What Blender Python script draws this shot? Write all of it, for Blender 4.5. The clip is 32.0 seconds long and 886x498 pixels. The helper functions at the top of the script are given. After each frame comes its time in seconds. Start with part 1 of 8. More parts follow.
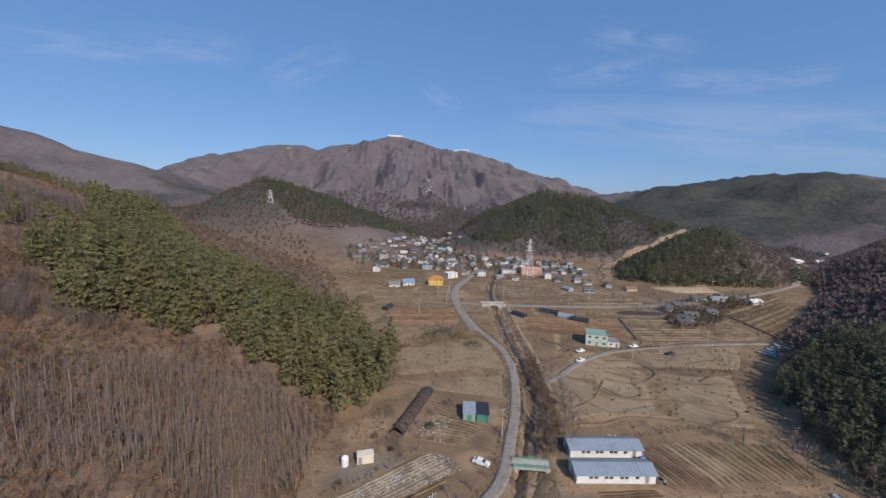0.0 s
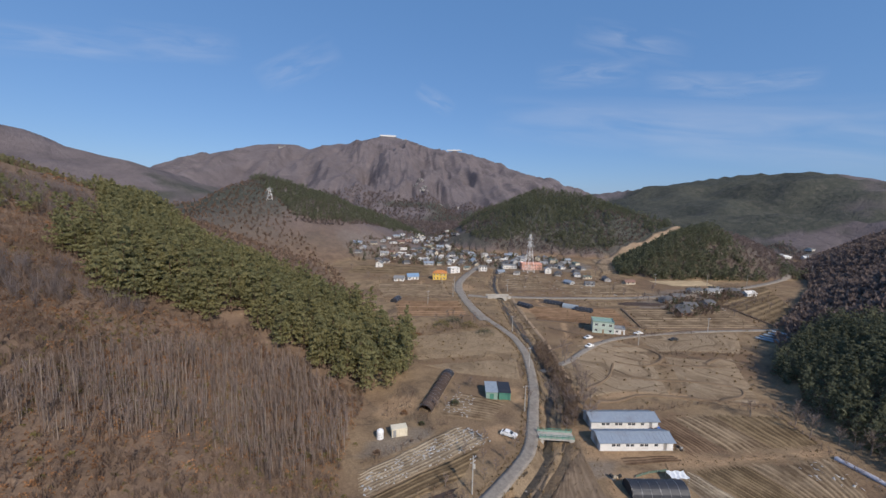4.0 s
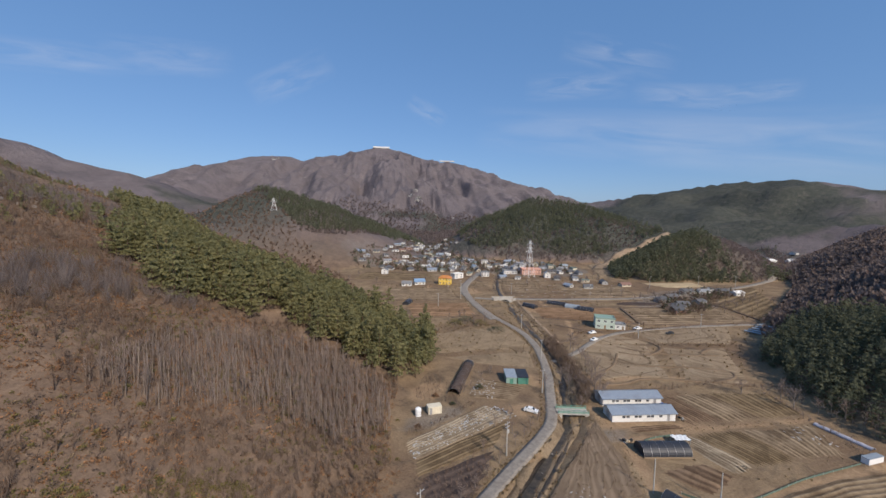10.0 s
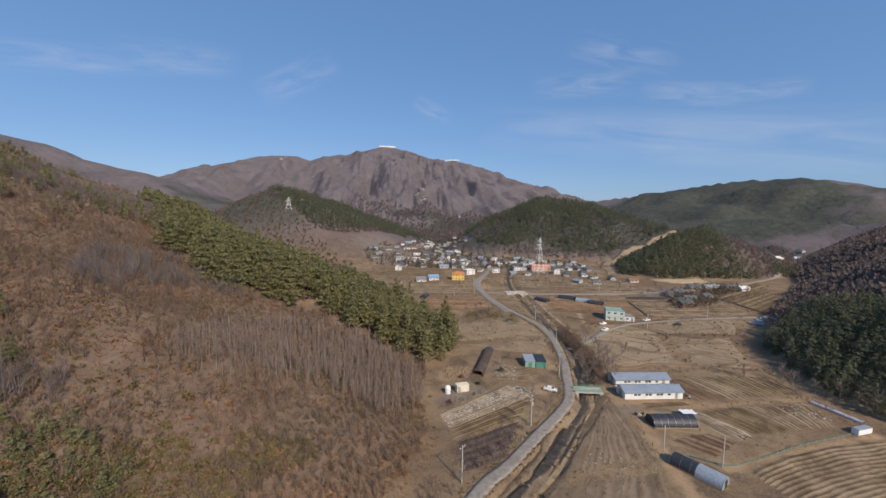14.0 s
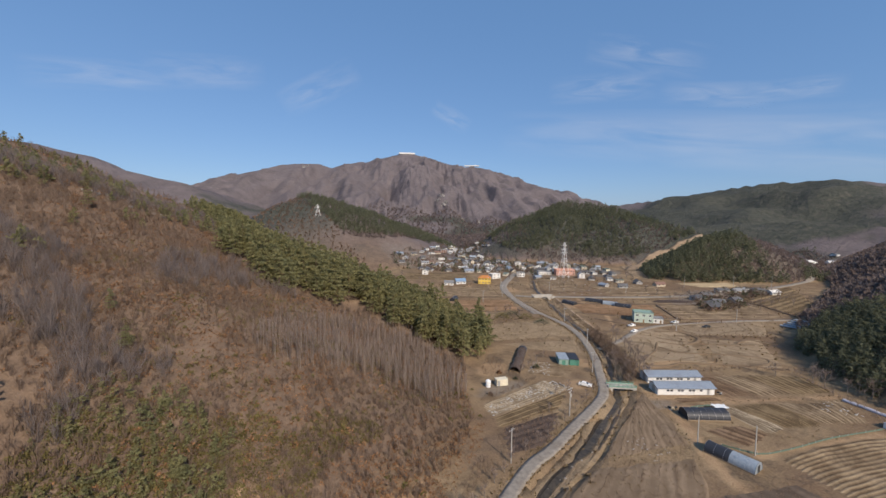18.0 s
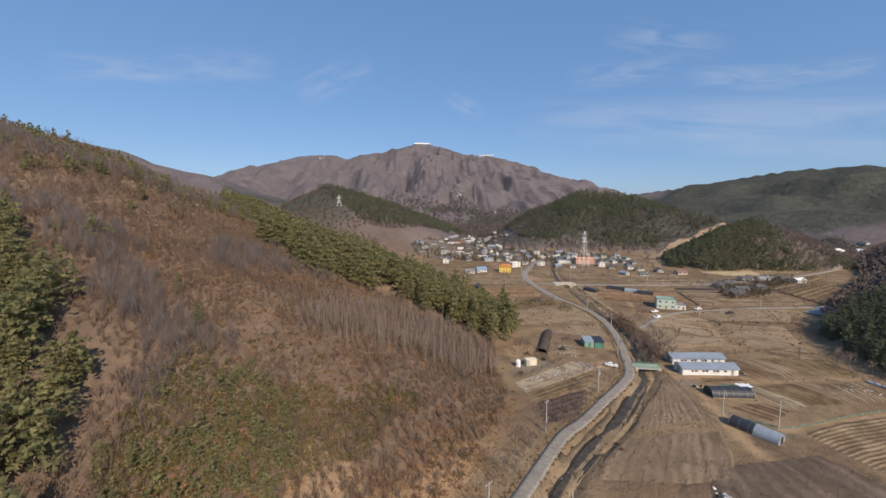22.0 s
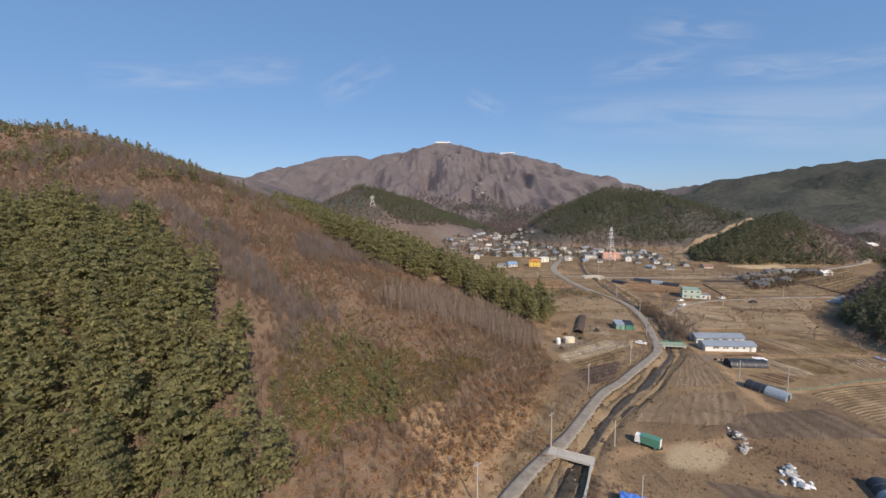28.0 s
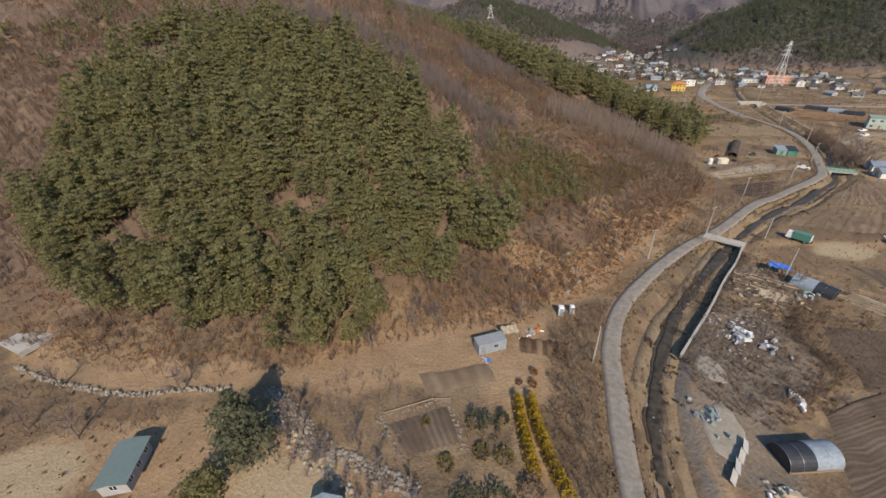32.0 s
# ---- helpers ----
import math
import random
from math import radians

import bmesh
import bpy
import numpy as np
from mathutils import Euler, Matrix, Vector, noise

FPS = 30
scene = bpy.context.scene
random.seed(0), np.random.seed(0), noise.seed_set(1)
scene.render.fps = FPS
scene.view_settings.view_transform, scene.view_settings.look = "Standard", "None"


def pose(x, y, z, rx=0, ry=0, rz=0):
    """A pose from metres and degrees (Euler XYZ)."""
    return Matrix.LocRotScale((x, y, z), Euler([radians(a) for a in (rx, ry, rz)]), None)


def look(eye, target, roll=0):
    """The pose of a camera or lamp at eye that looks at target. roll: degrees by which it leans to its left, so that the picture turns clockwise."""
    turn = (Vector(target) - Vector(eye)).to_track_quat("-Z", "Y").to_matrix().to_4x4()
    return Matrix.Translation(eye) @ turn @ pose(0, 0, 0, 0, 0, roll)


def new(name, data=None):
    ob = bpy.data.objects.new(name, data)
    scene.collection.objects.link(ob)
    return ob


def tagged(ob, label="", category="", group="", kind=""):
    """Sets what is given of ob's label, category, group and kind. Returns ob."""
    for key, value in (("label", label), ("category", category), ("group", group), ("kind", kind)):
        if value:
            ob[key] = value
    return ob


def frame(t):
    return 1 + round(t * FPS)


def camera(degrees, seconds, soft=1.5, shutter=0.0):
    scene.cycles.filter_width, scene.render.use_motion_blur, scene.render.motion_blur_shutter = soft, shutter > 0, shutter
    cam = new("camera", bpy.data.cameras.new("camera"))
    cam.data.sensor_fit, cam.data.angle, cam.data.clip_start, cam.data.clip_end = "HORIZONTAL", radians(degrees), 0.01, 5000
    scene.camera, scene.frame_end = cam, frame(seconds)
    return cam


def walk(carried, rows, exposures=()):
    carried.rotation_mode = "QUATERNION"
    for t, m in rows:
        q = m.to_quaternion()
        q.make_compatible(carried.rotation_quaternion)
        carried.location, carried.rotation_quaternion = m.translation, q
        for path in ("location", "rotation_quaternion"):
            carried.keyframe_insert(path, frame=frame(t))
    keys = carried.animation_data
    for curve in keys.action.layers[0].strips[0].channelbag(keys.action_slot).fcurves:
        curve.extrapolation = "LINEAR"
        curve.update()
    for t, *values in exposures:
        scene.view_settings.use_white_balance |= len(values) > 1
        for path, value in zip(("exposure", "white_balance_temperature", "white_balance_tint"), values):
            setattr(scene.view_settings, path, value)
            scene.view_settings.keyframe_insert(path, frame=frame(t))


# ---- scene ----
cam = camera(98.1, 32.0, soft=1.5)
walk(cam, [
    (0.0, look((-8.84, -46.66, 66.98), (-0.02, 52.27, 55.38), 1.29)),
    (0.5, look((-10.44, -46.79, 66.04), (-1.34, 52.13, 54.56), 1.31)),
    (1.0, look((-11.98, -47.11, 65.26), (-2.61, 51.80, 53.87), 1.14)),
    (1.5, look((-13.42, -47.59, 64.62), (-3.72, 51.29, 53.24), 1.18)),
    (2.0, look((-14.76, -48.21, 64.09), (-4.53, 50.61, 52.67), 1.01)),
    (2.5, look((-16.04, -48.93, 63.64), (-5.75, 49.89, 52.30), 1.21)),
    (3.0, look((-17.27, -49.75, 63.27), (-6.83, 49.06, 51.98), 1.15)),
    (3.5, look((-18.47, -50.66, 62.98), (-7.78, 48.12, 51.66), 1.25)),
    (5.5, look((-23.13, -54.86, 62.27), (-10.80, 43.67, 50.45), 1.14)),
    (6.0, look((-24.18, -55.94, 62.10), (-11.58, 42.56, 50.34), 1.03)),
    (6.5, look((-25.18, -57.03, 61.92), (-12.33, 41.47, 50.41), 1.00)),
    (7.0, look((-26.16, -58.13, 61.74), (-13.13, 40.40, 50.73), 1.01)),
    (7.5, look((-27.14, -59.25, 61.55), (-14.01, 39.33, 51.08), 1.03)),
    (8.0, look((-28.13, -60.38, 61.36), (-15.06, 38.26, 51.43), 0.93)),
    (8.5, look((-29.16, -61.53, 61.16), (-16.04, 37.13, 51.39), 0.86)),
    (9.0, look((-30.21, -62.70, 60.96), (-17.16, 35.97, 51.33), 0.81)),
    (9.5, look((-31.27, -63.91, 60.76), (-18.21, 34.80, 51.58), 0.80)),
    (10.0, look((-32.34, -65.17, 60.57), (-19.32, 33.59, 51.82), 0.82)),
    (10.5, look((-33.40, -66.47, 60.39), (-20.46, 32.32, 51.92), 0.82)),
    (11.0, look((-34.48, -67.82, 60.23), (-21.62, 31.01, 52.05), 0.82)),
    (11.5, look((-35.57, -69.21, 60.07), (-22.82, 29.64, 51.98), 0.72)),
    (12.0, look((-36.69, -70.63, 59.92), (-24.16, 28.25, 51.81), 0.62)),
    (12.5, look((-37.82, -72.05, 59.79), (-25.55, 26.84, 51.47), 0.80)),
    (13.0, look((-38.98, -73.45, 59.67), (-26.81, 25.42, 50.93), 0.69)),
    (13.5, look((-40.15, -74.81, 59.58), (-28.15, 24.06, 50.53), 0.77)),
    (14.0, look((-41.33, -76.14, 59.52), (-29.55, 22.76, 50.51), 0.74)),
    (14.5, look((-42.54, -77.43, 59.48), (-31.01, 21.51, 50.71), 0.76)),
    (16.5, look((-47.29, -82.40, 59.64), (-38.22, 16.85, 51.46), 0.66)),
    (17.0, look((-48.36, -83.56, 59.66), (-39.91, 15.79, 52.01), 0.50)),
    (17.5, look((-49.39, -84.67, 59.67), (-41.63, 14.76, 52.30), 0.45)),
    (18.0, look((-50.41, -85.74, 59.66), (-43.34, 13.71, 52.00), 0.33)),
    (18.5, look((-51.42, -86.77, 59.63), (-45.04, 12.66, 51.13), 0.45)),
    (19.0, look((-52.42, -87.77, 59.57), (-46.60, 11.64, 50.37), 0.33)),
    (19.5, look((-53.41, -88.71, 59.47), (-47.92, 10.70, 50.18), 0.24)),
    (20.0, look((-54.34, -89.62, 59.35), (-49.14, 9.82, 50.13), 0.25)),
    (20.5, look((-55.22, -90.48, 59.22), (-50.46, 8.97, 49.88), 0.32)),
    (21.0, look((-56.05, -91.28, 59.09), (-51.77, 8.22, 50.13), 0.32)),
    (21.5, look((-56.83, -92.04, 58.98), (-53.05, 7.38, 48.92), 0.11)),
    (22.0, look((-57.59, -92.77, 58.89), (-54.23, 6.65, 48.75), -0.04)),
    (22.5, look((-58.39, -93.53, 58.83), (-55.56, 6.01, 49.62), -0.12)),
    (23.0, look((-59.27, -94.39, 58.78), (-56.93, 5.25, 50.63), -0.27)),
    (23.5, look((-60.28, -95.48, 58.76), (-58.18, 4.24, 51.57), -0.31)),
    (24.0, look((-61.44, -96.91, 58.76), (-59.58, 2.86, 52.22), -0.40)),
    (24.5, look((-62.69, -98.69, 58.77), (-61.28, 1.10, 52.45), -0.41)),
    (25.0, look((-64.01, -100.79, 58.82), (-63.24, -0.99, 52.52), -0.40)),
    (25.5, look((-65.35, -103.19, 58.89), (-65.55, -3.42, 52.10), -0.40)),
    (27.5, look((-70.08, -114.25, 59.41), (-72.01, -14.77, 49.43), -0.59)),
    (28.0, look((-71.47, -117.13, 59.49), (-73.26, -17.71, 48.90), -0.69)),
    (28.5, look((-73.13, -120.17, 59.54), (-74.71, -20.84, 48.05), -0.63)),
    (29.0, look((-75.09, -123.39, 59.55), (-76.23, -24.27, 46.41), -0.60)),
    (29.5, look((-77.40, -126.86, 59.52), (-78.21, -28.13, 43.65), -0.59)),
    (30.0, look((-80.19, -130.60, 59.44), (-80.32, -32.72, 38.99), -0.38)),
    (30.5, look((-83.59, -134.65, 59.27), (-88.13, -37.59, 35.66), -0.79)),
    (31.0, look((-87.63, -138.94, 58.95), (-99.63, -45.52, 25.38), -1.59)),
    (31.5, look((-92.20, -143.35, 58.47), (-110.40, -54.68, 15.97), -1.83)),
    (32.0, look((-97.15, -147.77, 57.79), (-120.25, -64.48, 7.50), -1.97)),
], exposures=((0.0, 0.0, 6300, 15), (9.0, 0.05, 6500, 15), (19.0, 0.14, 6850, 15), (28.0, 0.24, 7000, 15), (32.0, 0.15, 6950, 14)))

# ---- daylight: low winter sun from the south-east, clear sky ----
SUN_EL, SUN_AZ = 37.0, 156.0   # degrees; azimuth from +y towards +x
world = bpy.data.worlds.new("sky_world")
scene.world = world
world.use_nodes = True
wn = world.node_tree
wn.nodes.clear()
sky = wn.nodes.new("ShaderNodeTexSky")
sky.sky_type = 'NISHITA'
sky.sun_disc = False
sky.sun_elevation = radians(SUN_EL)
sky.sun_rotation = radians(SUN_AZ)
sky.altitude = 200
sky.air_density, sky.dust_density, sky.ozone_density = 1.0, 0.7, 4.0
bg = wn.nodes.new("ShaderNodeBackground")
bg.inputs["Strength"].default_value = 0.104
wo = wn.nodes.new("ShaderNodeOutputWorld")
haze = wn.nodes.new("ShaderNodeMix")
haze.data_type = 'RGBA'
haze.inputs[0].default_value = 0.5
haze.inputs[7].default_value = (1.15, 3.0, 6.2, 1)
wn.links.new(sky.outputs[0], haze.inputs[6])
wn.links.new(haze.outputs[2], bg.inputs[0])
wn.links.new(bg.outputs[0], wo.inputs[0])
sun = new("sun", bpy.data.lights.new("sun", 'SUN'))
sun.data.energy, sun.data.angle, sun.data.color = 4.2, radians(0.6), (1.0, 0.92, 0.78)
sd = Vector((math.sin(radians(SUN_AZ)) * math.cos(radians(SUN_EL)), math.cos(radians(SUN_AZ)) * math.cos(radians(SUN_EL)), math.sin(radians(SUN_EL))))
sun.matrix_world = look(sd * 300, (0, 0, 0))


# ---- materials ----
def nodes_of(name):
    m = bpy.data.materials.new(name)
    m.use_nodes = True
    t = m.node_tree
    return m, t, t.nodes["Principled BSDF"]


def noise_node(t, scale, detail=4.0, rough=0.6, vec=None, distort=0.0):
    n = t.nodes.new("ShaderNodeTexNoise")
    n.inputs["Scale"].default_value, n.inputs["Detail"].default_value = scale, detail
    n.inputs["Roughness"].default_value, n.inputs["Distortion"].default_value = rough, distort
    if vec:
        t.links.new(vec, n.inputs["Vector"])
    return n.outputs["Fac"]


def ramp(t, fac, stops):
    r = t.nodes.new("ShaderNodeValToRGB")
    e = r.color_ramp.elements
    while len(e) < len(stops):
        e.new(0.5)
    for i, (p, c) in enumerate(stops):
        e[i].position, e[i].color = p, (*c, 1)
    t.links.new(fac, r.inputs[0])
    return r.outputs[0]


def mix(t, fac, a, b, how='MIX'):
    n = t.nodes.new("ShaderNodeMix")
    n.data_type, n.blend_type = 'RGBA', how
    for sock, v in ((n.inputs[0], fac), (n.inputs[6], a), (n.inputs[7], b)):
        if isinstance(v, (int, float)):
            sock.default_value = v
        elif isinstance(v, tuple):
            sock.default_value = (*v, 1)
        else:
            t.links.new(v, sock)
    return n.outputs[2]


def calc(t, op, a, b=0.0):
    n = t.nodes.new("ShaderNodeMath")
    n.operation = op
    for sock, v in ((n.inputs[0], a), (n.inputs[1], b)):
        if isinstance(v, (int, float)):
            sock.default_value = v
        else:
            t.links.new(v, sock)
    return n.outputs[0]


def place_vec(t):
    return t.nodes.new("ShaderNodeNewGeometry").outputs["Position"]


def bump(t, bsdf, h, strength, dist):
    b = t.nodes.new("ShaderNodeBump")
    b.inputs["Strength"].default_value, b.inputs["Distance"].default_value = strength, dist
    t.links.new(h, b.inputs["Height"])
    t.links.new(b.outputs[0], bsdf.inputs["Normal"])


def paint(name, a, b, scale=1.0, rough=0.7, metal=0.0, relief=0.3, rnd=0.0, dirt=(0.16, 0.12, 0.09), dirty=0.35):
    """A surface of colour a varied to b, with stains of dirt at a larger scale and a fine relief."""
    m, t, p = nodes_of(name)
    v = place_vec(t)
    c = mix(t, ramp(t, noise_node(t, scale * 3, 5, 0.65, v), [(0.3, (0, 0, 0)), (0.7, (1, 1, 1))]), a, b)
    st = ramp(t, noise_node(t, scale * 0.6, 6, 0.7, v), [(0.5, (0, 0, 0)), (0.75, (dirty,) * 3)])
    c = mix(t, st, c, dirt)
    if rnd:
        oi = t.nodes.new("ShaderNodeObjectInfo")
        hsv = t.nodes.new("ShaderNodeHueSaturation")
        t.links.new(calc(t, 'ADD', calc(t, 'MULTIPLY', oi.outputs["Random"], rnd), 1 - rnd / 2), hsv.inputs["Value"])
        t.links.new(calc(t, 'ADD', calc(t, 'MULTIPLY', oi.outputs["Random"], rnd * 0.06), 0.5 - rnd * 0.03), hsv.inputs["Hue"])
        t.links.new(c, hsv.inputs["Color"])
        c = hsv.outputs[0]
    t.links.new(c, p.inputs["Base Color"])
    p.inputs["Roughness"].default_value, p.inputs["Metallic"].default_value = rough, metal
    bump(t, p, noise_node(t, scale * 14, 4, 0.7, v), relief, 0.05)
    return m


def foliage(name, lo, hi, scale=0.25, glow=0.3, other=None):
    """Leaves, needles and twigs: matt, and letting some light through."""
    m, t, p = nodes_of(name)
    v = place_vec(t)
    g = t.nodes.new("ShaderNodeNewGeometry")
    f = calc(t, 'ADD', calc(t, 'MULTIPLY', noise_node(t, scale, 3, 0.6, v), 0.7), calc(t, 'MULTIPLY', g.outputs["Random Per Island"], 0.3))
    c = ramp(t, f, [(0.3, lo), (0.72, hi)])
    if other:
        c = mix(t, ramp(t, noise_node(t, 0.07, 4, 0.7, v), [(0.46, (0, 0, 0)), (0.62, (0.8,) * 3)]), c, mix(t, f, tuple(q * 0.6 for q in other), tuple(q * 1.4 for q in other)))
    t.nodes.remove(p)
    df, tr, mx = t.nodes.new("ShaderNodeBsdfDiffuse"), t.nodes.new("ShaderNodeBsdfTranslucent"), t.nodes.new("ShaderNodeMixShader")
    mx.inputs[0].default_value = glow
    t.links.new(c, df.inputs[0])
    t.links.new(c, tr.inputs[0])
    t.links.new(df.outputs[0], mx.inputs[1])
    t.links.new(tr.outputs[0], mx.inputs[2])
    t.links.new(mx.outputs[0], t.nodes["Material Output"].inputs[0])
    return m


def ground_material():
    m, t, p = nodes_of("ground_mat")
    v = place_vec(t)

    def mask(name):
        a = t.nodes.new("ShaderNodeAttribute")
        a.attribute_name = name
        return a.outputs["Fac"]
    big, mid_n, fine = noise_node(t, 0.018, 5, 0.6, v), noise_node(t, 0.14, 6, 0.65, v, 0.6), noise_node(t, 1.7, 5, 0.7, v)
    straw = ramp(t, calc(t, 'ADD', calc(t, 'MULTIPLY', mid_n, 0.6), calc(t, 'MULTIPLY', fine, 0.4)),
                 [(0.3, (0.11, 0.074, 0.046)), (0.47, (0.24, 0.168, 0.1)), (0.62, (0.34, 0.247, 0.148)), (0.8, (0.43, 0.335, 0.215))])
    earth = ramp(t, fine, [(0.3, (0.13, 0.085, 0.055)), (0.7, (0.25, 0.165, 0.1))])
    valley = mix(t, ramp(t, big, [(0.42, (0, 0, 0)), (0.6, (1, 1, 1))]), straw, earth)
    litter = ramp(t, calc(t, 'ADD', calc(t, 'MULTIPLY', mid_n, 0.55), calc(t, 'MULTIPLY', fine, 0.45)),
                  [(0.28, (0.072, 0.052, 0.04)), (0.45, (0.145, 0.101, 0.072)), (0.58, (0.205, 0.141, 0.097)), (0.75, (0.31, 0.232, 0.163))])
    # far woods: the haze of distance is mixed into these colours, pale and mauve-grey
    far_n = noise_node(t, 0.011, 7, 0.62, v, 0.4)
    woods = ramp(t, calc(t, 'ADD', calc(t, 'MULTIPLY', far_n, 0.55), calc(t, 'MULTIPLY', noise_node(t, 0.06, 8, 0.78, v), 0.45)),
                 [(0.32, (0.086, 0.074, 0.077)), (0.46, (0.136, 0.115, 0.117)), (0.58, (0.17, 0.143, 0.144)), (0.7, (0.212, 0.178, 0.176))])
    rockc = ramp(t, noise_node(t, 0.05, 6, 0.7, v), [(0.6, (0, 0, 0)), (0.7, (0.6, 0.6, 0.6))])
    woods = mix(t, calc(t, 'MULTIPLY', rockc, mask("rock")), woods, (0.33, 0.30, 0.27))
    green = ramp(t, noise_node(t, 0.07, 8, 0.75, v), [(0.33, (0.04, 0.047, 0.038)), (0.5, (0.064, 0.07, 0.055)), (0.68, (0.105, 0.1, 0.08))])
    weeds = ramp(t, noise_node(t, 0.055, 6, 0.68, v, 1.2), [(0.52, (0, 0, 0)), (0.64, (0.75,) * 3)])
    valley = mix(t, weeds, valley, ramp(t, fine, [(0.3, (0.06, 0.045, 0.034)), (0.75, (0.17, 0.125, 0.085))]))
    c = mix(t, mask("hill"), valley, litter)
    c = mix(t, mask("bare"), c, ramp(t, calc(t, 'ADD', calc(t, 'MULTIPLY', fine, 0.5), calc(t, 'MULTIPLY', mid_n, 0.5)), [(0.3, (0.21, 0.132, 0.076)), (0.65, (0.44, 0.3, 0.178))]))
    c = mix(t, mask("sand"), c, ramp(t, fine, [(0.3, (0.33, 0.245, 0.15)), (0.7, (0.47, 0.37, 0.24))]))
    c = mix(t, mask("grit"), c, ramp(t, calc(t, 'ADD', calc(t, 'MULTIPLY', fine, 0.6), calc(t, 'MULTIPLY', mid_n, 0.4)), [(0.3, (0.11, 0.09, 0.072)), (0.5, (0.19, 0.16, 0.13)), (0.68, (0.3, 0.258, 0.212))]))
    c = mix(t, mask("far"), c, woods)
    c = mix(t, mask("green"), c, green)
    t.links.new(c, p.inputs["Base Color"])
    p.inputs["Roughness"].default_value = 0.95
    p.inputs["Specular IOR Level"].default_value = 0.1
    canopy_h = calc(t, 'MULTIPLY', calc(t, 'MULTIPLY', noise_node(t, 0.075, 6, 0.7, v), mask("far")), 26.0)
    bump(t, p, calc(t, 'ADD', calc(t, 'ADD', fine, calc(t, 'MULTIPLY', mid_n, 2.0)), canopy_h), 0.8, 0.35)
    return m


def furrow(name, lo, hi, streak=0.5, scale=1.0, rows=False):
    """Tilled or stubble earth: darker in the furrows, paler on the ridges, patches of weeds."""
    m, t, p = nodes_of(name)
    v = place_vec(t)
    n = noise_node(t, 2.2 * scale, 6, 0.75, v)
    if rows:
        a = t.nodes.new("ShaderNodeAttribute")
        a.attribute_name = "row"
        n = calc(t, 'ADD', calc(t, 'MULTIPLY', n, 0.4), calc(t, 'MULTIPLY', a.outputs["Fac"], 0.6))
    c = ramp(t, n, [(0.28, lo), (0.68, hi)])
    c2 = ramp(t, noise_node(t, 0.16 * scale, 5, 0.65, v), [(0.42, (0, 0, 0)), (0.68, (streak,) * 3)])
    c = mix(t, c2, c, tuple(min(1, x * 1.3 + 0.02) for x in hi))
    c3 = ramp(t, noise_node(t, 0.09 * scale, 6, 0.7, v, 1.0), [(0.5, (0, 0, 0)), (0.66, (0.65,) * 3)])
    c = mix(t, c3, c, tuple(x * 0.8 for x in lo))
    t.links.new(c, p.inputs["Base Color"])
    p.inputs["Roughness"].default_value = 0.95
    p.inputs["Specular IOR Level"].default_value = 0.1
    bump(t, p, noise_node(t, 6, 5, 0.75, v), 0.8, 0.15)
    return m


def terrace_material():
    """Dry rice terraces: winding low banks along the lie of the land, straw-pale beds between them."""
    m, t, p = nodes_of("rice_terrace")
    v = place_vec(t)
    step = calc(t, 'FRACT', calc(t, 'MULTIPLY', noise_node(t, 0.016, 2, 0.45, v, 0.2), 15.0))
    fine, mid_n = noise_node(t, 2.4, 6, 0.75, v), noise_node(t, 0.11, 5, 0.65, v, 0.5)
    bed = ramp(t, calc(t, 'ADD', calc(t, 'MULTIPLY', fine, 0.45), calc(t, 'MULTIPLY', mid_n, 0.55)), [(0.32, (0.2, 0.14, 0.088)), (0.5, (0.31, 0.228, 0.146)), (0.68, (0.42, 0.33, 0.222))])
    bank = ramp(t, fine, [(0.3, (0.095, 0.065, 0.042)), (0.7, (0.2, 0.14, 0.086))])
    edge = ramp(t, calc(t, 'ADD', step, calc(t, 'MULTIPLY', calc(t, 'SUBTRACT', fine, 0.5), 0.22)), [(0.0, (0.75,) * 3), (0.06, (0.65,) * 3), (0.13, (0, 0, 0)), (0.95, (0, 0, 0)), (1.0, (0.4,) * 3)])
    rows = calc(t, 'FRACT', calc(t, 'MULTIPLY', step, 6.0))
    c = mix(t, calc(t, 'MULTIPLY', ramp(t, rows, [(0.0, (0.6,) * 3), (0.5, (0, 0, 0)), (1.0, (0.6,) * 3)]), ramp(t, noise_node(t, 0.035, 3, 0.5, v), [(0.36, (0, 0, 0)), (0.55, (1, 1, 1))])), bed, bank)
    c = mix(t, edge, c, bank)
    t.links.new(c, p.inputs["Base Color"])
    p.inputs["Roughness"].default_value = 0.95
    p.inputs["Specular IOR Level"].default_value = 0.1
    bump(t, p, calc(t, 'ADD', calc(t, 'MULTIPLY', step, 2.0), fine), 0.8, 0.25)
    return m


M = {}
M["ground"] = ground_material()
M["road"] = paint("road_concrete", (0.185, 0.16, 0.132), (0.31, 0.27, 0.224), 0.3, 0.94, 0, 0.6, 0, (0.14, 0.105, 0.075), 0.75)
M["concrete"] = paint("concrete", (0.36, 0.335, 0.295), (0.46, 0.43, 0.385), 0.6, 0.9, 0, 0.4, dirty=0.5)
M["old_pad"] = paint("worn_concrete", (0.27, 0.232, 0.182), (0.36, 0.312, 0.25), 0.5, 0.92, 0, 0.5, dirty=0.7)
M["asphalt"] = paint("old_asphalt", (0.16, 0.155, 0.15), (0.22, 0.21, 0.2), 0.5, 0.9)
M["dirt"] = furrow("bare_dirt", (0.22, 0.15, 0.095), (0.34, 0.25, 0.165))
M["sand"] = furrow("pale_sand", (0.36, 0.27, 0.16), (0.47, 0.36, 0.22))
M["weed_bed"] = furrow("weed_bed", (0.1, 0.072, 0.053), (0.18, 0.131, 0.094), 0.15)
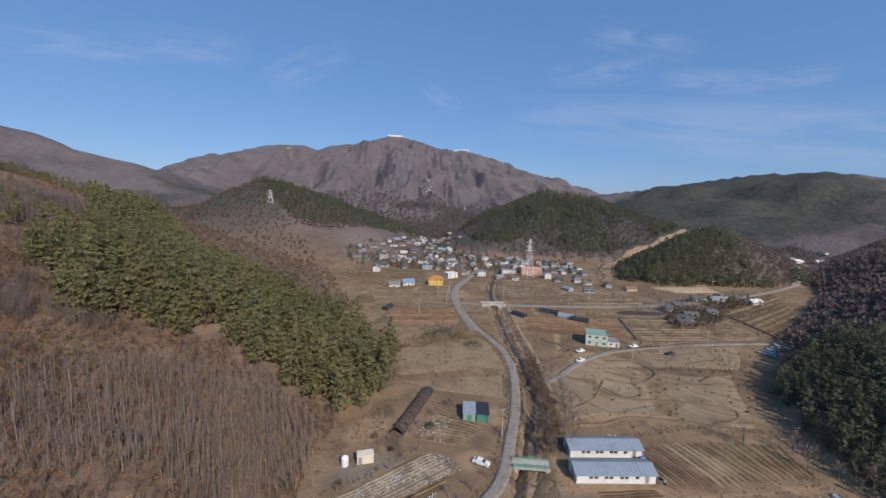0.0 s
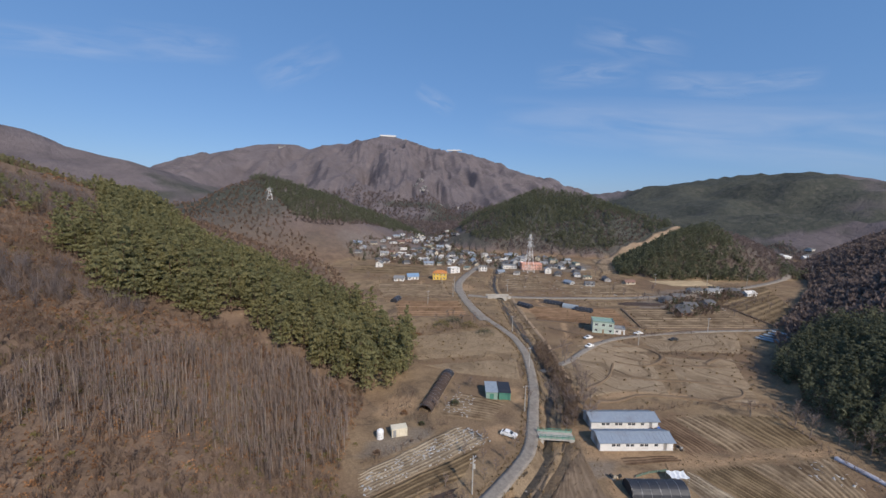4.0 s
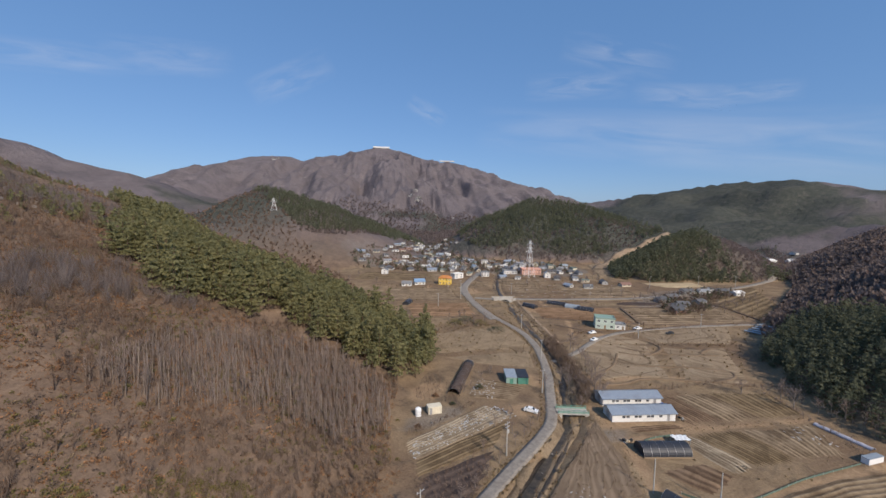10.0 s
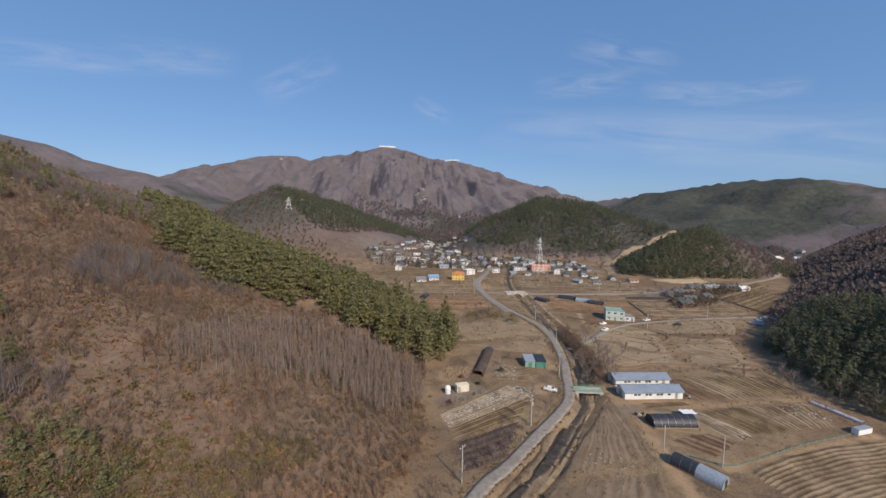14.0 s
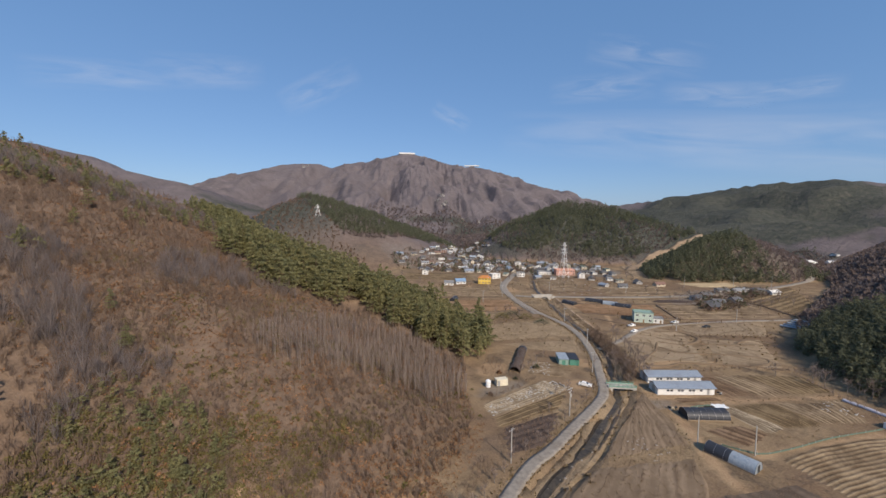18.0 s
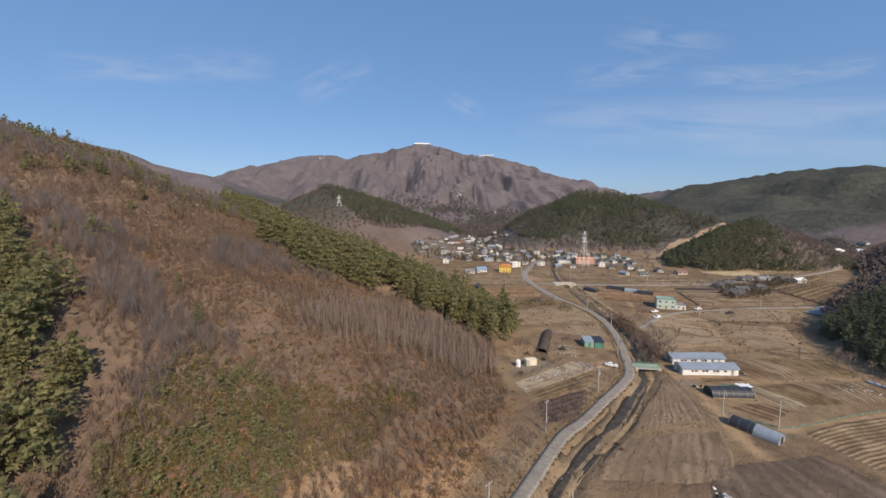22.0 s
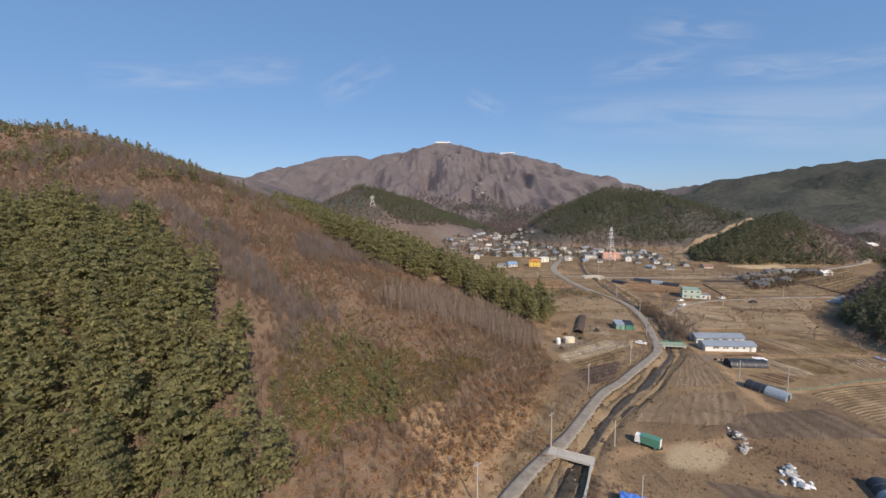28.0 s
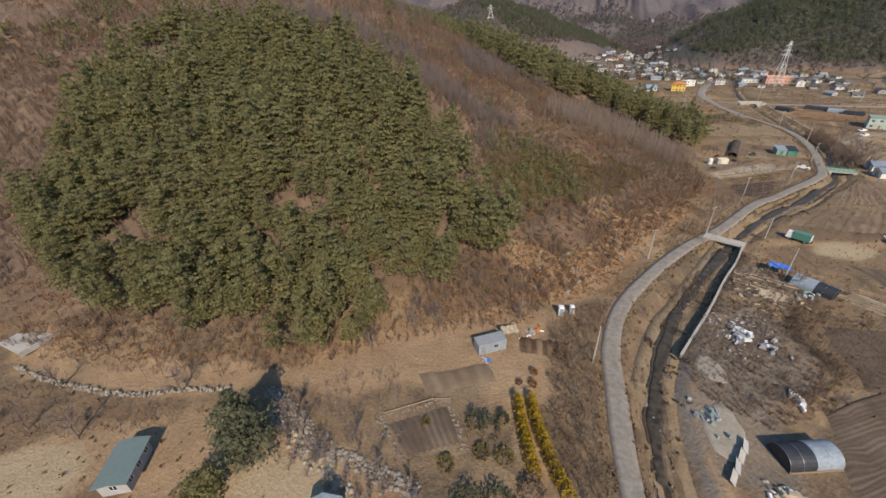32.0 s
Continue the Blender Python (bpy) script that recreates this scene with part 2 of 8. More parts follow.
M["straw_bed"] = furrow("straw_bed", (0.15, 0.105, 0.066), (0.34, 0.25, 0.155), 0.3)
M["mud"] = furrow("stream_mud", (0.075, 0.056, 0.042), (0.2, 0.152, 0.108))
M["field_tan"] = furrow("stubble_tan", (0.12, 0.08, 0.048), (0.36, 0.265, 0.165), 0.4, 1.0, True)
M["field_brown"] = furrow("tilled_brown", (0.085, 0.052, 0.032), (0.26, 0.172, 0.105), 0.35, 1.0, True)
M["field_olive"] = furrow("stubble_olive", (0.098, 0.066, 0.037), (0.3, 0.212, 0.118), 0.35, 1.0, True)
M["field_tan_soft"] = furrow("soft_tan_rows", (0.175, 0.125, 0.08), (0.33, 0.242, 0.155), 0.45, 1.0, True)
M["field_faint"] = furrow("faint_rows", (0.18, 0.127, 0.083), (0.26, 0.188, 0.125), 0.3, 1.0, True)
M["field_drab"] = furrow("drab_rows", (0.115, 0.083, 0.06), (0.19, 0.14, 0.101), 0.3, 1.0, True)
M["terrace"] = terrace_material()
M["field_orange"] = furrow("orange_soil", (0.17, 0.098, 0.052), (0.35, 0.222, 0.13), 0.35, 1.0, True)
M["field_dark"] = furrow("dry_weeds_dark", (0.075, 0.054, 0.045), (0.15, 0.108, 0.084), 0.2, 1.0, True)
M["field_pale"] = furrow("straw_cover", (0.16, 0.115, 0.075), (0.43, 0.345, 0.235), 0.4, 1.0, True)
M["litter_white"] = paint("plastic_mulch", (0.55, 0.53, 0.5), (0.3, 0.27, 0.23), 1.5, 0.6)
M["white_wall"] = paint("white_render", (0.74, 0.73, 0.70), (0.64, 0.62, 0.58), 0.4, 0.8)
M["cream_wall"] = paint("cream_render", (0.62, 0.55, 0.43), (0.55, 0.48, 0.36), 0.4, 0.85, rnd=0.3)
M["grey_wall"] = paint("grey_render", (0.42, 0.41, 0.4), (0.34, 0.33, 0.31), 0.4, 0.85, rnd=0.4)
M["yellow_wall"] = paint("yellow_render", (0.75, 0.52, 0.1), (0.68, 0.46, 0.08), 0.4, 0.8, dirty=0.1)
M["pink_wall"] = paint("pink_render", (0.66, 0.36, 0.27), (0.6, 0.32, 0.24), 0.4, 0.8)
M["brick_red"] = paint("red_brick", (0.26, 0.15, 0.11), (0.21, 0.125, 0.095), 0.8, 0.9)
M["blue_roof"] = paint("blue_grey_steel_roof", (0.25, 0.295, 0.35), (0.31, 0.35, 0.395), 0.4, 0.45, 0.2, 0.1)
M["blue_bright"] = paint("blue_roof_paint", (0.16, 0.27, 0.42), (0.22, 0.33, 0.46), 0.4, 0.5)
M["grey_roof"] = paint("grey_roof_sheet", (0.2, 0.21, 0.22), (0.27, 0.27, 0.27), 0.5, 0.7, rnd=0.5)
M["red_roof"] = paint("red_roof_tile", (0.24, 0.135, 0.1), (0.19, 0.11, 0.085), 0.8, 0.8)
M["orange_roof"] = paint("orange_roof_tile", (0.55, 0.22, 0.06), (0.48, 0.18, 0.05), 0.8, 0.8)
M["dark_roof"] = paint("dark_tile", (0.075, 0.075, 0.08), (0.12, 0.12, 0.12), 0.8, 0.7, rnd=0.4)
M["green_roof"] = paint("green_grey_roof", (0.13, 0.18, 0.165), (0.16, 0.205, 0.19), 0.5, 0.5)
M["green_paint"] = paint("green_paint", (0.06, 0.2, 0.145), (0.08, 0.235, 0.17), 0.6, 0.55)
M["mint"] = paint("mint_paint", (0.2, 0.31, 0.26), (0.27, 0.37, 0.31), 0.5, 0.6)
M["mint_pale"] = paint("pale_mint_render", (0.5, 0.58, 0.5), (0.42, 0.5, 0.43), 0.5, 0.7)
M["black_net"] = paint("black_shade_net", (0.018, 0.02, 0.026), (0.035, 0.037, 0.045), 0.8, 0.55, 0, 0.3, dirty=0.15)
M["film"] = paint("greenhouse_film", (0.2, 0.245, 0.29), (0.33, 0.37, 0.4), 0.6, 0.35, 0, 0.2)
M["steel"] = paint("galvanised_steel", (0.5, 0.5, 0.5), (0.42, 0.42, 0.42), 2, 0.45, 0.6, 0.05)
M["pole"] = paint("pole_concrete", (0.46, 0.44, 0.4), (0.38, 0.36, 0.33), 2, 0.85, dirty=0.2)
M["wood"] = paint("weathered_wood", (0.3, 0.22, 0.14), (0.22, 0.16, 0.1), 2, 0.85)
M["plank"] = paint("pale_boards", (0.52, 0.42, 0.29), (0.42, 0.33, 0.22), 1, 0.85)
M["white"] = paint("white_paint", (0.8, 0.8, 0.79), (0.72, 0.72, 0.7), 1, 0.5, dirty=0.15)
M["blue_tarp"] = paint("blue_tarpaulin", (0.05, 0.15, 0.5), (0.08, 0.2, 0.58), 1, 0.5, dirty=0.1)
M["purple"] = paint("lilac_film", (0.36, 0.35, 0.39), (0.46, 0.45, 0.48), 0.8, 0.4)
M["glass"] = paint("window_glass", (0.03, 0.035, 0.045), (0.045, 0.05, 0.06), 1, 0.12, dirty=0.05)
M["dark"] = paint("dark_interior", (0.03, 0.028, 0.026), (0.05, 0.045, 0.04), 1, 0.9)
M["rubber"] = paint("black_rubber", (0.025, 0.025, 0.025), (0.035, 0.035, 0.035), 3, 0.85)
M["net_green"] = paint("faded_green_net", (0.09, 0.135, 0.105), (0.13, 0.175, 0.135), 1, 0.8)
M["stone"] = paint("field_stone", (0.3, 0.262, 0.215), (0.2, 0.172, 0.14), 1.4, 0.9, rnd=0.5)
M["rock"] = paint("grey_rock", (0.27, 0.24, 0.21), (0.17, 0.15, 0.13), 0.5, 0.9)
M["bark"] = paint("grey_bark", (0.17, 0.135, 0.11), (0.24, 0.2, 0.165), 3, 0.95, dirty=0.2)
M["pine_bark"] = paint("pine_bark", (0.18, 0.105, 0.065), (0.12, 0.08, 0.055), 3, 0.95)
M["pine"] = foliage("pine_needles", (0.185, 0.176, 0.086), (0.405, 0.366, 0.178), glow=0.6, other=(0.25, 0.25, 0.13))
M["pine_dark"] = foliage("dark_pine_needles", (0.088, 0.094, 0.06), (0.205, 0.202, 0.122), glow=0.5)
M["pale_bark"] = paint("pale_bark", (0.34, 0.275, 0.22), (0.26, 0.205, 0.16), 2, 0.95, dirty=0.3)
M["pine_mid"] = foliage("hill_pine_needles", (0.125, 0.136, 0.088), (0.25, 0.252, 0.16), glow=0.55)
M["twig"] = foliage("bare_twigs", (0.158, 0.107, 0.078), (0.3, 0.21, 0.152), 0.05)
M["twig_grey"] = foliage("grey_twigs", (0.2, 0.156, 0.132), (0.37, 0.292, 0.248), 0.1)
M["twig_ash"] = foliage("ash_grey_twigs", (0.19, 0.156, 0.14), (0.34, 0.28, 0.25), 0.05, 0.5)
M["twig_hill"] = foliage("hill_bare_crowns", (0.19, 0.146, 0.127), (0.335, 0.262, 0.228), 0.03, 0.6)
M["pale_rock"] = foliage("pale_crag", (0.3, 0.28, 0.26), (0.5, 0.47, 0.44), 0.05, 0.0)
M["rust"] = foliage("rusty_oak_leaves", (0.18, 0.095, 0.052), (0.42, 0.232, 0.118), 0.12)
M["olive"] = foliage("olive_scrub", (0.12, 0.105, 0.042), (0.25, 0.205, 0.085), 0.15)
M["twig_dull"] = foliage("dull_brush", (0.15, 0.107, 0.08), (0.29, 0.21, 0.158), 0.07)
M["gold"] = foliage("golden_conifer", (0.3, 0.2, 0.025), (0.55, 0.38, 0.06), 0.6)
M["grass"] = foliage("dry_tufts", (0.17, 0.115, 0.065), (0.36, 0.27, 0.16), 0.3)


def water_material():
    m, t, p = nodes_of("stream_water")
    v = place_vec(t)
    t.links.new(ramp(t, noise_node(t, 0.8, 4, 0.6, v), [(0.35, (0.03, 0.024, 0.017)), (0.7, (0.1, 0.078, 0.052))]), p.inputs["Base Color"])
    p.inputs["Roughness"].default_value = 0.42
    p.inputs["Specular IOR Level"].default_value = 0.3
    bump(t, p, noise_node(t, 3, 3, 0.5, v), 0.4, 0.08)
    return m


M["water"] = water_material()


# ---- building blocks ----
class Geo:
    """Collects vertices and faces in plain lists."""

    def __init__(self):
        self.v, self.f = [], []

    def add(self, vs, fs):
        n = len(self.v)
        self.v += [tuple(p) for p in vs]
        self.f += [tuple(i + n for i in f) for f in fs]
        return self

    def box(self, x, y, z, sx, sy, sz, rz=0.0, taper=1.0):
        """A box whose base centre is at x, y, z."""
        c, s = math.cos(radians(rz)), math.sin(radians(rz))
        vs = []
        for dz, k in ((0, 1.0), (sz, taper)):
            for dx, dy in ((-1, -1), (1, -1), (1, 1), (-1, 1)):
                a, b = dx * sx / 2 * k, dy * sy / 2 * k
                vs.append((x + a * c - b * s, y + a * s + b * c, z + dz))
        return self.add(vs, [(3, 2, 1, 0), (4, 5, 6, 7), (0, 1, 5, 4), (1, 2, 6, 5), (2, 3, 7, 6), (3, 0, 4, 7)])

    def tube(self, a, b, r0, r1, n=6, cap=True):
        a, b = Vector(a), Vector(b)
        d = (b - a).normalized()
        u = d.orthogonal().normalized()
        w = d.cross(u)
        vs = []
        for p, r in ((a, r0), (b, r1)):
            for i in range(n):
                q = 2 * math.pi * i / n
                vs.append(p + (u * math.cos(q) + w * math.sin(q)) * r)
        fs = [(i, (i + 1) % n, n + (i + 1) % n, n + i) for i in range(n)]
        if cap:
            fs += [tuple(range(n))[::-1], tuple(range(n, 2 * n))]
        return self.add(vs, fs)

    def gable(self, w, d, z, rise, over=0.4, th=0.12, hip=0.0):
        """A two-sided roof, ridge along x, over a plan w by d."""
        hx, hy, k = w / 2 + over, d / 2 + over, over * rise / (d / 2)
        for s in (-1, 1):
            lo, hi = (s * hy, z - k), (0, z + rise)
            vs = [(-hx, lo[0], lo[1]), (hx, lo[0], lo[1]), (hx - hip, hi[0], hi[1]), (-hx + hip, hi[0], hi[1])]
            vs += [(x, y, q + th) for x, y, q in vs]
            fs = [(3, 2, 1, 0), (4, 5, 6, 7), (0, 1, 5, 4), (1, 2, 6, 5), (2, 3, 7, 6), (3, 0, 4, 7)]
            self.add(vs, fs if s < 0 else [f[::-1] for f in fs])
        if hip:
            for s in (-1, 1):
                vs = [(s * hx, -hy, z - k), (s * hx, hy, z - k), (s * (hx - hip), 0, z + rise)]
                vs += [(x, y, q + th) for x, y, q in vs]
                self.add(vs, [(0, 1, 2), (5, 4, 3), (0, 3, 4, 1), (1, 4, 5, 2), (2, 5, 3, 0)])
        return self

    def gable_ends(self, w, d, z, rise, th=0.15):
        for s in (-1, 1):
            x0, x1 = s * w / 2, s * (w / 2 - th)
            self.add([(x0, -d / 2, z), (x0, d / 2, z), (x0, 0, z + rise), (x1, -d / 2, z), (x1, d / 2, z), (x1, 0, z + rise)],
                     [(0, 1, 2), (5, 4, 3), (0, 3, 4, 1), (1, 4, 5, 2), (2, 5, 3, 0)])
        return self

    def arch(self, x0, x1, r, h, th=0.06, n=14, sag=0.0, rows=1):
        """A vaulted sheet along x, 2 r wide and h high."""
        vs, fs = [], []
        for j in range(rows + 1):
            x = x0 + (x1 - x0) * j / rows
            k = 1 - sag * (0.5 + 0.5 * math.sin(j * 2.1)) * (j % 2)
            for t in (0, th):
                for i in range(n + 1):
                    q = math.pi * i / n
                    vs.append((x, -math.cos(q) * (r - t), (math.sin(q) ** 0.8) * (h - t) * k))
        m = 2 * (n + 1)
        for j in range(rows):
            for i in range(n):
                a = j * m + i
                fs.append((a, a + 1, a + m + 1, a + m))
                b = a + n + 1
                fs.append((b + m, b + m + 1, b + 1, b))
        for j in (0, rows):
            for i in range(n):
                a = j * m + i
                q = (a, a + n + 1, a + n + 2, a + 1)
                fs.append(q if j == 0 else q[::-1])
        return self.add(vs, fs)

    def fan(self, x, r, h, n=14):
        """An end wall that closes a vault at x."""
        vs = [(x, -math.cos(math.pi * i / n) * r, math.sin(math.pi * i / n) ** 0.8 * h) for i in range(n + 1)]
        vs += [(x + 0.06, y, z) for _, y, z in vs]
        m = n + 1
        fs = [tuple(range(m))[::-1], tuple(range(m, 2 * m))] + [(i, i + 1, m + i + 1, m + i) for i in range(n)] + [(n, 0, m, m + n)]
        return self.add(vs, fs)


def mesh_of(name, geo, material):
    me = bpy.data.meshes.new(name)
    me.from_pydata(geo.v, [], geo.f)
    me.materials.append(material)
    me.update()
    return me


def part(name, geo, material, parent, label=""):
    ob = new(name, mesh_of(name, geo, material))
    ob.parent = parent
    return tagged(ob, label) if label else ob


def empty(name, x, y, z, rz=0.0, label="", category="", group=""):
    ob = new(name)
    ob.empty_display_size = 0.3
    ob.matrix_basis = pose(x, y, z, 0, 0, rz)
    return tagged(ob, label, category, group)


def fast_mesh(name, verts, tris, material, smooth=False):
    """A mesh from numpy arrays of vertices and of triangles (or quads)."""
    me = bpy.data.meshes.new(name)
    k = tris.shape[1]
    me.vertices.add(len(verts))
    me.vertices.foreach_set("co", np.ascontiguousarray(verts, dtype=np.float32).ravel())
    me.loops.add(tris.size)
    me.loops.foreach_set("vertex_index", np.ascontiguousarray(tris, dtype=np.int32).ravel())
    me.polygons.add(len(tris))
    me.polygons.foreach_set("loop_start", np.arange(0, tris.size, k, dtype=np.int32))
    if smooth:
        me.polygons.foreach_set("use_smooth", np.ones(len(tris), dtype=bool))
    me.materials.append(material)
    me.update(calc_edges=True)
    return me


# ---- the lie of the land ----
def hash2(ix, iy, seed):
    h = (ix.astype(np.int64) * 374761393 + iy.astype(np.int64) * 668265263 + seed * 974711) & 0x7fffffff
    h = ((h ^ (h >> 13)) * 1274126177) & 0x7fffffff
    return ((h ^ (h >> 16)) & 0xffff) / 65535.0


def vnoise(x, y, seed=0):
    ix, iy = np.floor(x), np.floor(y)
    fx, fy = x - ix, y - iy
    fx, fy = fx * fx * (3 - 2 * fx), fy * fy * (3 - 2 * fy)
    a, b = hash2(ix, iy, seed), hash2(ix + 1, iy, seed)
    c, d = hash2(ix, iy + 1, seed), hash2(ix + 1, iy + 1, seed)
    return (a + (b - a) * fx) * (1 - fy) + (c + (d - c) * fx) * fy - 0.5


def fbm(x, y, scale, octaves=4, seed=0):
    s, amp = 0.0, 1.0
    for o in range(octaves):
        s = s + amp * vnoise(x / scale, y / scale, seed + o)
        scale, amp = scale / 2.03, amp * 0.5
    return s


LEFT_FOOT = [(-12, 95), (-18, 80), (-25, 68), (-28, 51), (-29, 35), (-29, 22), (-34, 8), (-46, -14), (-66, -43), (-85, -69), (-100, -81), (-124, -92),
             (-137, -102), (-162, -111), (-186, -114), (-250, -125), (-330, -150), (-450, -220), (-700, -330), (-1500, -500), (-1500, 1300), (-600, 900),
             (-330, 640), (-160, 460), (-95, 350), (-55, 240), (-25, 145)]
BACK_HILL = [(-30, 760), (-60, 650), (-130, 560), (-250, 480), (-420, 640), (-700, 800), (-700, 1100), (-100, 1100), (-40, 900)]
MID_RIDGE = [(85, 690, 0), (103, 679, 12), (140, 664, 34), (169, 650, 50), (200, 628, 79), (224, 606, 94), (260, 578, 86), (289, 551, 80), (306, 527, 68), (336, 495, 56), (361, 462, 43), (400, 425, 26), (470, 400, 8)]
BACK_RIDGE = [(-420, 500, 52), (-330, 505, 60), (-290, 513, 64), (-264, 527, 73), (-243, 539, 87), (-221, 550, 95), (-199, 560, 93), (-175, 569, 86), (-140, 579, 73), (-105, 588, 60), (-67, 594, 45), (-28, 598, 28), (8, 600, 8)]
APRON = [(95, 600), (125, 500), (220, 470), (330, 452), (480, 432), (700, 400), (1300, 480), (1300, 1500), (110, 1300)]
APRON_BACK = [(-260, 520), (-70, 600), (20, 655), (100, 610), (150, 1150), (-350, 1150)]
SMALL_HILL = [(190, 292), (204, 267), (247, 262), (300, 258), (362, 268), (425, 315), (440, 385), (380, 425), (290, 418), (222, 360)]
RIGHT_HILL = [(240, -300), (165, -120), (116, -20), (101, 14), (99, 24), (103, 39), (111, 59), (136, 90), (178, 128), (222, 158), (316, 227), (402, 314),
              (540, 420), (900, 540), (1300, 300), (1300, -400)]
MOUNTAIN = [(-2000, 2330, 40), (-1713, 2414, 153), (-1503, 2543, 234), (-1398, 2599, 284), (-1270, 2660, 312), (-1195, 2692, 324), (-1099, 2730, 392), (-999, 2766, 442), (-861, 2809, 464),
            (-752, 2838, 459), (-677, 2855, 440), (-561, 2877, 475), (-441, 2896, 490), (-319, 2910, 479), (-193, 2919, 548), (-109, 2922, 562), (-15, 2922, 546), (106, 2919, 488),
            (192, 2913, 452), (300, 2903, 462), (386, 2892, 470), (473, 2878, 422), (580, 2857, 349), (707, 2827, 285), (832, 2792, 234), (972, 2746, 196), (1181, 2662, 138), (1500, 2500, 50)]
FAR_RIDGE = [(480, 1500, 60), (631, 1429, 96), (699, 1374, 116), (769, 1313, 128), (831, 1251, 137), (918, 1164, 158), (985, 1083, 172), (1038, 1005, 181), (1061, 953, 176), (1079, 904, 179),
             (1120, 822, 163), (1150, 747, 140), (1300, 560, 120)]
NEAR_RISE = [(470, 640, 38), (560, 620, 52), (640, 560, 58), (700, 480, 50), (740, 400, 62), (900, 250, 90)]
LEFT_PEAK = [(-1100, 640, 262), (-900, 660, 222), (-760, 675, 196), (-690, 688, 182), (-650, 697, 170), (-615, 700, 154), (-580, 702, 148), (-540, 703, 140), (-505, 702, 133), (-478, 698, 118),
             (-440, 699, 101), (-387, 703, 84), (-331, 706, 70), (-240, 715, 36)]
ROAD = [(58, 328), (34, 270), (25, 235), (24, 192), (28, 158), (32, 139), (35, 122), (34, 101), (28, 75), (21, 55), (15, 40), (9, 32), (-4, 19), (-15, 8), (-24, 0),
        (-41, -22), (-54, -36), (-66, -52), (-76, -69), (-80, -83), (-80.5, -96), (-80.5, -110), (-79, -128), (-75, -165), (-72, -240)]
CREEK = [(80, 330), (56, 250), (50, 200), (44, 150), (41, 115), (35, 78), (27, 56), (22, 43), (15, 33), (8, 25), (-4, 10), (-19, -4), (-35, -21), (-47, -40), (-61, -64), (-68, -76),
         (-74, -93), (-75, -110), (-73, -128), (-69, -165), (-66, -240)]


def curve(points, step):
    """A smooth line through the points, one every step metres."""
    p = np.array(points, float)
    p = np.vstack([2 * p[0] - p[1], p, 2 * p[-1] - p[-2]])
    out = []
    for i in range(1, len(p) - 2):
        n = max(2, int(np.hypot(*(p[i + 1] - p[i])[:2]) / step))
        for t in np.arange(n) / n:
            a, b, c, d = p[i - 1:i + 3]
            out.append(0.5 * (2 * b + (c - a) * t + (2 * a - 5 * b + 4 * c - d) * t * t + (3 * b - a - 3 * c + d) * t ** 3))
    out.append(p[-2])
    return np.array(out)


def seg(px, py, a, b):
    dx, dy = b[0] - a[0], b[1] - a[1]
    s = np.clip(((px - a[0]) * dx + (py - a[1]) * dy) / (dx * dx + dy * dy), 0, 1)
    return np.hypot(px - a[0] - s * dx, py - a[1] - s * dy), s


def inside(px, py, poly):
    r = np.zeros(px.shape, bool)
    for (x1, y1), (x2, y2) in zip(poly, poly[1:] + poly[:1]):
        if y1 != y2:
            r ^= ((y1 > py) != (y2 > py)) & (px < (x2 - x1) * (py - y1) / (y2 - y1) + x1)
    return r


def depth_in(px, py, poly):
    d = np.full(px.shape, 1e9)
    for a, b in zip(poly, poly[1:] + poly[:1]):
        d = np.minimum(d, seg(px, py, a, b)[0])
    return np.where(inside(px, py, poly), d, -d)


def line_dist(px, py, line):
    d = np.full(px.shape, 1e9)
    for a, b in zip(line, line[1:]):
        d = np.minimum(d, seg(px, py, a, b)[0])
    return d


def tent(px, py, line, slope):
    h = np.full(px.shape, -1e9)
    for a, b in zip(line, line[1:]):
        d, s = seg(px, py, a, b)
        h = np.maximum(h, a[2] + (b[2] - a[2]) * s - slope * d)
    return h


def soft(x):
    return np.where(x > 0, x * x / (np.abs(x) + 3.0), 0)


def top_off(x, c):
    return x / (1 + (np.maximum(x, 0) / c) ** 4) ** 0.25


ROAD_LINE, CREEK_LINE = [tuple(p) for p in curve(ROAD, 6)], [tuple(p) for p in curve(CREEK, 6)]


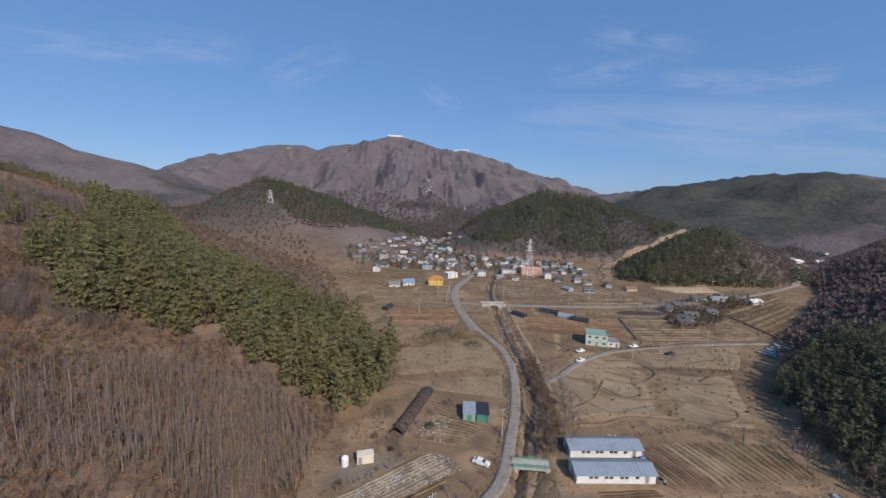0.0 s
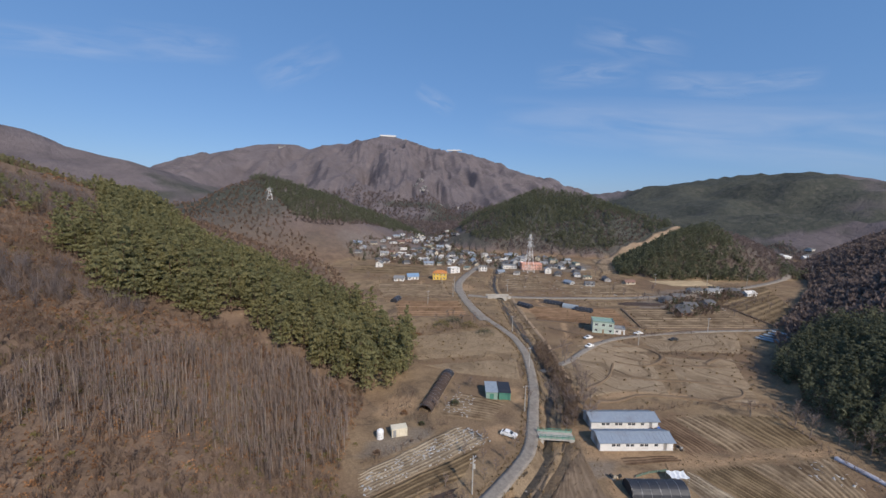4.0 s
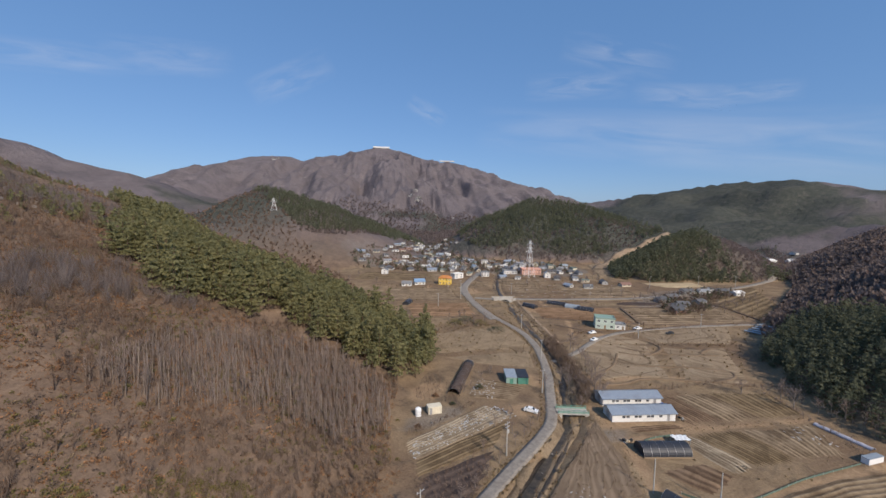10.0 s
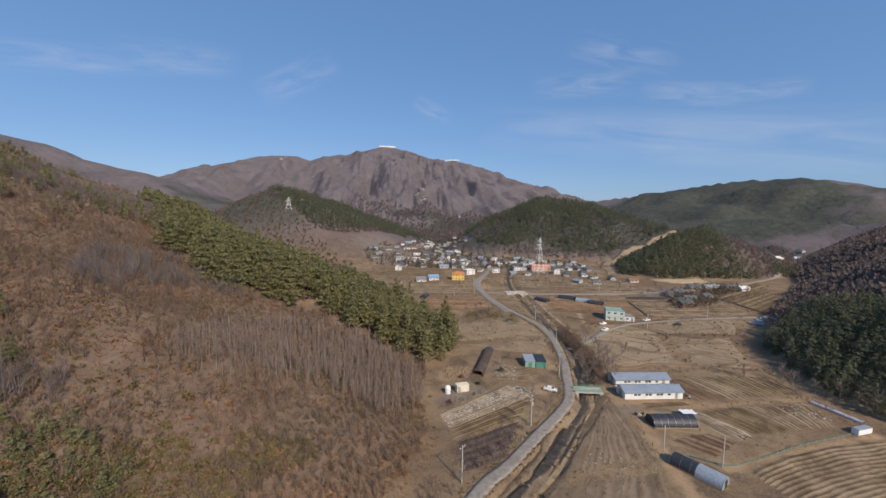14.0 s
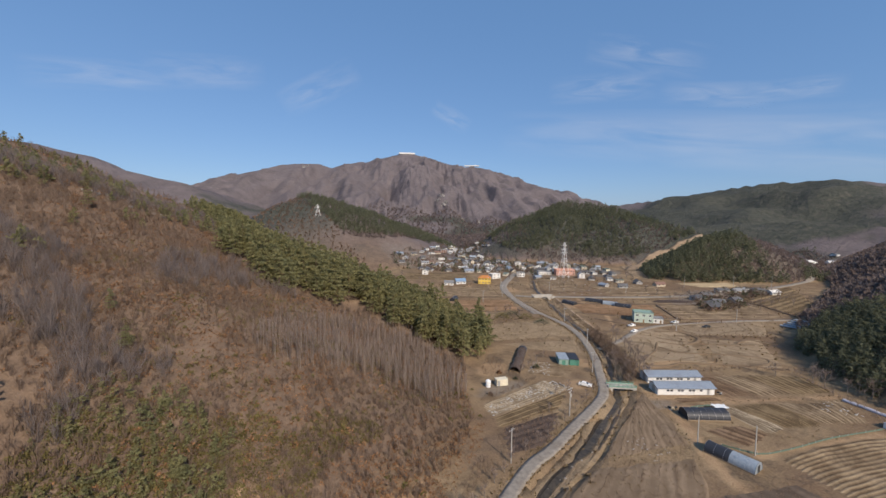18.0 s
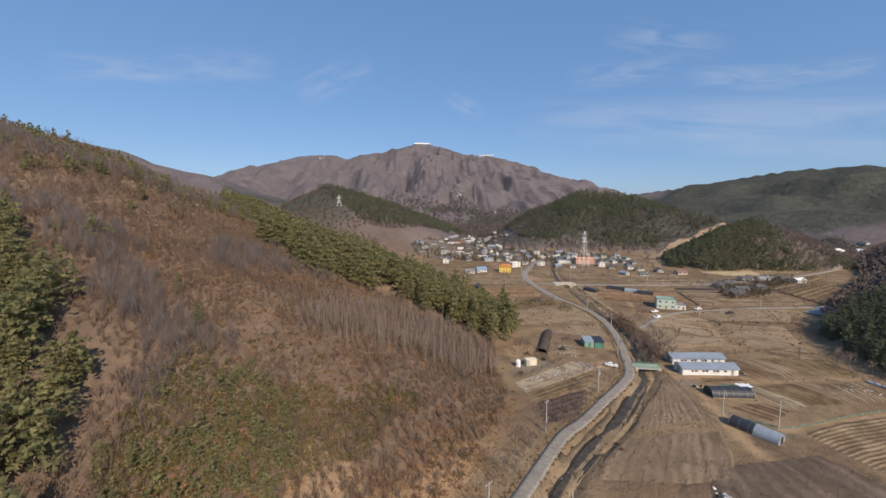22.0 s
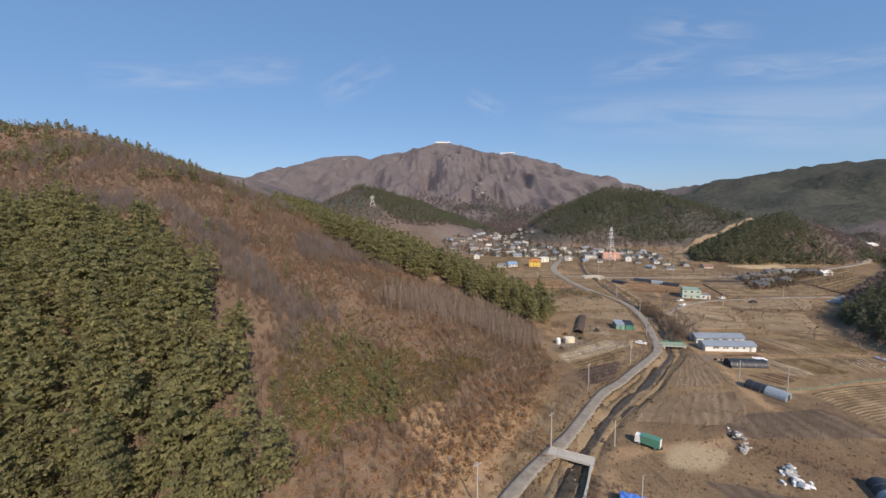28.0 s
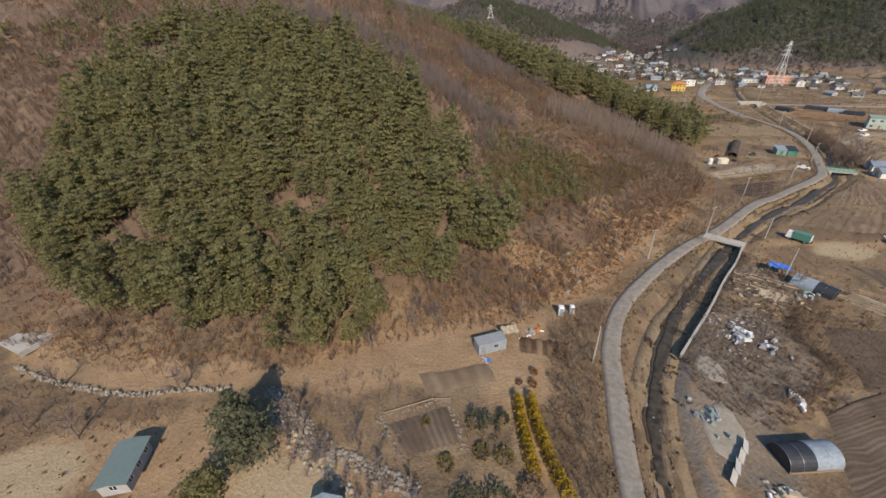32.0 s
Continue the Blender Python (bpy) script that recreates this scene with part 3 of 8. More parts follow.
def land(px, py, parts=False):
    px, py = np.asarray(px, float), np.asarray(py, float)
    dl = depth_in(px, py, LEFT_FOOT)
    d = np.maximum(dl + 7 * fbm(px, py, 40, 3, 5) * np.clip((np.abs(dl)) / 25, 0, 1), 0)
    left = top_off(soft(0.36 * d + 0.0002 * d * d), 156) * (1 + 0.16 * fbm(px, py, 70, 4, 9))
    hs = [left]
    for poly, s, c, q in ((BACK_HILL, 0.42, 110, 21), (APRON, 0.1, 22, 31), (SMALL_HILL, 0.66, 60, 41), (RIGHT_HILL, 0.62, 108, 51), (APRON_BACK, 0.12, 40, 35)):
        d = np.maximum(depth_in(px, py, poly), 0)
        hs.append(top_off(soft(s * d), c) * (1 + 0.2 * fbm(px, py, 90, 4, q)))
    m = tent(px, py, MOUNTAIN, 0.34)
    below = np.clip(line_dist(px, py, MOUNTAIN) / 330, 0.0, 1)
    spur = np.abs(fbm(px * 1.5 + 0.15 * py, py * 0.32, 330, 4, 61))
    gully = np.abs(fbm(px * 1.7 - 0.1 * py, py * 0.42, 120, 4, 67))
    m = np.where(m > 0, m + (40 - 165 * spur - 46 * gully + 30 * fbm(px, py, 130, 4, 66)) * below * np.clip(m / 120, 0, 1) + 9 * fbm(px, py, 60, 3, 68), 0)
    f = np.maximum(tent(px, py, FAR_RIDGE, 0.3), 0)
    f = f * (1 + (0.5 * fbm(px, py, 260, 5, 71) + 0.05 - 0.8 * np.abs(fbm(px, py, 210, 4, 72))) * np.clip(line_dist(px, py, FAR_RIDGE) / 200, 0.02, 1))
    f = np.maximum(f, np.maximum(tent(px, py, NEAR_RISE, 0.36) * (1 + 0.3 * fbm(px, py, 110, 4, 73)), 0))
    peak = tent(px, py, LEFT_PEAK, 0.5)
    peak = np.where(peak > 0, peak + 60 * fbm(px, py, 140, 5, 75) * np.clip(line_dist(px, py, LEFT_PEAK) / 90, 0.08, 1), 0)
    back = hs.pop()
    hs[1] = np.maximum(np.maximum(hs[1], back), tent(px, py, BACK_RIDGE, 0.42) + 9 * fbm(px, py, 60, 4, 22))
    hs[2] = np.maximum(hs[2], tent(px, py, MID_RIDGE, 0.48) + 16 * fbm(px, py, 60, 4, 32) * np.clip(line_dist(px, py, MID_RIDGE) / 50, 0.15, 1))
    hs += [m, f, peak]
    hs = np.array(hs)
    h = np.maximum(hs.max(0), 0)
    flat = np.clip(1 - h / 3, 0, 1)
    h = h + flat * 0.22 * fbm(px, py, 30, 3, 81)
    dr, dc = line_dist(px, py, ROAD_LINE), line_dist(px, py, CREEK_LINE)
    h = np.where(dr < 9, h * np.clip((dr - 2.6) / 6, 0, 1) + 0.0, h)
    cut = 1.7 * np.clip((5.8 - dc + 1.6 * fbm(px, py, 7, 3, 91)) / 3.6, 0, 1) ** 1.3
    h = h - np.where(dr > 2.4, cut, 0)
    return (h, hs, dl, dr, dc) if parts else h


def grow(a, b, step, lo, hi, k, most, reach):
    """Grid lines: even between a and b, then growing by k a metre, but never past most metres within reach."""
    def tail(start, end):
        out = [0.0]
        while out[-1] < end - start:
            out.append(out[-1] + (min(step + k * out[-1], most) if out[-1] < reach - start else step + k * out[-1]))
        return np.array(out[1:])
    mid_c = np.arange(a, b + step / 2, step)
    return np.concatenate([a - tail(-a, -lo)[::-1], mid_c, b + tail(b, hi)])


gx, gy = grow(-200, 150, 1.4, -4800, 4800, 0.033, 24, 1500), grow(-150, 110, 1.4, -1500, 4700, 0.028, 26, 3050)
GX, GY = np.meshgrid(gx, gy)
GZ, HS, DL, DR, DC = land(GX, GY, True)
nx, ny = len(gx), len(gy)
idx = np.arange(nx * ny).reshape(ny, nx)
quads = np.stack([idx[:-1, :-1], idx[:-1, 1:], idx[1:, 1:], idx[1:, :-1]], -1).reshape(-1, 4)
gm = fast_mesh("ground", np.stack([GX, GY, GZ], -1).reshape(-1, 3), quads, M["ground"], True)


def set_mask(me, name, values):
    a = me.attributes.new(name, 'FLOAT', 'POINT')
    a.data.foreach_set("value", np.clip(values, 0, 1).astype(np.float32).ravel())


wob = fbm(GX, GY, 12, 3, 15)
wob_fine = fbm(GX, GY, 3.2, 3, 16)


def worn(line=None, width=0, spot=None):
    """Where the ground is trodden bare: along a line, or in an oval (x, y, rx, ry, turn)."""
    if line:
        d = line_dist(GX, GY, [tuple(p) for p in curve(line, 5)]) - width / 2
    else:
        x, y, rx, ry, rz = spot
        c, q = math.cos(radians(rz)), math.sin(radians(rz))
        u, w = ((GX - x) * c + (GY - y) * q) / rx, (-(GX - x) * q + (GY - y) * c) / ry
        d = (np.hypot(u, w) - 1) * min(rx, ry) + 2.5 * wob
    return np.clip(0.75 - (d + 1.6 * wob_fine) / 1.3, 0, 1)


TRACKS = (([(30, 46), (31, 31), (26, 10), (22, -6), (24, -14)], 2.2), ([(45, 29.7), (68, 30.8), (95, 31.4)], 1.4), ([(41, 66), (52, 76), (54, 90), (60, 97)], 2.0), ([(50, 64), (68, 67), (76, 62)], 2.0),
          ([(-38, -32), (-26, -28), (-8, -26), (24, -16), (44, -28)], 2.6), ([(-64, -70), (-69, -84), (-69.5, -100), (-67, -118), (-63, -150)], 2.6), ([(-45, -72), (-44, -84), (-50, -94), (-53, -98)], 0.9),
          ([(-47, -71), (-46.5, -84), (-52, -92)], 0.9), ([(-150, -128), (-135, -124), (-120, -122), (-104, -126)], 5.0), ([(-101, -91), (-99, -96), (-96.5, -104), (-93.5, -112), (-89, -119)], 1.8),
          ([(-36, -36), (-44, -50), (-54, -66), (-62, -80)], 2.0), ([(-36, -40), (-22, -50), (-4, -66), (20, -90)], 1.4), ([(36, 2), (60, 6), (90, 10)], 1.5), ([(14, 32), (2, 18), (-12, 2), (-26, -12), (-37, -28)], 1.4),
          ([(-40, -34), (-34, -44), (-36, -56), (-44, -66)], 1.6), ([(60, 118), (70, 150), (72, 196)], 2.0), ([(120, 128), (135, 160), (150, 198)], 2.0), ([(-24, 190), (-10, 230), (0, 262)], 2.5))
SPOTS = ((-148, -122, 15, 7, 15), (-104, -83, 16, 5, 25), (-98, -96, 9, 6, 60), (-130, -97, 12, 5, 35), (-170, -112, 14, 4, 5), (-84, -60, 14, 5, 52), (-166, -131, 9, 5, 0), (-150, -122, 11, 7, 10), (-112, -96, 13, 5, 25), (-128, -122, 9, 6, 0), (-72, -30, 16, 7, -52), (-68, -34, 22, 5, 56), (-125, -101, 10, 4, 20), (-172, -110, 12, 3, 5), (-150, -123, 9, 5, 15), (-138, -104, 9, 3, 20), (-152, -108, 10, 3, 5), (-160, -126, 12, 6, 10), (-88, -62, 13, 6, 52), (-54, -14, 12, 4, 56), (-95, -60, 10, 6, -30), (-64, -99, 5, 8, 5), (40, 27, 9, 2.5, -5),
         (44, 33, 11, 2, -5), (-190, -112, 12, 6, 0), (20, 66, 8, 4, -40), (9, 46, 5, 4, 30), (75, 112, 8, 6, 0), (-20, 62, 8, 6, 40), (30, 236, 6, 14, 10), (62, 172, 18, 9, -10))
BARE = np.zeros(GX.shape)
for ln, wd in TRACKS:
    BARE = np.maximum(BARE, worn(ln, wd))
for sp_ in SPOTS:
    BARE = np.maximum(BARE, 0.85 * worn(spot=sp_))
SAND = np.maximum(worn(spot=(-14, -31, 7, 4, 10)), 0.8 * worn(spot=(-167, -131, 7, 4, 0)))
SAND = np.maximum(SAND, 0.9 * worn(spot=(-129, -124, 7, 4.5, 0)))
# from 380 m on, hill ground fades to the woods colours with haze in them
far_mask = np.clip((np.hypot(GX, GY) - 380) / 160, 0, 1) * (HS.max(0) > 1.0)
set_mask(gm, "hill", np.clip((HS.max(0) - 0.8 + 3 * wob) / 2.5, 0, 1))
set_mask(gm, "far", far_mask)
set_mask(gm, "bare", BARE)
set_mask(gm, "sand", SAND)
GRIT = worn([(-64, -75), (-68, -84), (-69.5, -96), (-70, -108), (-69, -122), (-66, -150)], 2.3)
for sp_ in ((-56, -78, 11, 16, -25), (-44, -52, 9, 8, -30), (-62, -100, 7, 9, 0), (-20, 45, 9, 4, 30), (28, 30, 5, 2, 0)):
    GRIT = np.maximum(GRIT, 0.7 * worn(spot=sp_))
for sp_ in ((-30, 415, 70, 38, -18), (45, 400, 60, 55, 0), (30, 540, 38, 80, 0), (125, 350, 62, 48, 0), (190, 196, 58, 26, 25)):
    GRIT = np.maximum(GRIT, 0.8 * worn(spot=sp_) * np.clip(0.7 + 1.4 * fbm(GX, GY, 30, 3, 18), 0, 1))
set_mask(gm, "grit", GRIT)
set_mask(gm, "rock", np.clip((HS[5] - 120) / 120, 0, 1))
green = np.clip((fbm(GX, GY, 160, 4, 25) + 0.3) * 4, 0, 1) * (HS[2] > 6) + np.clip((fbm(GX, GY, 120, 4, 27) + 0.25) * 4, 0, 1) * (HS[1] > 3)
green = green + np.clip((fbm(GX, GY, 130, 5, 28) + 0.1) * 4, 0, 1) * (HS[6] > 5) * (HS[5] < HS[6])
small_floor = (HS[3] > 1.5) & (GX + 0.25 * (GY - 300) < 365)
green = green + np.clip((fbm(GX, GY, 260, 4, 29) - 0.0) * 5, 0, 1) * ((HS[5] > 1) & (HS[5] < 70))
set_mask(gm, "green", np.maximum(np.clip(green, 0, 0.9) * far_mask, 0.35 * small_floor))
ground = tagged(new("ground", gm), "brown winter valley floor and wooded hillsides", "ground", kind="structure")


def zed(x, y):
    """The ground's height at one place, between the corners of its grid."""
    i, j = min(max(int(np.searchsorted(gx, x)) - 1, 0), nx - 2), min(max(int(np.searchsorted(gy, y)) - 1, 0), ny - 2)
    u, v = (x - gx[i]) / (gx[i + 1] - gx[i]), (y - gy[j]) / (gy[j + 1] - gy[j])
    return float((GZ[j, i] * (1 - u) + GZ[j, i + 1] * u) * (1 - v) + (GZ[j + 1, i] * (1 - u) + GZ[j + 1, i + 1] * u) * v)


# ---- draped strips and plots ----
def strip(name, points, width, material, lift=0.06, step=2.0, crown=0.05, edge=0.12, label="", category="", kind="structure", wander=0.0, drape=True):
    """A band laid along a line, with a little crown and a real edge thickness."""
    p = curve(points, step)[:, :2]
    t = np.gradient(p, axis=0)
    t /= np.linalg.norm(t, axis=1)[:, None]
    nrm = np.stack([-t[:, 1], t[:, 0]], 1)
    w = width / 2 * np.maximum(0.25, 1 + 1.4 * wander * fbm(np.cumsum(np.ones(len(p))) * step, np.full(len(p), float(len(p))), 9.0, 3, 5))
    rows = []
    for k, dz in ((-1.0, -edge - 0.3), (-1.0, 0.0), (-0.5, crown * 0.8), (0, crown), (0.5, crown * 0.8), (1.0, 0.0), (1.0, -edge - 0.3)):
        q = p + nrm * (w * k)[:, None]
        rows.append(np.column_stack([q, (land(q[:, 0], q[:, 1]) if drape else np.zeros(len(q))) + lift + dz]))
    v = np.stack(rows, 1)
    n, m = v.shape[:2]
    i = np.arange(n * m).reshape(n, m)
    f = np.stack([i[:-1, 1:], i[:-1, :-1], i[1:, :-1], i[1:, 1:]], -1).reshape(-1, 4)[:, ::-1]
    return tagged(new(name, fast_mesh(name, v.reshape(-1, 3), f, material, False)), label, category, kind=kind)


def plot(name, corners, rows, material, ridge=0.18, lift=0.16, label="", bend=0.0, wob_amp=0.3):
    """A field of the given four corners with so many raised rows running from side 0-1 to side 3-2."""
    a, b, c, d = [np.array(q, float) for q in corners]
    nv, nu = max(8, rows * 4), max(6, int((np.hypot(*(d - a)) + np.hypot(*(c - b))) / 2 / 3))
    U, V = np.meshgrid(np.linspace(0, 1, nu), np.linspace(0, 1, nv), indexing="ij")
    P = (a * (1 - V[..., None]) + b * V[..., None]) * (1 - U[..., None]) + (d * (1 - V[..., None]) + c * V[..., None]) * U[..., None]
    if bend:
        side = np.array([-(d - a)[1], (d - a)[0]]) / np.hypot(*(d - a))
        P = P + side * (bend * np.sin(U * math.pi))[..., None]
    e = np.minimum(np.minimum(U, 1 - U), np.minimum(V, 1 - V))
    P = P + wob_amp * np.stack([fbm(P[..., 0], P[..., 1], 5, 3, 3), fbm(P[..., 0], P[..., 1], 5, 3, 4)], -1) * 2
    z = land(P[..., 0], P[..., 1])
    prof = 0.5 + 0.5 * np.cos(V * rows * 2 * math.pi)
    z = z + lift + 1.5 * ridge * prof * (0.7 + 0.8 * fbm(P[..., 0], P[..., 1], 4, 3, 7)) - np.where(e < 1e-6, lift + 0.3, 0)
    v = np.concatenate([P, z[..., None]], -1)
    i = np.arange(nu * nv).reshape(nu, nv)
    f = np.stack([i[:-1, :-1], i[1:, :-1], i[1:, 1:], i[:-1, 1:]], -1).reshape(-1, 4)
    n = np.cross(v[1, 0] - v[0, 0], v[0, 1] - v[0, 0])
    if n[2] < 0:
        f = f[:, ::-1]
    me = fast_mesh(name, v.reshape(-1, 3), f, material, True)
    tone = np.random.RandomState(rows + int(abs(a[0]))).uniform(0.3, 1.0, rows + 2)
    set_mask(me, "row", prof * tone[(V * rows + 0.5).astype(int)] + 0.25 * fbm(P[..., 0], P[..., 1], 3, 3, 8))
    return tagged(new(name, me), label, "field", kind="structure")


strip("road", ROAD, 3.5, M["road"], 0.09, label="pale worn concrete lane along the stream", category="road", wander=0.08)
strip("stream_bed", CREEK, 7.2, M["straw_bed"], 0.05, 1.2, 0.0, 0.0, "straw-grown stream bed with muddy margins", "stream bed", wander=0.08)
strip("mud_margin", [(x + 0.9 * math.sin(i * 1.7), y + 0.4 * math.cos(i * 2.3)) for i, (x, y) in enumerate(CREEK)], 2.9, M["mud"], 0.1, 0.8, 0.0, 0.0, "dark wet mud along the water", "mud", wander=1.0)
strip("water", [(x + 0.9 * math.sin(i * 1.7), y + 0.4 * math.cos(i * 2.3)) for i, (x, y) in enumerate(CREEK)], 1.9, M["water"], 0.16, 0.8, 0.0, 0.0, "dark shallow stream in a cut bed", "stream", wander=1.1)
braid = [(x + 2.3 + 0.7 * math.sin(i * 2.9), y - 1.2) for i, (x, y) in enumerate(CREEK) if -30 < y < 60]
strip("side_channel", braid, 1.1, M["mud"], 0.11, 0.8, 0.0, 0.0, "narrow dark side channel in the stream bed", "mud", wander=1.2)
upper = [q for q in CREEK if q[1] > 60]
strip("stream_channel", [(x + 0.5, y) for x, y in upper], 6.5, M["weed_bed"], 0.045, 2.0, 0.0, 0.0, "broad weedy stream channel below the road bridge", "stream bed", wander=0.7)
strip("bank_track", [(x + 7, y) for x, y in upper if y < 205], 2.2, M["dirt"], 0.1, 2.0, 0.1, 0.1, "pale earth track along the stream bank", "track", wander=0.5)
strip("village_road", [(27, 150), (24, 192), (25, 235), (34, 270), (58, 328), (66, 345)], 6.2, M["road"], 0.16, 2.0, label="wide pale road into the village", category="road", wander=0.05)


# ---- plants ----
def rnd(n=None):
    return np.random.rand() if n is None else np.random.rand(n)


def tuft(c, out, length, width):
    """A folded leaf-like spray: two triangles hinged along its middle."""
    out = out / np.linalg.norm(out)
    side = np.cross(out, (0, 0, 1.0))
    side = side / (np.linalg.norm(side) + 1e-6)
    up = np.cross(side, out)
    roll = np.random.uniform(-0.9, 0.9)
    side, up = side * math.cos(roll) + up * math.sin(roll), up * math.cos(roll) - side * math.sin(roll)
    a, b = c - out * length * 0.4, c + out * length * 0.6
    return [a, c + side * width - up * 0.1 * width, b, c - side * width - up * 0.1 * width]


def spray(c, nrm, length, width):
    """One slim fan of needles on the skin of its clump, pointing outwards."""
    nrm = nrm / np.linalg.norm(nrm)
    a = np.random.normal(0, 0.75, 3) + nrm * 0.55
    a = a / np.linalg.norm(a)
    b = np.cross(a, nrm + np.random.normal(0, 0.3, 3))
    b = b / (np.linalg.norm(b) + 1e-6) * width
    return [c - a * length * 0.45 - b, c - a * length * 0.45 + b, c + a * length * 0.55]


def pine_arrays(seed, layers, around, tufts, h=10.0, r=2.3, low=2.6, leaf=0.85, flat=0.36):
    np.random.seed(seed)
    quad = []
    lean = np.random.uniform(-0.4, 0.4, 2)
    for k in range(layers):
        f = k / (layers - 1)
        z = low + (h - low) * f ** 0.95
        rr = r * (1 - f ** 2.4) ** 0.7 * np.random.uniform(0.7, 1.15) + 0.35
        n = max(2, int(around * (1 - 0.6 * f)))
        for i in range(n):
            q = 2 * math.pi * (i + np.random.rand()) / n
            d = np.array([math.cos(q), math.sin(q), 0.0])
            reach = rr * np.random.uniform(0.5, 1.05)
            c = d * reach * 0.72 + np.array([lean[0] * f, lean[1] * f, z + np.random.uniform(-0.5, 0.4) + 0.15 * reach])
            s = 0.42 * reach + 0.3
            for j in range(tufts):
                g = np.random.normal(0, 1, 3)
                g /= np.linalg.norm(g)
                g[2] = abs(g[2]) * 0.8 - 0.15
                quad.append(spray(c + g * s * np.array([1.05, 1.05, flat]), g + np.array([0, 0, 0.25]), leaf * np.random.uniform(0.7, 1.3), leaf * np.random.uniform(0.28, 0.42)))
    v = np.array(quad).reshape(-1, 3)
    return v, np.arange(len(v)).reshape(-1, 3)


def prism(a, b, r0, r1):
    """Three-sided stick, open at its ends."""
    a, b = np.array(a, float), np.array(b, float)
    d = (b - a) / np.linalg.norm(b - a)
    u = np.cross(d, (0.3, 0.5, 0.81))
    u /= np.linalg.norm(u)
    w = np.cross(d, u)
    ring = [u * math.cos(q) + w * math.sin(q) for q in (0, 2.094, 4.189)]
    return [a + e * r0 for e in ring] + [b + e * r1 for e in ring]


PF = np.array([(0, 1, 4), (0, 4, 3), (1, 2, 5), (1, 5, 4), (2, 0, 3), (2, 3, 5)])


def bare_arrays(seed, h=7.0, limbs=7, twigs=7, thick=0.12, spread=0.45, wide=0.05):
    """A leafless tree: trunk, rising limbs and many thin twigs."""
    np.random.seed(seed)
    sticks, thin = [], []
    bend = np.random.uniform(-0.5, 0.5, 2)
    top = np.array([bend[0], bend[1], h * 0.9])
    mid_p = np.array([bend[0] * 0.2, bend[1] * 0.2, h * 0.4])
    sticks += [((0, 0, -0.4), mid_p, thick, thick * 0.7), (mid_p, top, thick * 0.7, thick * 0.15)]
    for i in range(limbs):
        f = np.random.uniform(0.25, 0.8)
        s = np.array([0, 0, -0.4]) * (1 - f) + top * f
        q = 2.4 * i + np.random.rand()
        d = np.array([math.cos(q) * spread, math.sin(q) * spread, np.random.uniform(0.55, 0.9)])
        e = s + d * h * np.random.uniform(0.3, 0.5) * (1.15 - 0.6 * f)
        sticks.append((s, e, thick * 0.42, thick * 0.12))
        for j in range(twigs):
            g = np.random.uniform(0.25, 1.0)
            a = s + (e - s) * g
            t = np.random.normal(0, 0.55, 3) + d * 0.8 + np.array([0, 0, 0.35])
            thin.append((a, a + t / np.linalg.norm(t) * h * np.random.uniform(0.10, 0.2)))
    v, f, n = [], [], 0
    for s in sticks:
        v += prism(*s)
        f.append(PF + n)
        n += 6
    for a, b in thin:
        w = np.cross(b - a, np.random.normal(0, 1, 3))
        w = w / np.linalg.norm(w) * wide
        v += [a - w, a + w, b]
        f.append(np.array([(n, n + 1, n + 2)]))
        n += 3
    return np.array(v), np.concatenate(f)


def bush_arrays(seed, n, r=1.0, h=1.2, leaf=0.35, up=0.2):
    np.random.seed(seed)
    quad = []
    for i in range(n):
        g = np.random.normal(0, 1, 3)
        g /= np.linalg.norm(g)
        g[2] = abs(g[2])
        k = np.random.uniform(0.55, 1.0)
        quad.append(tuft(g * np.array([r, r, h]) * k, g + np.array([0, 0, up]), leaf * np.random.uniform(0.7, 1.3), leaf * 0.42))
    v = np.array(quad).reshape(-1, 3)
    i = np.arange(len(v)).reshape(-1, 4)
    return v, np.concatenate([i[:, [0, 1, 2]], i[:, [0, 2, 3]]])


def brush_arrays(seed, n=26, r=0.5, h=2.4, wide=0.05):
    """A leafless bush: many thin stems that rise and part from one foot."""
    np.random.seed(seed)
    v = []
    for i in range(n):
        q = np.random.uniform(0, 6.283)
        a = np.array([math.cos(q), math.sin(q), 0]) * r * np.random.rand() + np.array([0, 0, h * np.random.choice((0, 0, 0.25, 0.45))])
        d = np.array([math.cos(q) * np.random.uniform(0, 0.55), math.sin(q) * np.random.uniform(0, 0.55), 1.0]) + np.random.normal(0, 0.16, 3)
        w = np.cross(d, np.random.normal(0, 1, 3))
        w = w / np.linalg.norm(w) * wide
        v += [a - w, a + w, a + d * h * np.random.uniform(0.45, 0.85)]
    v = np.array(v)
    return v, np.arange(len(v)).reshape(-1, 3)


def scatter(poly, gap, keep=1.0, seed=1, holes=0.0, ragged=0.0):
    """Loose points about gap metres apart inside a polygon, thinned by keep and by patchy holes."""
    rs = np.random.RandomState(seed)
    p = np.array(poly, float)
    xs, ys = np.meshgrid(np.arange(p[:, 0].min(), p[:, 0].max(), gap), np.arange(p[:, 1].min(), p[:, 1].max(), gap))
    x = xs.ravel() + rs.uniform(-0.48, 0.48, xs.size) * gap
    y = ys.ravel() + rs.uniform(-0.48, 0.48, xs.size) * gap
    k = inside(x + ragged * 2 * fbm(x, y, 16, 3, 201), y + ragged * 2 * fbm(x, y, 16, 3, 203), [tuple(q) for q in poly]) & (rs.rand(x.size) < keep)
    if holes:
        k &= fbm(x, y, 22, 3, seed + 7) > holes - 0.5
    return np.column_stack([x[k], y[k]])


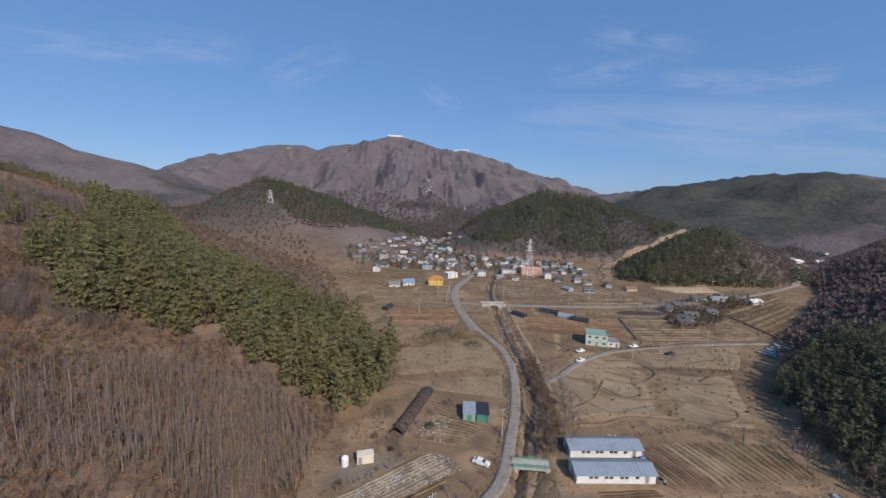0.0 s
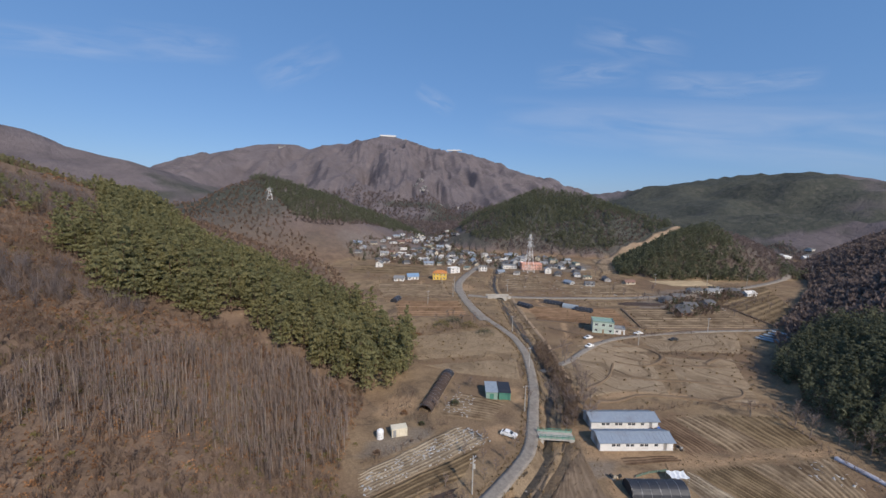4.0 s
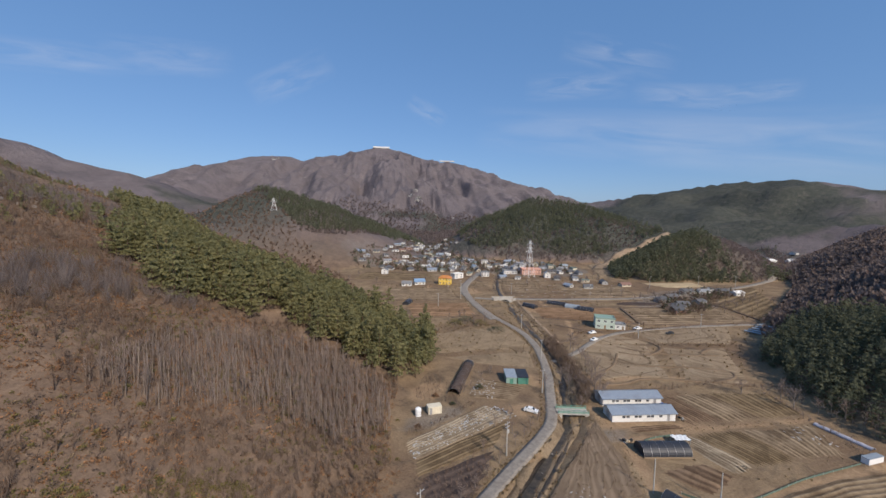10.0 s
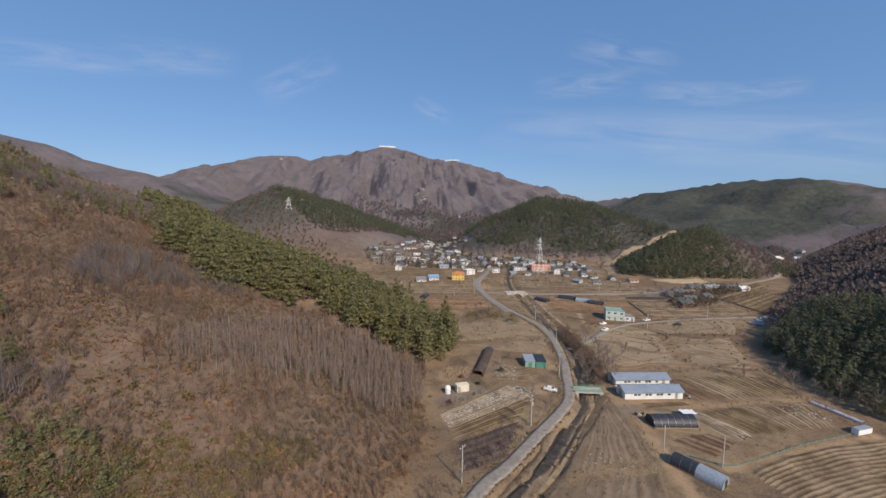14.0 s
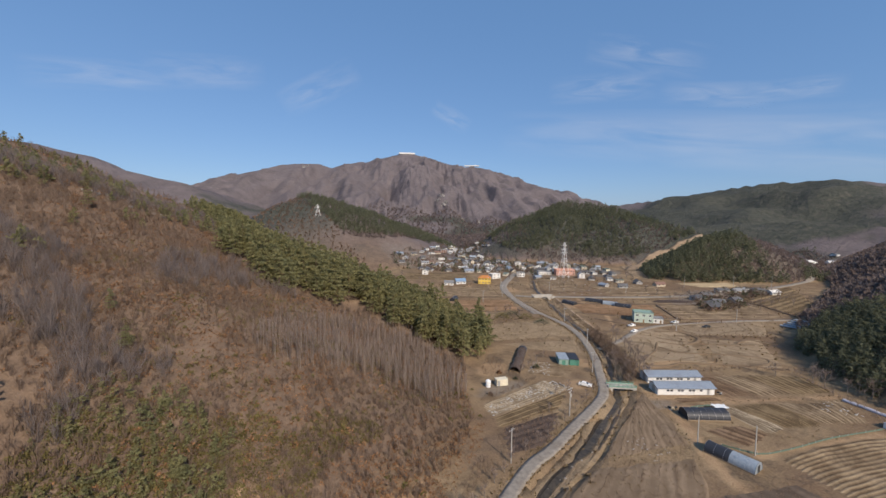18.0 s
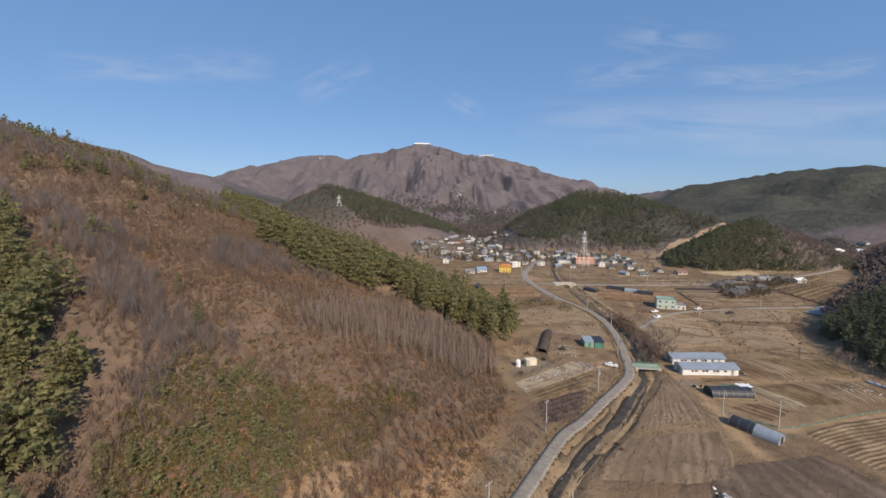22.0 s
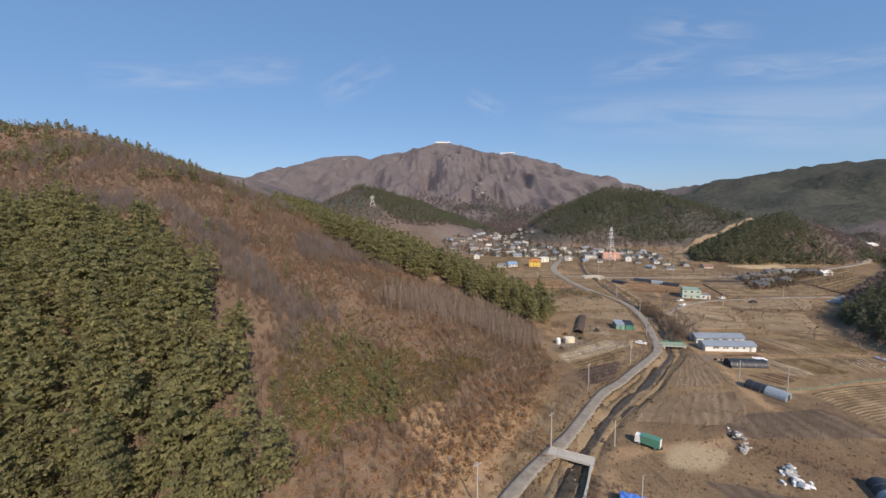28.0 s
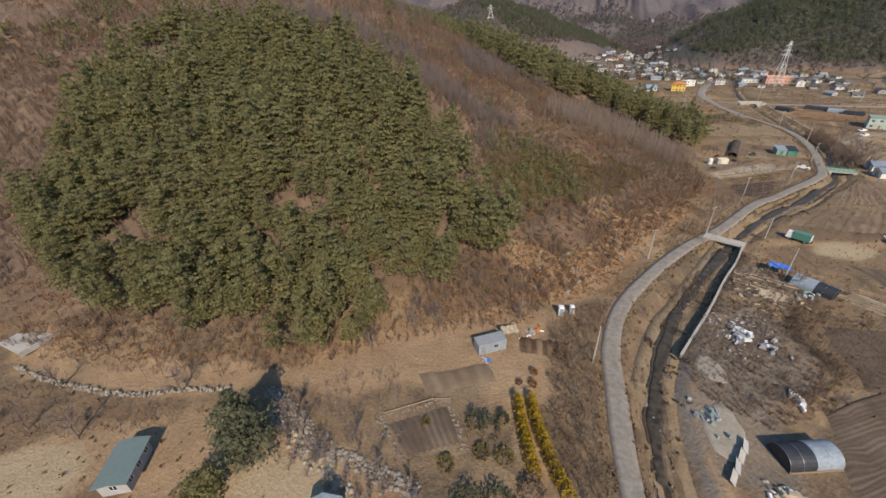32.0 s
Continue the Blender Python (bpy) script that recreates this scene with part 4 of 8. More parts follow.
def mass(name, pts, variants, material, size=(0.8, 1.2), label="", category="", seed=1, sink=0.1, squash=(0.9, 1.1)):
    """Many plants joined into one object, each a turned and scaled copy of a variant."""
    rs = np.random.RandomState(seed)
    z = land(pts[:, 0], pts[:, 1])
    V, F, n = [], [], 0
    which = rs.randint(0, len(variants), len(pts))
    for k, (v, f) in enumerate(variants):
        sel = np.where(which == k)[0]
        if not len(sel):
            continue
        a, s = rs.uniform(0, 6.283, len(sel)), rs.uniform(size[0], size[1], len(sel))
        sz = s * rs.uniform(squash[0], squash[1], len(sel))
        c, q = np.cos(a), np.sin(a)
        X = (v[None, :, 0] * c[:, None] - v[None, :, 1] * q[:, None]) * s[:, None] + pts[sel, 0][:, None]
        Y = (v[None, :, 0] * q[:, None] + v[None, :, 1] * c[:, None]) * s[:, None] + pts[sel, 1][:, None]
        Z = v[None, :, 2] * sz[:, None] + z[sel][:, None] - sink
        V.append(np.stack([X, Y, Z], -1).reshape(-1, 3))
        F.append((f[None] + (np.arange(len(sel)) * len(v))[:, None, None]).reshape(-1, 3) + n)
        n += len(sel) * len(v)
    return tagged(new(name, fast_mesh(name, np.concatenate(V), np.concatenate(F), material)), label, category, kind="stuff")


PINE_NEAR = [(-262, -50), (-285, 0), (-285, 44), (-249, 38), (-205, 32), (-180, 26), (-158, 10), (-138, 2), (-127, -14), (-121, -30), (-126, -44), (-112, -50), (-101, -58),
             (-100, -66), (-113, -66), (-126, -83), (-132, -94), (-139, -101), (-151, -98), (-163, -102), (-174, -98), (-194, -106), (-215, -95), (-240, -80)]
PINE_SPUR = [(-14, 98), (-27, 68), (-33, 60), (-45, 66), (-50, 82), (-66, 90), (-84, 90), (-98, 86), (-108, 79), (-120, 80), (-138, 94), (-160, 150), (-215, 225), (-262, 285),
             (-240, 320), (-190, 262), (-150, 215), (-110, 200), (-70, 178), (-38, 150), (-20, 122)]
RIGHT_PINE = [(101, 18), (104, 30), (109, 52), (122, 74), (140, 88), (168, 105), (188, 104), (180, 80), (164, 50), (150, 20), (138, -10), (124, -32)]
SCRUB = [(-119, 0), (-107, 6), (-92, 6), (-74, 15), (-56, 17), (-53, 8), (-65, -1), (-76, -12), (-82, -24), (-100, -40), (-116, -32), (-116, -15)]

pine_hi = [pine_arrays(s, 8, 5, 42, h=random.Random(s).uniform(8.0, 12.0), r=2.5, leaf=0.56) for s in range(11, 16)]
pine_lo = [pine_arrays(s, 7, 5, 17, h=random.Random(s).uniform(8.0, 12.0), r=2.5, leaf=0.86) for s in range(21, 27)]
pine_far = [pine_arrays(s, 5, 4, 5, h=9, r=2.5, leaf=1.9) for s in range(31, 35)]
bare_v = [bare_arrays(s) for s in range(41, 49)]
bare_far = [bare_arrays(s, 7.0, 3, 8, 0.12, 0.5, 0.09) for s in range(141, 147)]
bare_small = [bare_arrays(s, 3.2, 6, 5, 0.05, 0.5, 0.045) for s in range(51, 56)]
slim_v = [bare_arrays(s, 9.0, 5, 5, 0.1, 0.16, 0.04) for s in range(61, 66)]
oak_v = [bush_arrays(s, 18, 1.0, 1.2, 0.42) for s in range(71, 76)]
brush_v = [brush_arrays(s, 26) for s in range(151, 157)]
tuft_v = [bush_arrays(s, 9, 0.35, 0.45, 0.4, 1.2) for s in range(81, 84)]

# ---- forests ----
CLEARED = [(205, 352), (238, 394), (268, 410), (300, 424), (336, 434), (372, 450)]


def off_cleared(p, gap=11):
    return p[line_dist(p[:, 0], p[:, 1], CLEARED) > gap]


fuzz = [bush_arrays(s, 15, 1.25, 2.9, 1.25, 0.5) for s in range(181, 187)]
far_fuzz = [bush_arrays(s, 9, 1.0, 0.8, 0.95, 0.6) for s in range(191, 196)]
pine_small = [pine_arrays(s, 5, 4, 6, h=6.5, r=1.9, low=0.8, leaf=1.15) for s in range(331, 336)]
near_pts = scatter(PINE_NEAR, 4.5, 0.96, 3, 0.13, 7.0)
spur_pts = scatter(PINE_SPUR, 4.8, 0.95, 4, 0.1, 6.0)
near_pts = near_pts[np.lexsort((near_pts[:, 0], near_pts[:, 1]))]
grown = []
for v, f in pine_hi:
    crown = fast_mesh("crown", v, f, M["pine"])
    zt = v[:, 2].max() * 0.86
    trunk = mesh_of("trunk", Geo().tube((0, 0, -0.4), (0.05, 0.04, zt * 0.5), 0.17, 0.13, 6, False).tube((0.05, 0.04, zt * 0.5), (0.1, 0, zt), 0.13, 0.04, 6, False), M["pine_bark"])
    grown.append((trunk, crown))


def tree(name, meshes, x, y, s=1.0, label="", category="tree", group=""):
    e = empty(name, x, y, zed(x, y) - 0.1, random.uniform(0, 360), label, category, group)
    e.scale = (s, s, s * random.uniform(0.92, 1.1))
    for nm, me in zip(("trunk", "crown"), meshes):
        o = new(nm, me)
        o.parent = e
    return e


random.seed(5)
for x, y in near_pts[:240]:
    tree("pine_tree", random.choice(grown), x, y, random.uniform(0.8, 1.35), "olive-green pine in the dense wood on the slope", "pine tree", "pines of the lower wood")
mass("pine_wood", near_pts[240:], pine_lo, M["pine"], (0.8, 1.35), "dense olive-green pine wood on the hillside", "pine wood", 5)
spur_near = spur_pts[:, 1] < 165
mass("pine_wood_ridge", spur_pts[~spur_near], [pine_arrays(s, 6, 4, 8, h=9.5, r=2.4, leaf=1.35) for s in range(35, 39)], M["pine"], (0.85, 1.3), "olive-green pines along the ridge of the hill", "pine wood", 7)
spur_pts = spur_pts[spur_near]
mass("pine_wood_spur", spur_pts, pine_lo, M["pine"], (0.9, 1.4), "band of olive-green pines along the spur of the hill", "pine wood", 6)
tall = [prism((0, 0, -0.3), (0.05, 0.05, v[:, 2].max() * 0.8), 0.2, 0.07) for v, f in pine_lo]
mass("pine_trunks_spur", spur_pts, [(np.array(v), PF) for v in tall], M["pine_bark"], (0.9, 1.4), "bare lower trunks of the pines on the spur", "pine trunks", 6)
mass("pine_wood_shaded", scatter(RIGHT_PINE, 2.9, 0.95, 8, 0.05, 4.0), [pine_arrays(s, 8, 5, 9, h=9, r=1.75, low=0.5, leaf=0.72) for s in range(341, 346)], M["pine_mid"], (0.65, 1.05), "dark shaded pine wood on the hill across the fields", "pine wood", 8)
mass("olive_scrub", scatter(SCRUB, 1.0, 0.9, 9, 0.26, 9.0), [bush_arrays(s, 30, 0.95, 1.15, 0.36, 0.7) for s in range(91, 95)], M["olive"], (0.55, 1.25), "low olive-green young pine scrub on the slope", "scrub", 9)
HILLSIDE = [(-30, 24), (-29, 50), (-22, 80), (-15, 100), (-40, 150), (-110, 215), (-230, 330), (-420, 330), (-420, 60), (-330, -120), (-250, -122), (-186, -112), (-162, -108),
            (-137, -99), (-120, -88), (-100, -78), (-84, -66), (-66, -42), (-46, -12), (-34, 8)]


def open_slope(p, also=()):
    """The points of the slope that lie outside the pine woods."""
    k = land(p[:, 0], p[:, 1]) > 0.5
    for poly, rag in ((PINE_SPUR, 6.0), (PINE_NEAR, 7.0), *[(q, 0.0) for q in also]):
        k &= ~inside(p[:, 0] + rag * 2 * fbm(p[:, 0], p[:, 1], 16, 3, 201), p[:, 1] + rag * 2 * fbm(p[:, 0], p[:, 1], 16, 3, 203), poly)
    return p[k]


def near_slope(p):
    return (p[:, 0] > -225) & (p[:, 1] < 140)


GREY_STAND = [(-100, 26), (-97, 50), (-82, 68), (-55, 76), (-33, 58), (-32, 38), (-45, 24), (-62, 32), (-84, 22)]
hp = open_slope(scatter(HILLSIDE, 3.6, 0.92, 12, 0.16), (SCRUB, GREY_STAND))
hp_near, hp_far = hp[near_slope(hp)], open_slope(scatter(HILLSIDE, 5.0, 0.95, 112, 0.1))
hp_far = hp_far[~near_slope(hp_far)]
low = land(hp_near[:, 0], hp_near[:, 1]) < 6
mass("bare_wood", hp_near[~low], bare_v, M["twig"], (0.5, 0.95), "leafless brown oaks covering the hillside", "bare wood", 12)
mass("bare_wood_high", hp_far, bare_far, M["twig"], (0.6, 1.05), "leafless brown wood high on the hillside", "bare wood", 112)
mass("bare_scrub", hp_near[low], bare_small, M["twig"], (0.6, 1.2), "leafless scrub along the foot of the hill", "scrub", 13)
bp_all = open_slope(scatter(HILLSIDE, 1.75, 0.95, 113))
bp_near = bp_all[near_slope(bp_all)]
oaky = fbm(bp_near[:, 0], bp_near[:, 1], 17, 4, 115) + 0.35 * (np.random.RandomState(3).rand(len(bp_near)) - 0.5)
mass("grey_brush", bp_near[oaky < 0.0], brush_v, M["twig_dull"], (0.55, 1.25), "dense leafless grey-brown brush on the slope", "brush", 114)
mass("oak_undergrowth", bp_near[oaky > -0.17], oak_v, M["rust"], (0.4, 1.0), "rust-brown dry oak undergrowth on the slope", "undergrowth", 15)
mass("pine_floor_brush", scatter(PINE_NEAR, 3.0, 0.8, 124, 0.0, 7.0), brush_v, M["twig_dull"], (0.7, 1.4), "leafless brush in the gaps of the pine wood", "brush", 124)
ash_v = [brush_arrays(s, 54, 0.7, 5.2, 0.045) for s in range(221, 227)]
ASH = ([(-300, 30), (-262, 60), (-205, 62), (-160, 44), (-128, 26), (-106, 4), (-112, -14), (-128, -2), (-150, 20), (-190, 40), (-250, 46)], [(-150, 64), (-128, 78), (-100, 84), (-84, 88), (-112, 70), (-132, 44)],
       [(-330, 100), (-230, 220), (-180, 190), (-170, 130), (-220, 90), (-280, 80)], [(-122, -86), (-110, -74), (-96, -70), (-90, -76), (-104, -86), (-116, -92)])
for k, q in enumerate(ASH):
    mass("ash_grey_wood", open_slope(scatter(q, 2.5 if k != 2 else 3.4, 0.85, 231 + k, 0.25, 8.0)), ash_v, M["twig_ash"], (0.7, 1.25), "tall ash-grey leafless trees round the pines", "bare wood", 231 + k)
RUSTY = [(-38, -4), (-56, 2), (-74, -14), (-92, -36), (-112, -58), (-106, -82), (-84, -68), (-64, -44)]
mass("rust_bank", scatter(RUSTY, 1.5, 0.85, 121, 0.3, 8.0), oak_v, M["rust"], (0.35, 0.95), "rust-orange dry oak leaves on the bank above the lane", "undergrowth", 121)
CLOSE = [(-175, 70), (-150, 98), (-100, 84), (-66, 88), (-34, 58), (-31, 24), (-35, 6), (-48, -14), (-66, -40), (-84, -64), (-108, -76), (-126, -50), (-124, -10), (-150, 20), (-185, 40)]
close_p = open_slope(scatter(CLOSE, 1.7, 0.95, 126, 0.08, 5.0))
kind_n = fbm(close_p[:, 0], close_p[:, 1], 13, 4, 127) + 0.4 * (np.random.RandomState(7).rand(len(close_p)) - 0.5)
shrub_v = [bush_arrays(s, 16, 0.85, 1.35, 0.42, 0.4) for s in range(241, 247)]
mass("rust_shrubs", close_p[kind_n > 0.06], shrub_v, M["rust"], (0.5, 1.15), "rust-brown oak shrubs closing the slope above the lane", "shrubs", 126)
mass("brown_shrubs", close_p[(kind_n <= 0.06) & (kind_n > -0.2)], shrub_v, M["twig_dull"], (0.5, 1.2), "dull brown shrubs closing the slope above the lane", "shrubs", 127)
mass("dark_shrubs", close_p[kind_n <= -0.2], shrub_v, M["olive"], (0.45, 1.1), "dark olive shrubs closing the slope above the lane", "shrubs", 128)
LEDGE = [(-150, 30), (-120, 60), (-95, 66), (-60, 58), (-80, 40), (-110, 30), (-140, 10)]
mass("rust_ledge", open_slope(scatter(LEDGE, 1.8, 0.8, 122, 0.35, 9.0)), oak_v, M["rust"], (0.4, 1.1), "rust-orange dry oaks across the middle of the slope", "undergrowth", 122)
clump_p = open_slope(scatter(HILLSIDE, 7.0, 0.5, 123, 0.4))
clump_p = clump_p[near_slope(clump_p)]
mass("tall_rusty_oaks", clump_p, [bush_arrays(s, 40, 1.2, 3.0, 0.42, 0.5) for s in range(211, 215)], M["rust"], (0.7, 1.3), "small oaks still holding their rust-brown leaves", "oaks", 123)
pale = open_slope(scatter(HILLSIDE, 5.5, 0.75, 116))
pale = pale[near_slope(pale)]
mass("pale_shrubs", pale, [bush_arrays(s, 26, 0.8, 1.3, 0.34, 0.4) for s in range(161, 164)], M["grass"], (0.4, 1.1), "straw-pale dry shrubs dotted over the slope", "shrubs", 116)
up_oak = open_slope(scatter(HILLSIDE, 4.5, 0.9, 117, 0.42))
mass("oak_undergrowth_high", up_oak[~near_slope(up_oak)], [bush_arrays(s, 8, 1.6, 1.6, 1.3) for s in range(165, 168)], M["rust"], (0.5, 1.1), "rust-brown dry oaks high on the slope", "undergrowth", 117)
hb = open_slope(scatter([(-345, -125), (-222, -118), (-222, 140), (-345, 140)], 2.7, 0.95, 118))
mass("high_brush", hb, brush_v, M["twig_dull"], (0.9, 1.9), "leafless grey-brown thicket beyond the pines", "brush", 118)
slim_pts = scatter(GREY_STAND, 1.7, 0.9, 14)
slim_stems = [(np.array(prism((0, 0, -0.3), (q * 0.25, -q * 0.2, 6.0 + q), 0.1, 0.05)), PF) for q in (-1.0, -0.2, 0.5, 1.1)]
mass("slim_stems", slim_pts[::2] + 0.4, slim_stems, M["pale_bark"], (0.75, 1.1), "pale upright stems of the slim leafless trees", "tree stems", 16)
mass("slim_wood", slim_pts, slim_v, M["twig_grey"], (0.6, 0.95), "close stand of slim grey leafless trees", "bare wood", 14)
rp = scatter([(112, 62), (136, 92), (179, 128), (222, 158), (316, 227), (402, 314), (540, 420), (560, 260), (330, 40), (230, -60), (140, -10), (152, 20), (166, 50), (182, 80), (189, 105), (170, 108), (150, 98)], 4.2, 0.93, 17)
rp = rp[land(rp[:, 0], rp[:, 1]) > 0.6]
mass("bare_crowns_across", np.concatenate([rp, rp + 1.9]), fuzz, M["twig_hill"], (0.9, 1.9), "fine leafless crowns on the hill across the fields", "bare wood", 171)
sp = off_cleared(scatter(SMALL_HILL, 4.0, 0.97, 18))
left_half = sp[:, 0] + 0.25 * (sp[:, 1] - 300) + 90 * fbm(sp[:, 0], sp[:, 1], 40, 3, 44) + 60 * (np.random.RandomState(5).rand(len(sp)) - 0.5) < 325
mass("small_hill_pines", sp[left_half], pine_small, M["pine_mid"], (0.9, 1.5), "dark pines on the small round hill", "pine wood", 18)
mass("small_hill_bare", np.concatenate([sp[~left_half], sp[~left_half] + 1.9]), [bush_arrays(s, 24, 1.25, 2.9, 0.85, 0.5) for s in range(187, 191)], M["twig_hill"], (0.7, 1.3), "leafless trees on the flank of the small hill", "bare wood", 19)
mp = off_cleared(scatter([(92, 700), (92, 640), (78, 560), (84, 500), (112, 455), (150, 436), (188, 424), (236, 412), (300, 428), (385, 428), (450, 400), (560, 390), (560, 470), (470, 520), (400, 560), (330, 640), (240, 690), (110, 740)], 4.3, 0.96, 20), 9)
mixed = fbm(mp[:, 0], mp[:, 1], 60, 4, 46) + 0.7 * (np.random.RandomState(9).rand(len(mp)) - 0.5) > -0.12 + 0.001 * (mp[:, 0] - 230)
mixed &= land(mp[:, 0], mp[:, 1]) + 14 * fbm(mp[:, 0], mp[:, 1], 50, 3, 47) > 13
mass("mid_hill_bare", mp[~mixed], fuzz, M["twig_hill"], (0.8, 1.5), "leafless trees on the flank of the hill behind the village", "bare wood", 23)
mp = mp[mixed]
fp = scatter([(-250, 525), (-130, 470), (-70, 480), (-40, 560), (0, 640), (40, 655), (98, 600), (104, 760), (-60, 760), (-280, 640)], 5.2, 0.9, 30)
mass("valley_head_wood", fp, fuzz, M["twig_hill"], (0.7, 1.2), "leafless wood at the head of the village", "bare wood", 30)
mass("mid_hill_pines", mp, pine_small, M["pine_mid"], (0.75, 1.25), "dark pines on the hill behind the village", "pine wood", 20)
BACK_PINE = [(12, 625), (22, 590), (-30, 545), (-85, 478), (-150, 448), (-215, 462), (-255, 520), (-235, 575), (-120, 640)]
bp = scatter(BACK_PINE, 4.4, 0.92, 21, 0.2, 10.0)
bp = bp[~inside(bp[:, 0], bp[:, 1], LEFT_FOOT)]
bb = scatter([(-25, 640), (-30, 560), (-70, 480), (-110, 440), (-180, 430), (-250, 450), (-380, 500), (-380, 600), (-60, 620)], 4.6, 0.92, 128)
bb = bb[~inside(bb[:, 0], bb[:, 1], LEFT_FOOT) & (~inside(bb[:, 0], bb[:, 1], BACK_PINE) | (np.random.RandomState(2).rand(len(bb)) < 0.15))]
mass("back_hill_bare", bb, fuzz, M["twig_hill"], (0.9, 1.6), "leafless trees on the hill beside the village", "bare wood", 128)
mass("back_hill_pines", bp, pine_small, M["pine_mid"], (0.8, 1.3), "dark pines on the hill beside the village", "pine wood", 21)
vh = scatter([(-120, 700), (100, 690), (330, 900), (480, 1300), (420, 1560), (-350, 1560), (-400, 900)], 13, 0.92, 141)
mass("valley_head_far_wood", vh, fuzz, M["twig_hill"], (2.4, 3.8), "leafless wood filling the head of the valley", "bare wood", 141, 1.0)
scree = scatter([(30, 1640), (60, 1700), (100, 1660), (160, 1560), (250, 1540), (240, 1500), (130, 1520)], 13, 0.45, 137, 0.45)
mass("scree", scree, far_fuzz, M["pale_rock"], (7, 13), "pale rock scree low on the far mountain", "scree", 137, 5.0)
crags = np.concatenate([scatter([(-870, 2770), (-800, 2600), (-760, 2620), (-820, 2790)], 22, 0.5, 138), scatter([(-40, 2840), (20, 2700), (70, 2720), (10, 2860)], 22, 0.4, 139), scatter([(-1330, 2610), (-1240, 2640), (-1230, 2600)], 18, 0.6, 140)])
mass("crags", crags, far_fuzz, M["pale_rock"], (8, 15), "pale rock outcrops near the mountain crest", "rocks", 138, 5.0)
lp = scatter([(-25, 145), (-55, 240), (-95, 350), (-160, 460), (-330, 640), (-420, 520), (-300, 380), (-190, 270), (-100, 205), (-45, 158)], 6, 0.85, 22)
mass("bare_wood_behind", lp, fuzz, M["twig"], (0.8, 1.5), "leafless wood on the back of the hill", "bare wood", 22)

mass("young_pines", scatter([(-119, 0), (-104, 6), (-88, -6), (-84, -24), (-100, -40), (-116, -32)], 2.3, 0.85, 28, 0.2), [pine_arrays(s, 5, 4, 12, h=5, r=1.5, low=0.3, leaf=0.7) for s in range(171, 174)], M["pine"], (0.35, 0.75), "young pines crowding the scrub", "young pines", 28)

UPPER = [(-120, 84), (-140, 98), (-165, 155), (-270, 290), (-420, 330), (-420, -40), (-290, -10), (-285, 50), (-180, 32)]
upper = scatter(UPPER, 6.0, 0.9, 24, 0.55)
mass("scattered_pines", upper, pine_far, M["pine"], (0.4, 0.8), "dark pines scattered among leafless trees high on the slope", "pine wood", 24)
crest = scatter([(-262, 285), (-240, 320), (-330, 340), (-430, 330), (-430, 270), (-330, 280)], 5.0, 0.7, 25)
mass("crest_pines", crest, pine_far, M["pine"], (0.5, 0.9), "pines along the crest of the hill", "pine wood", 25)
mass("lone_scrub", scatter([(-30, 24), (-29, 50), (-60, 78), (-100, 78), (-118, 10), (-120, -60), (-84, -64), (-46, -12)], 4.5, 0.6, 26, 0.5), [bush_arrays(s, 40, 0.9, 1.1, 0.4, 0.5) for s in range(95, 98)], M["olive"], (0.5, 1.3), "low evergreen scrub among the leafless trees", "scrub", 26)

# ---- fields, paths and yards ----
def patch(name, x, y, rx, ry, material, label, rz=0.0, lift=0.1, kind="structure", category="ground patch"):
    n = 40
    rings = [0.0, 0.35, 0.7, 0.93, 1.0]
    v, f = [], []
    for k, q in enumerate(rings):
        for i in range(n):
            a = 2 * math.pi * i / n
            w = q * (1 + 0.22 * float(fbm(np.array([3 * math.cos(a) + x]), np.array([3 * math.sin(a) + y]), 1.6, 3, 2)[0]))
            px, py = rx * w * math.cos(a), ry * w * math.sin(a)
            c, s = math.cos(radians(rz)), math.sin(radians(rz))
            v.append((x + px * c - py * s, y + px * s + py * c))
    p = np.array(v)
    z = land(p[:, 0], p[:, 1]) + lift - np.repeat([0, 0, 0, 0.03, lift + 0.2], n)
    for k in range(len(rings) - 1):
        for i in range(n):
            j = (i + 1) % n
            f.append((k * n + i, (k + 1) * n + i, (k + 1) * n + j, k * n + j))
    return tagged(new(name, fast_mesh(name, np.column_stack([p, z]), np.array(f), material, True)), label, category, kind=kind)


plot("field_rubble", [(-29, 33), (-28, 24.5), (6, 44), (-2, 51)], 9, M["field_pale"], 0.22, label="pale bean rows strewn with straw beside the lane")
plot("field_rubble_upper", [(0, 71), (-9, 57), (8, 52), (16, 61)], 9, M["field_tan"], 0.2, label="small tan plot strewn with scraps")
plot("field_strip", [(-28.5, 24), (-28, 18), (-4, 30), (4, 42)], 6, M["field_olive"], 0.12, label="olive stubble strip below the bean rows")
plot("field_weeds", [(-28, 17.5), (-27, 6), (-14, 11), (-4, 28)], 5, M["field_dark"], 0.2, label="dark dry weeds on the bank above the lane")
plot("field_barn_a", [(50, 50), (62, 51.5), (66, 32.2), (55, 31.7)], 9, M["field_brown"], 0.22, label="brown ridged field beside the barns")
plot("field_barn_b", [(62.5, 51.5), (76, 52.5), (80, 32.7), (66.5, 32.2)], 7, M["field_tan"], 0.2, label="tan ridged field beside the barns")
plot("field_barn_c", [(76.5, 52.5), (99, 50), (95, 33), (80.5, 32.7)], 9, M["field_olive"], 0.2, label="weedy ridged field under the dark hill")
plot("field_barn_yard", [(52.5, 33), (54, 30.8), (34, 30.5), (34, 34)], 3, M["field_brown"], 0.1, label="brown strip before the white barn")
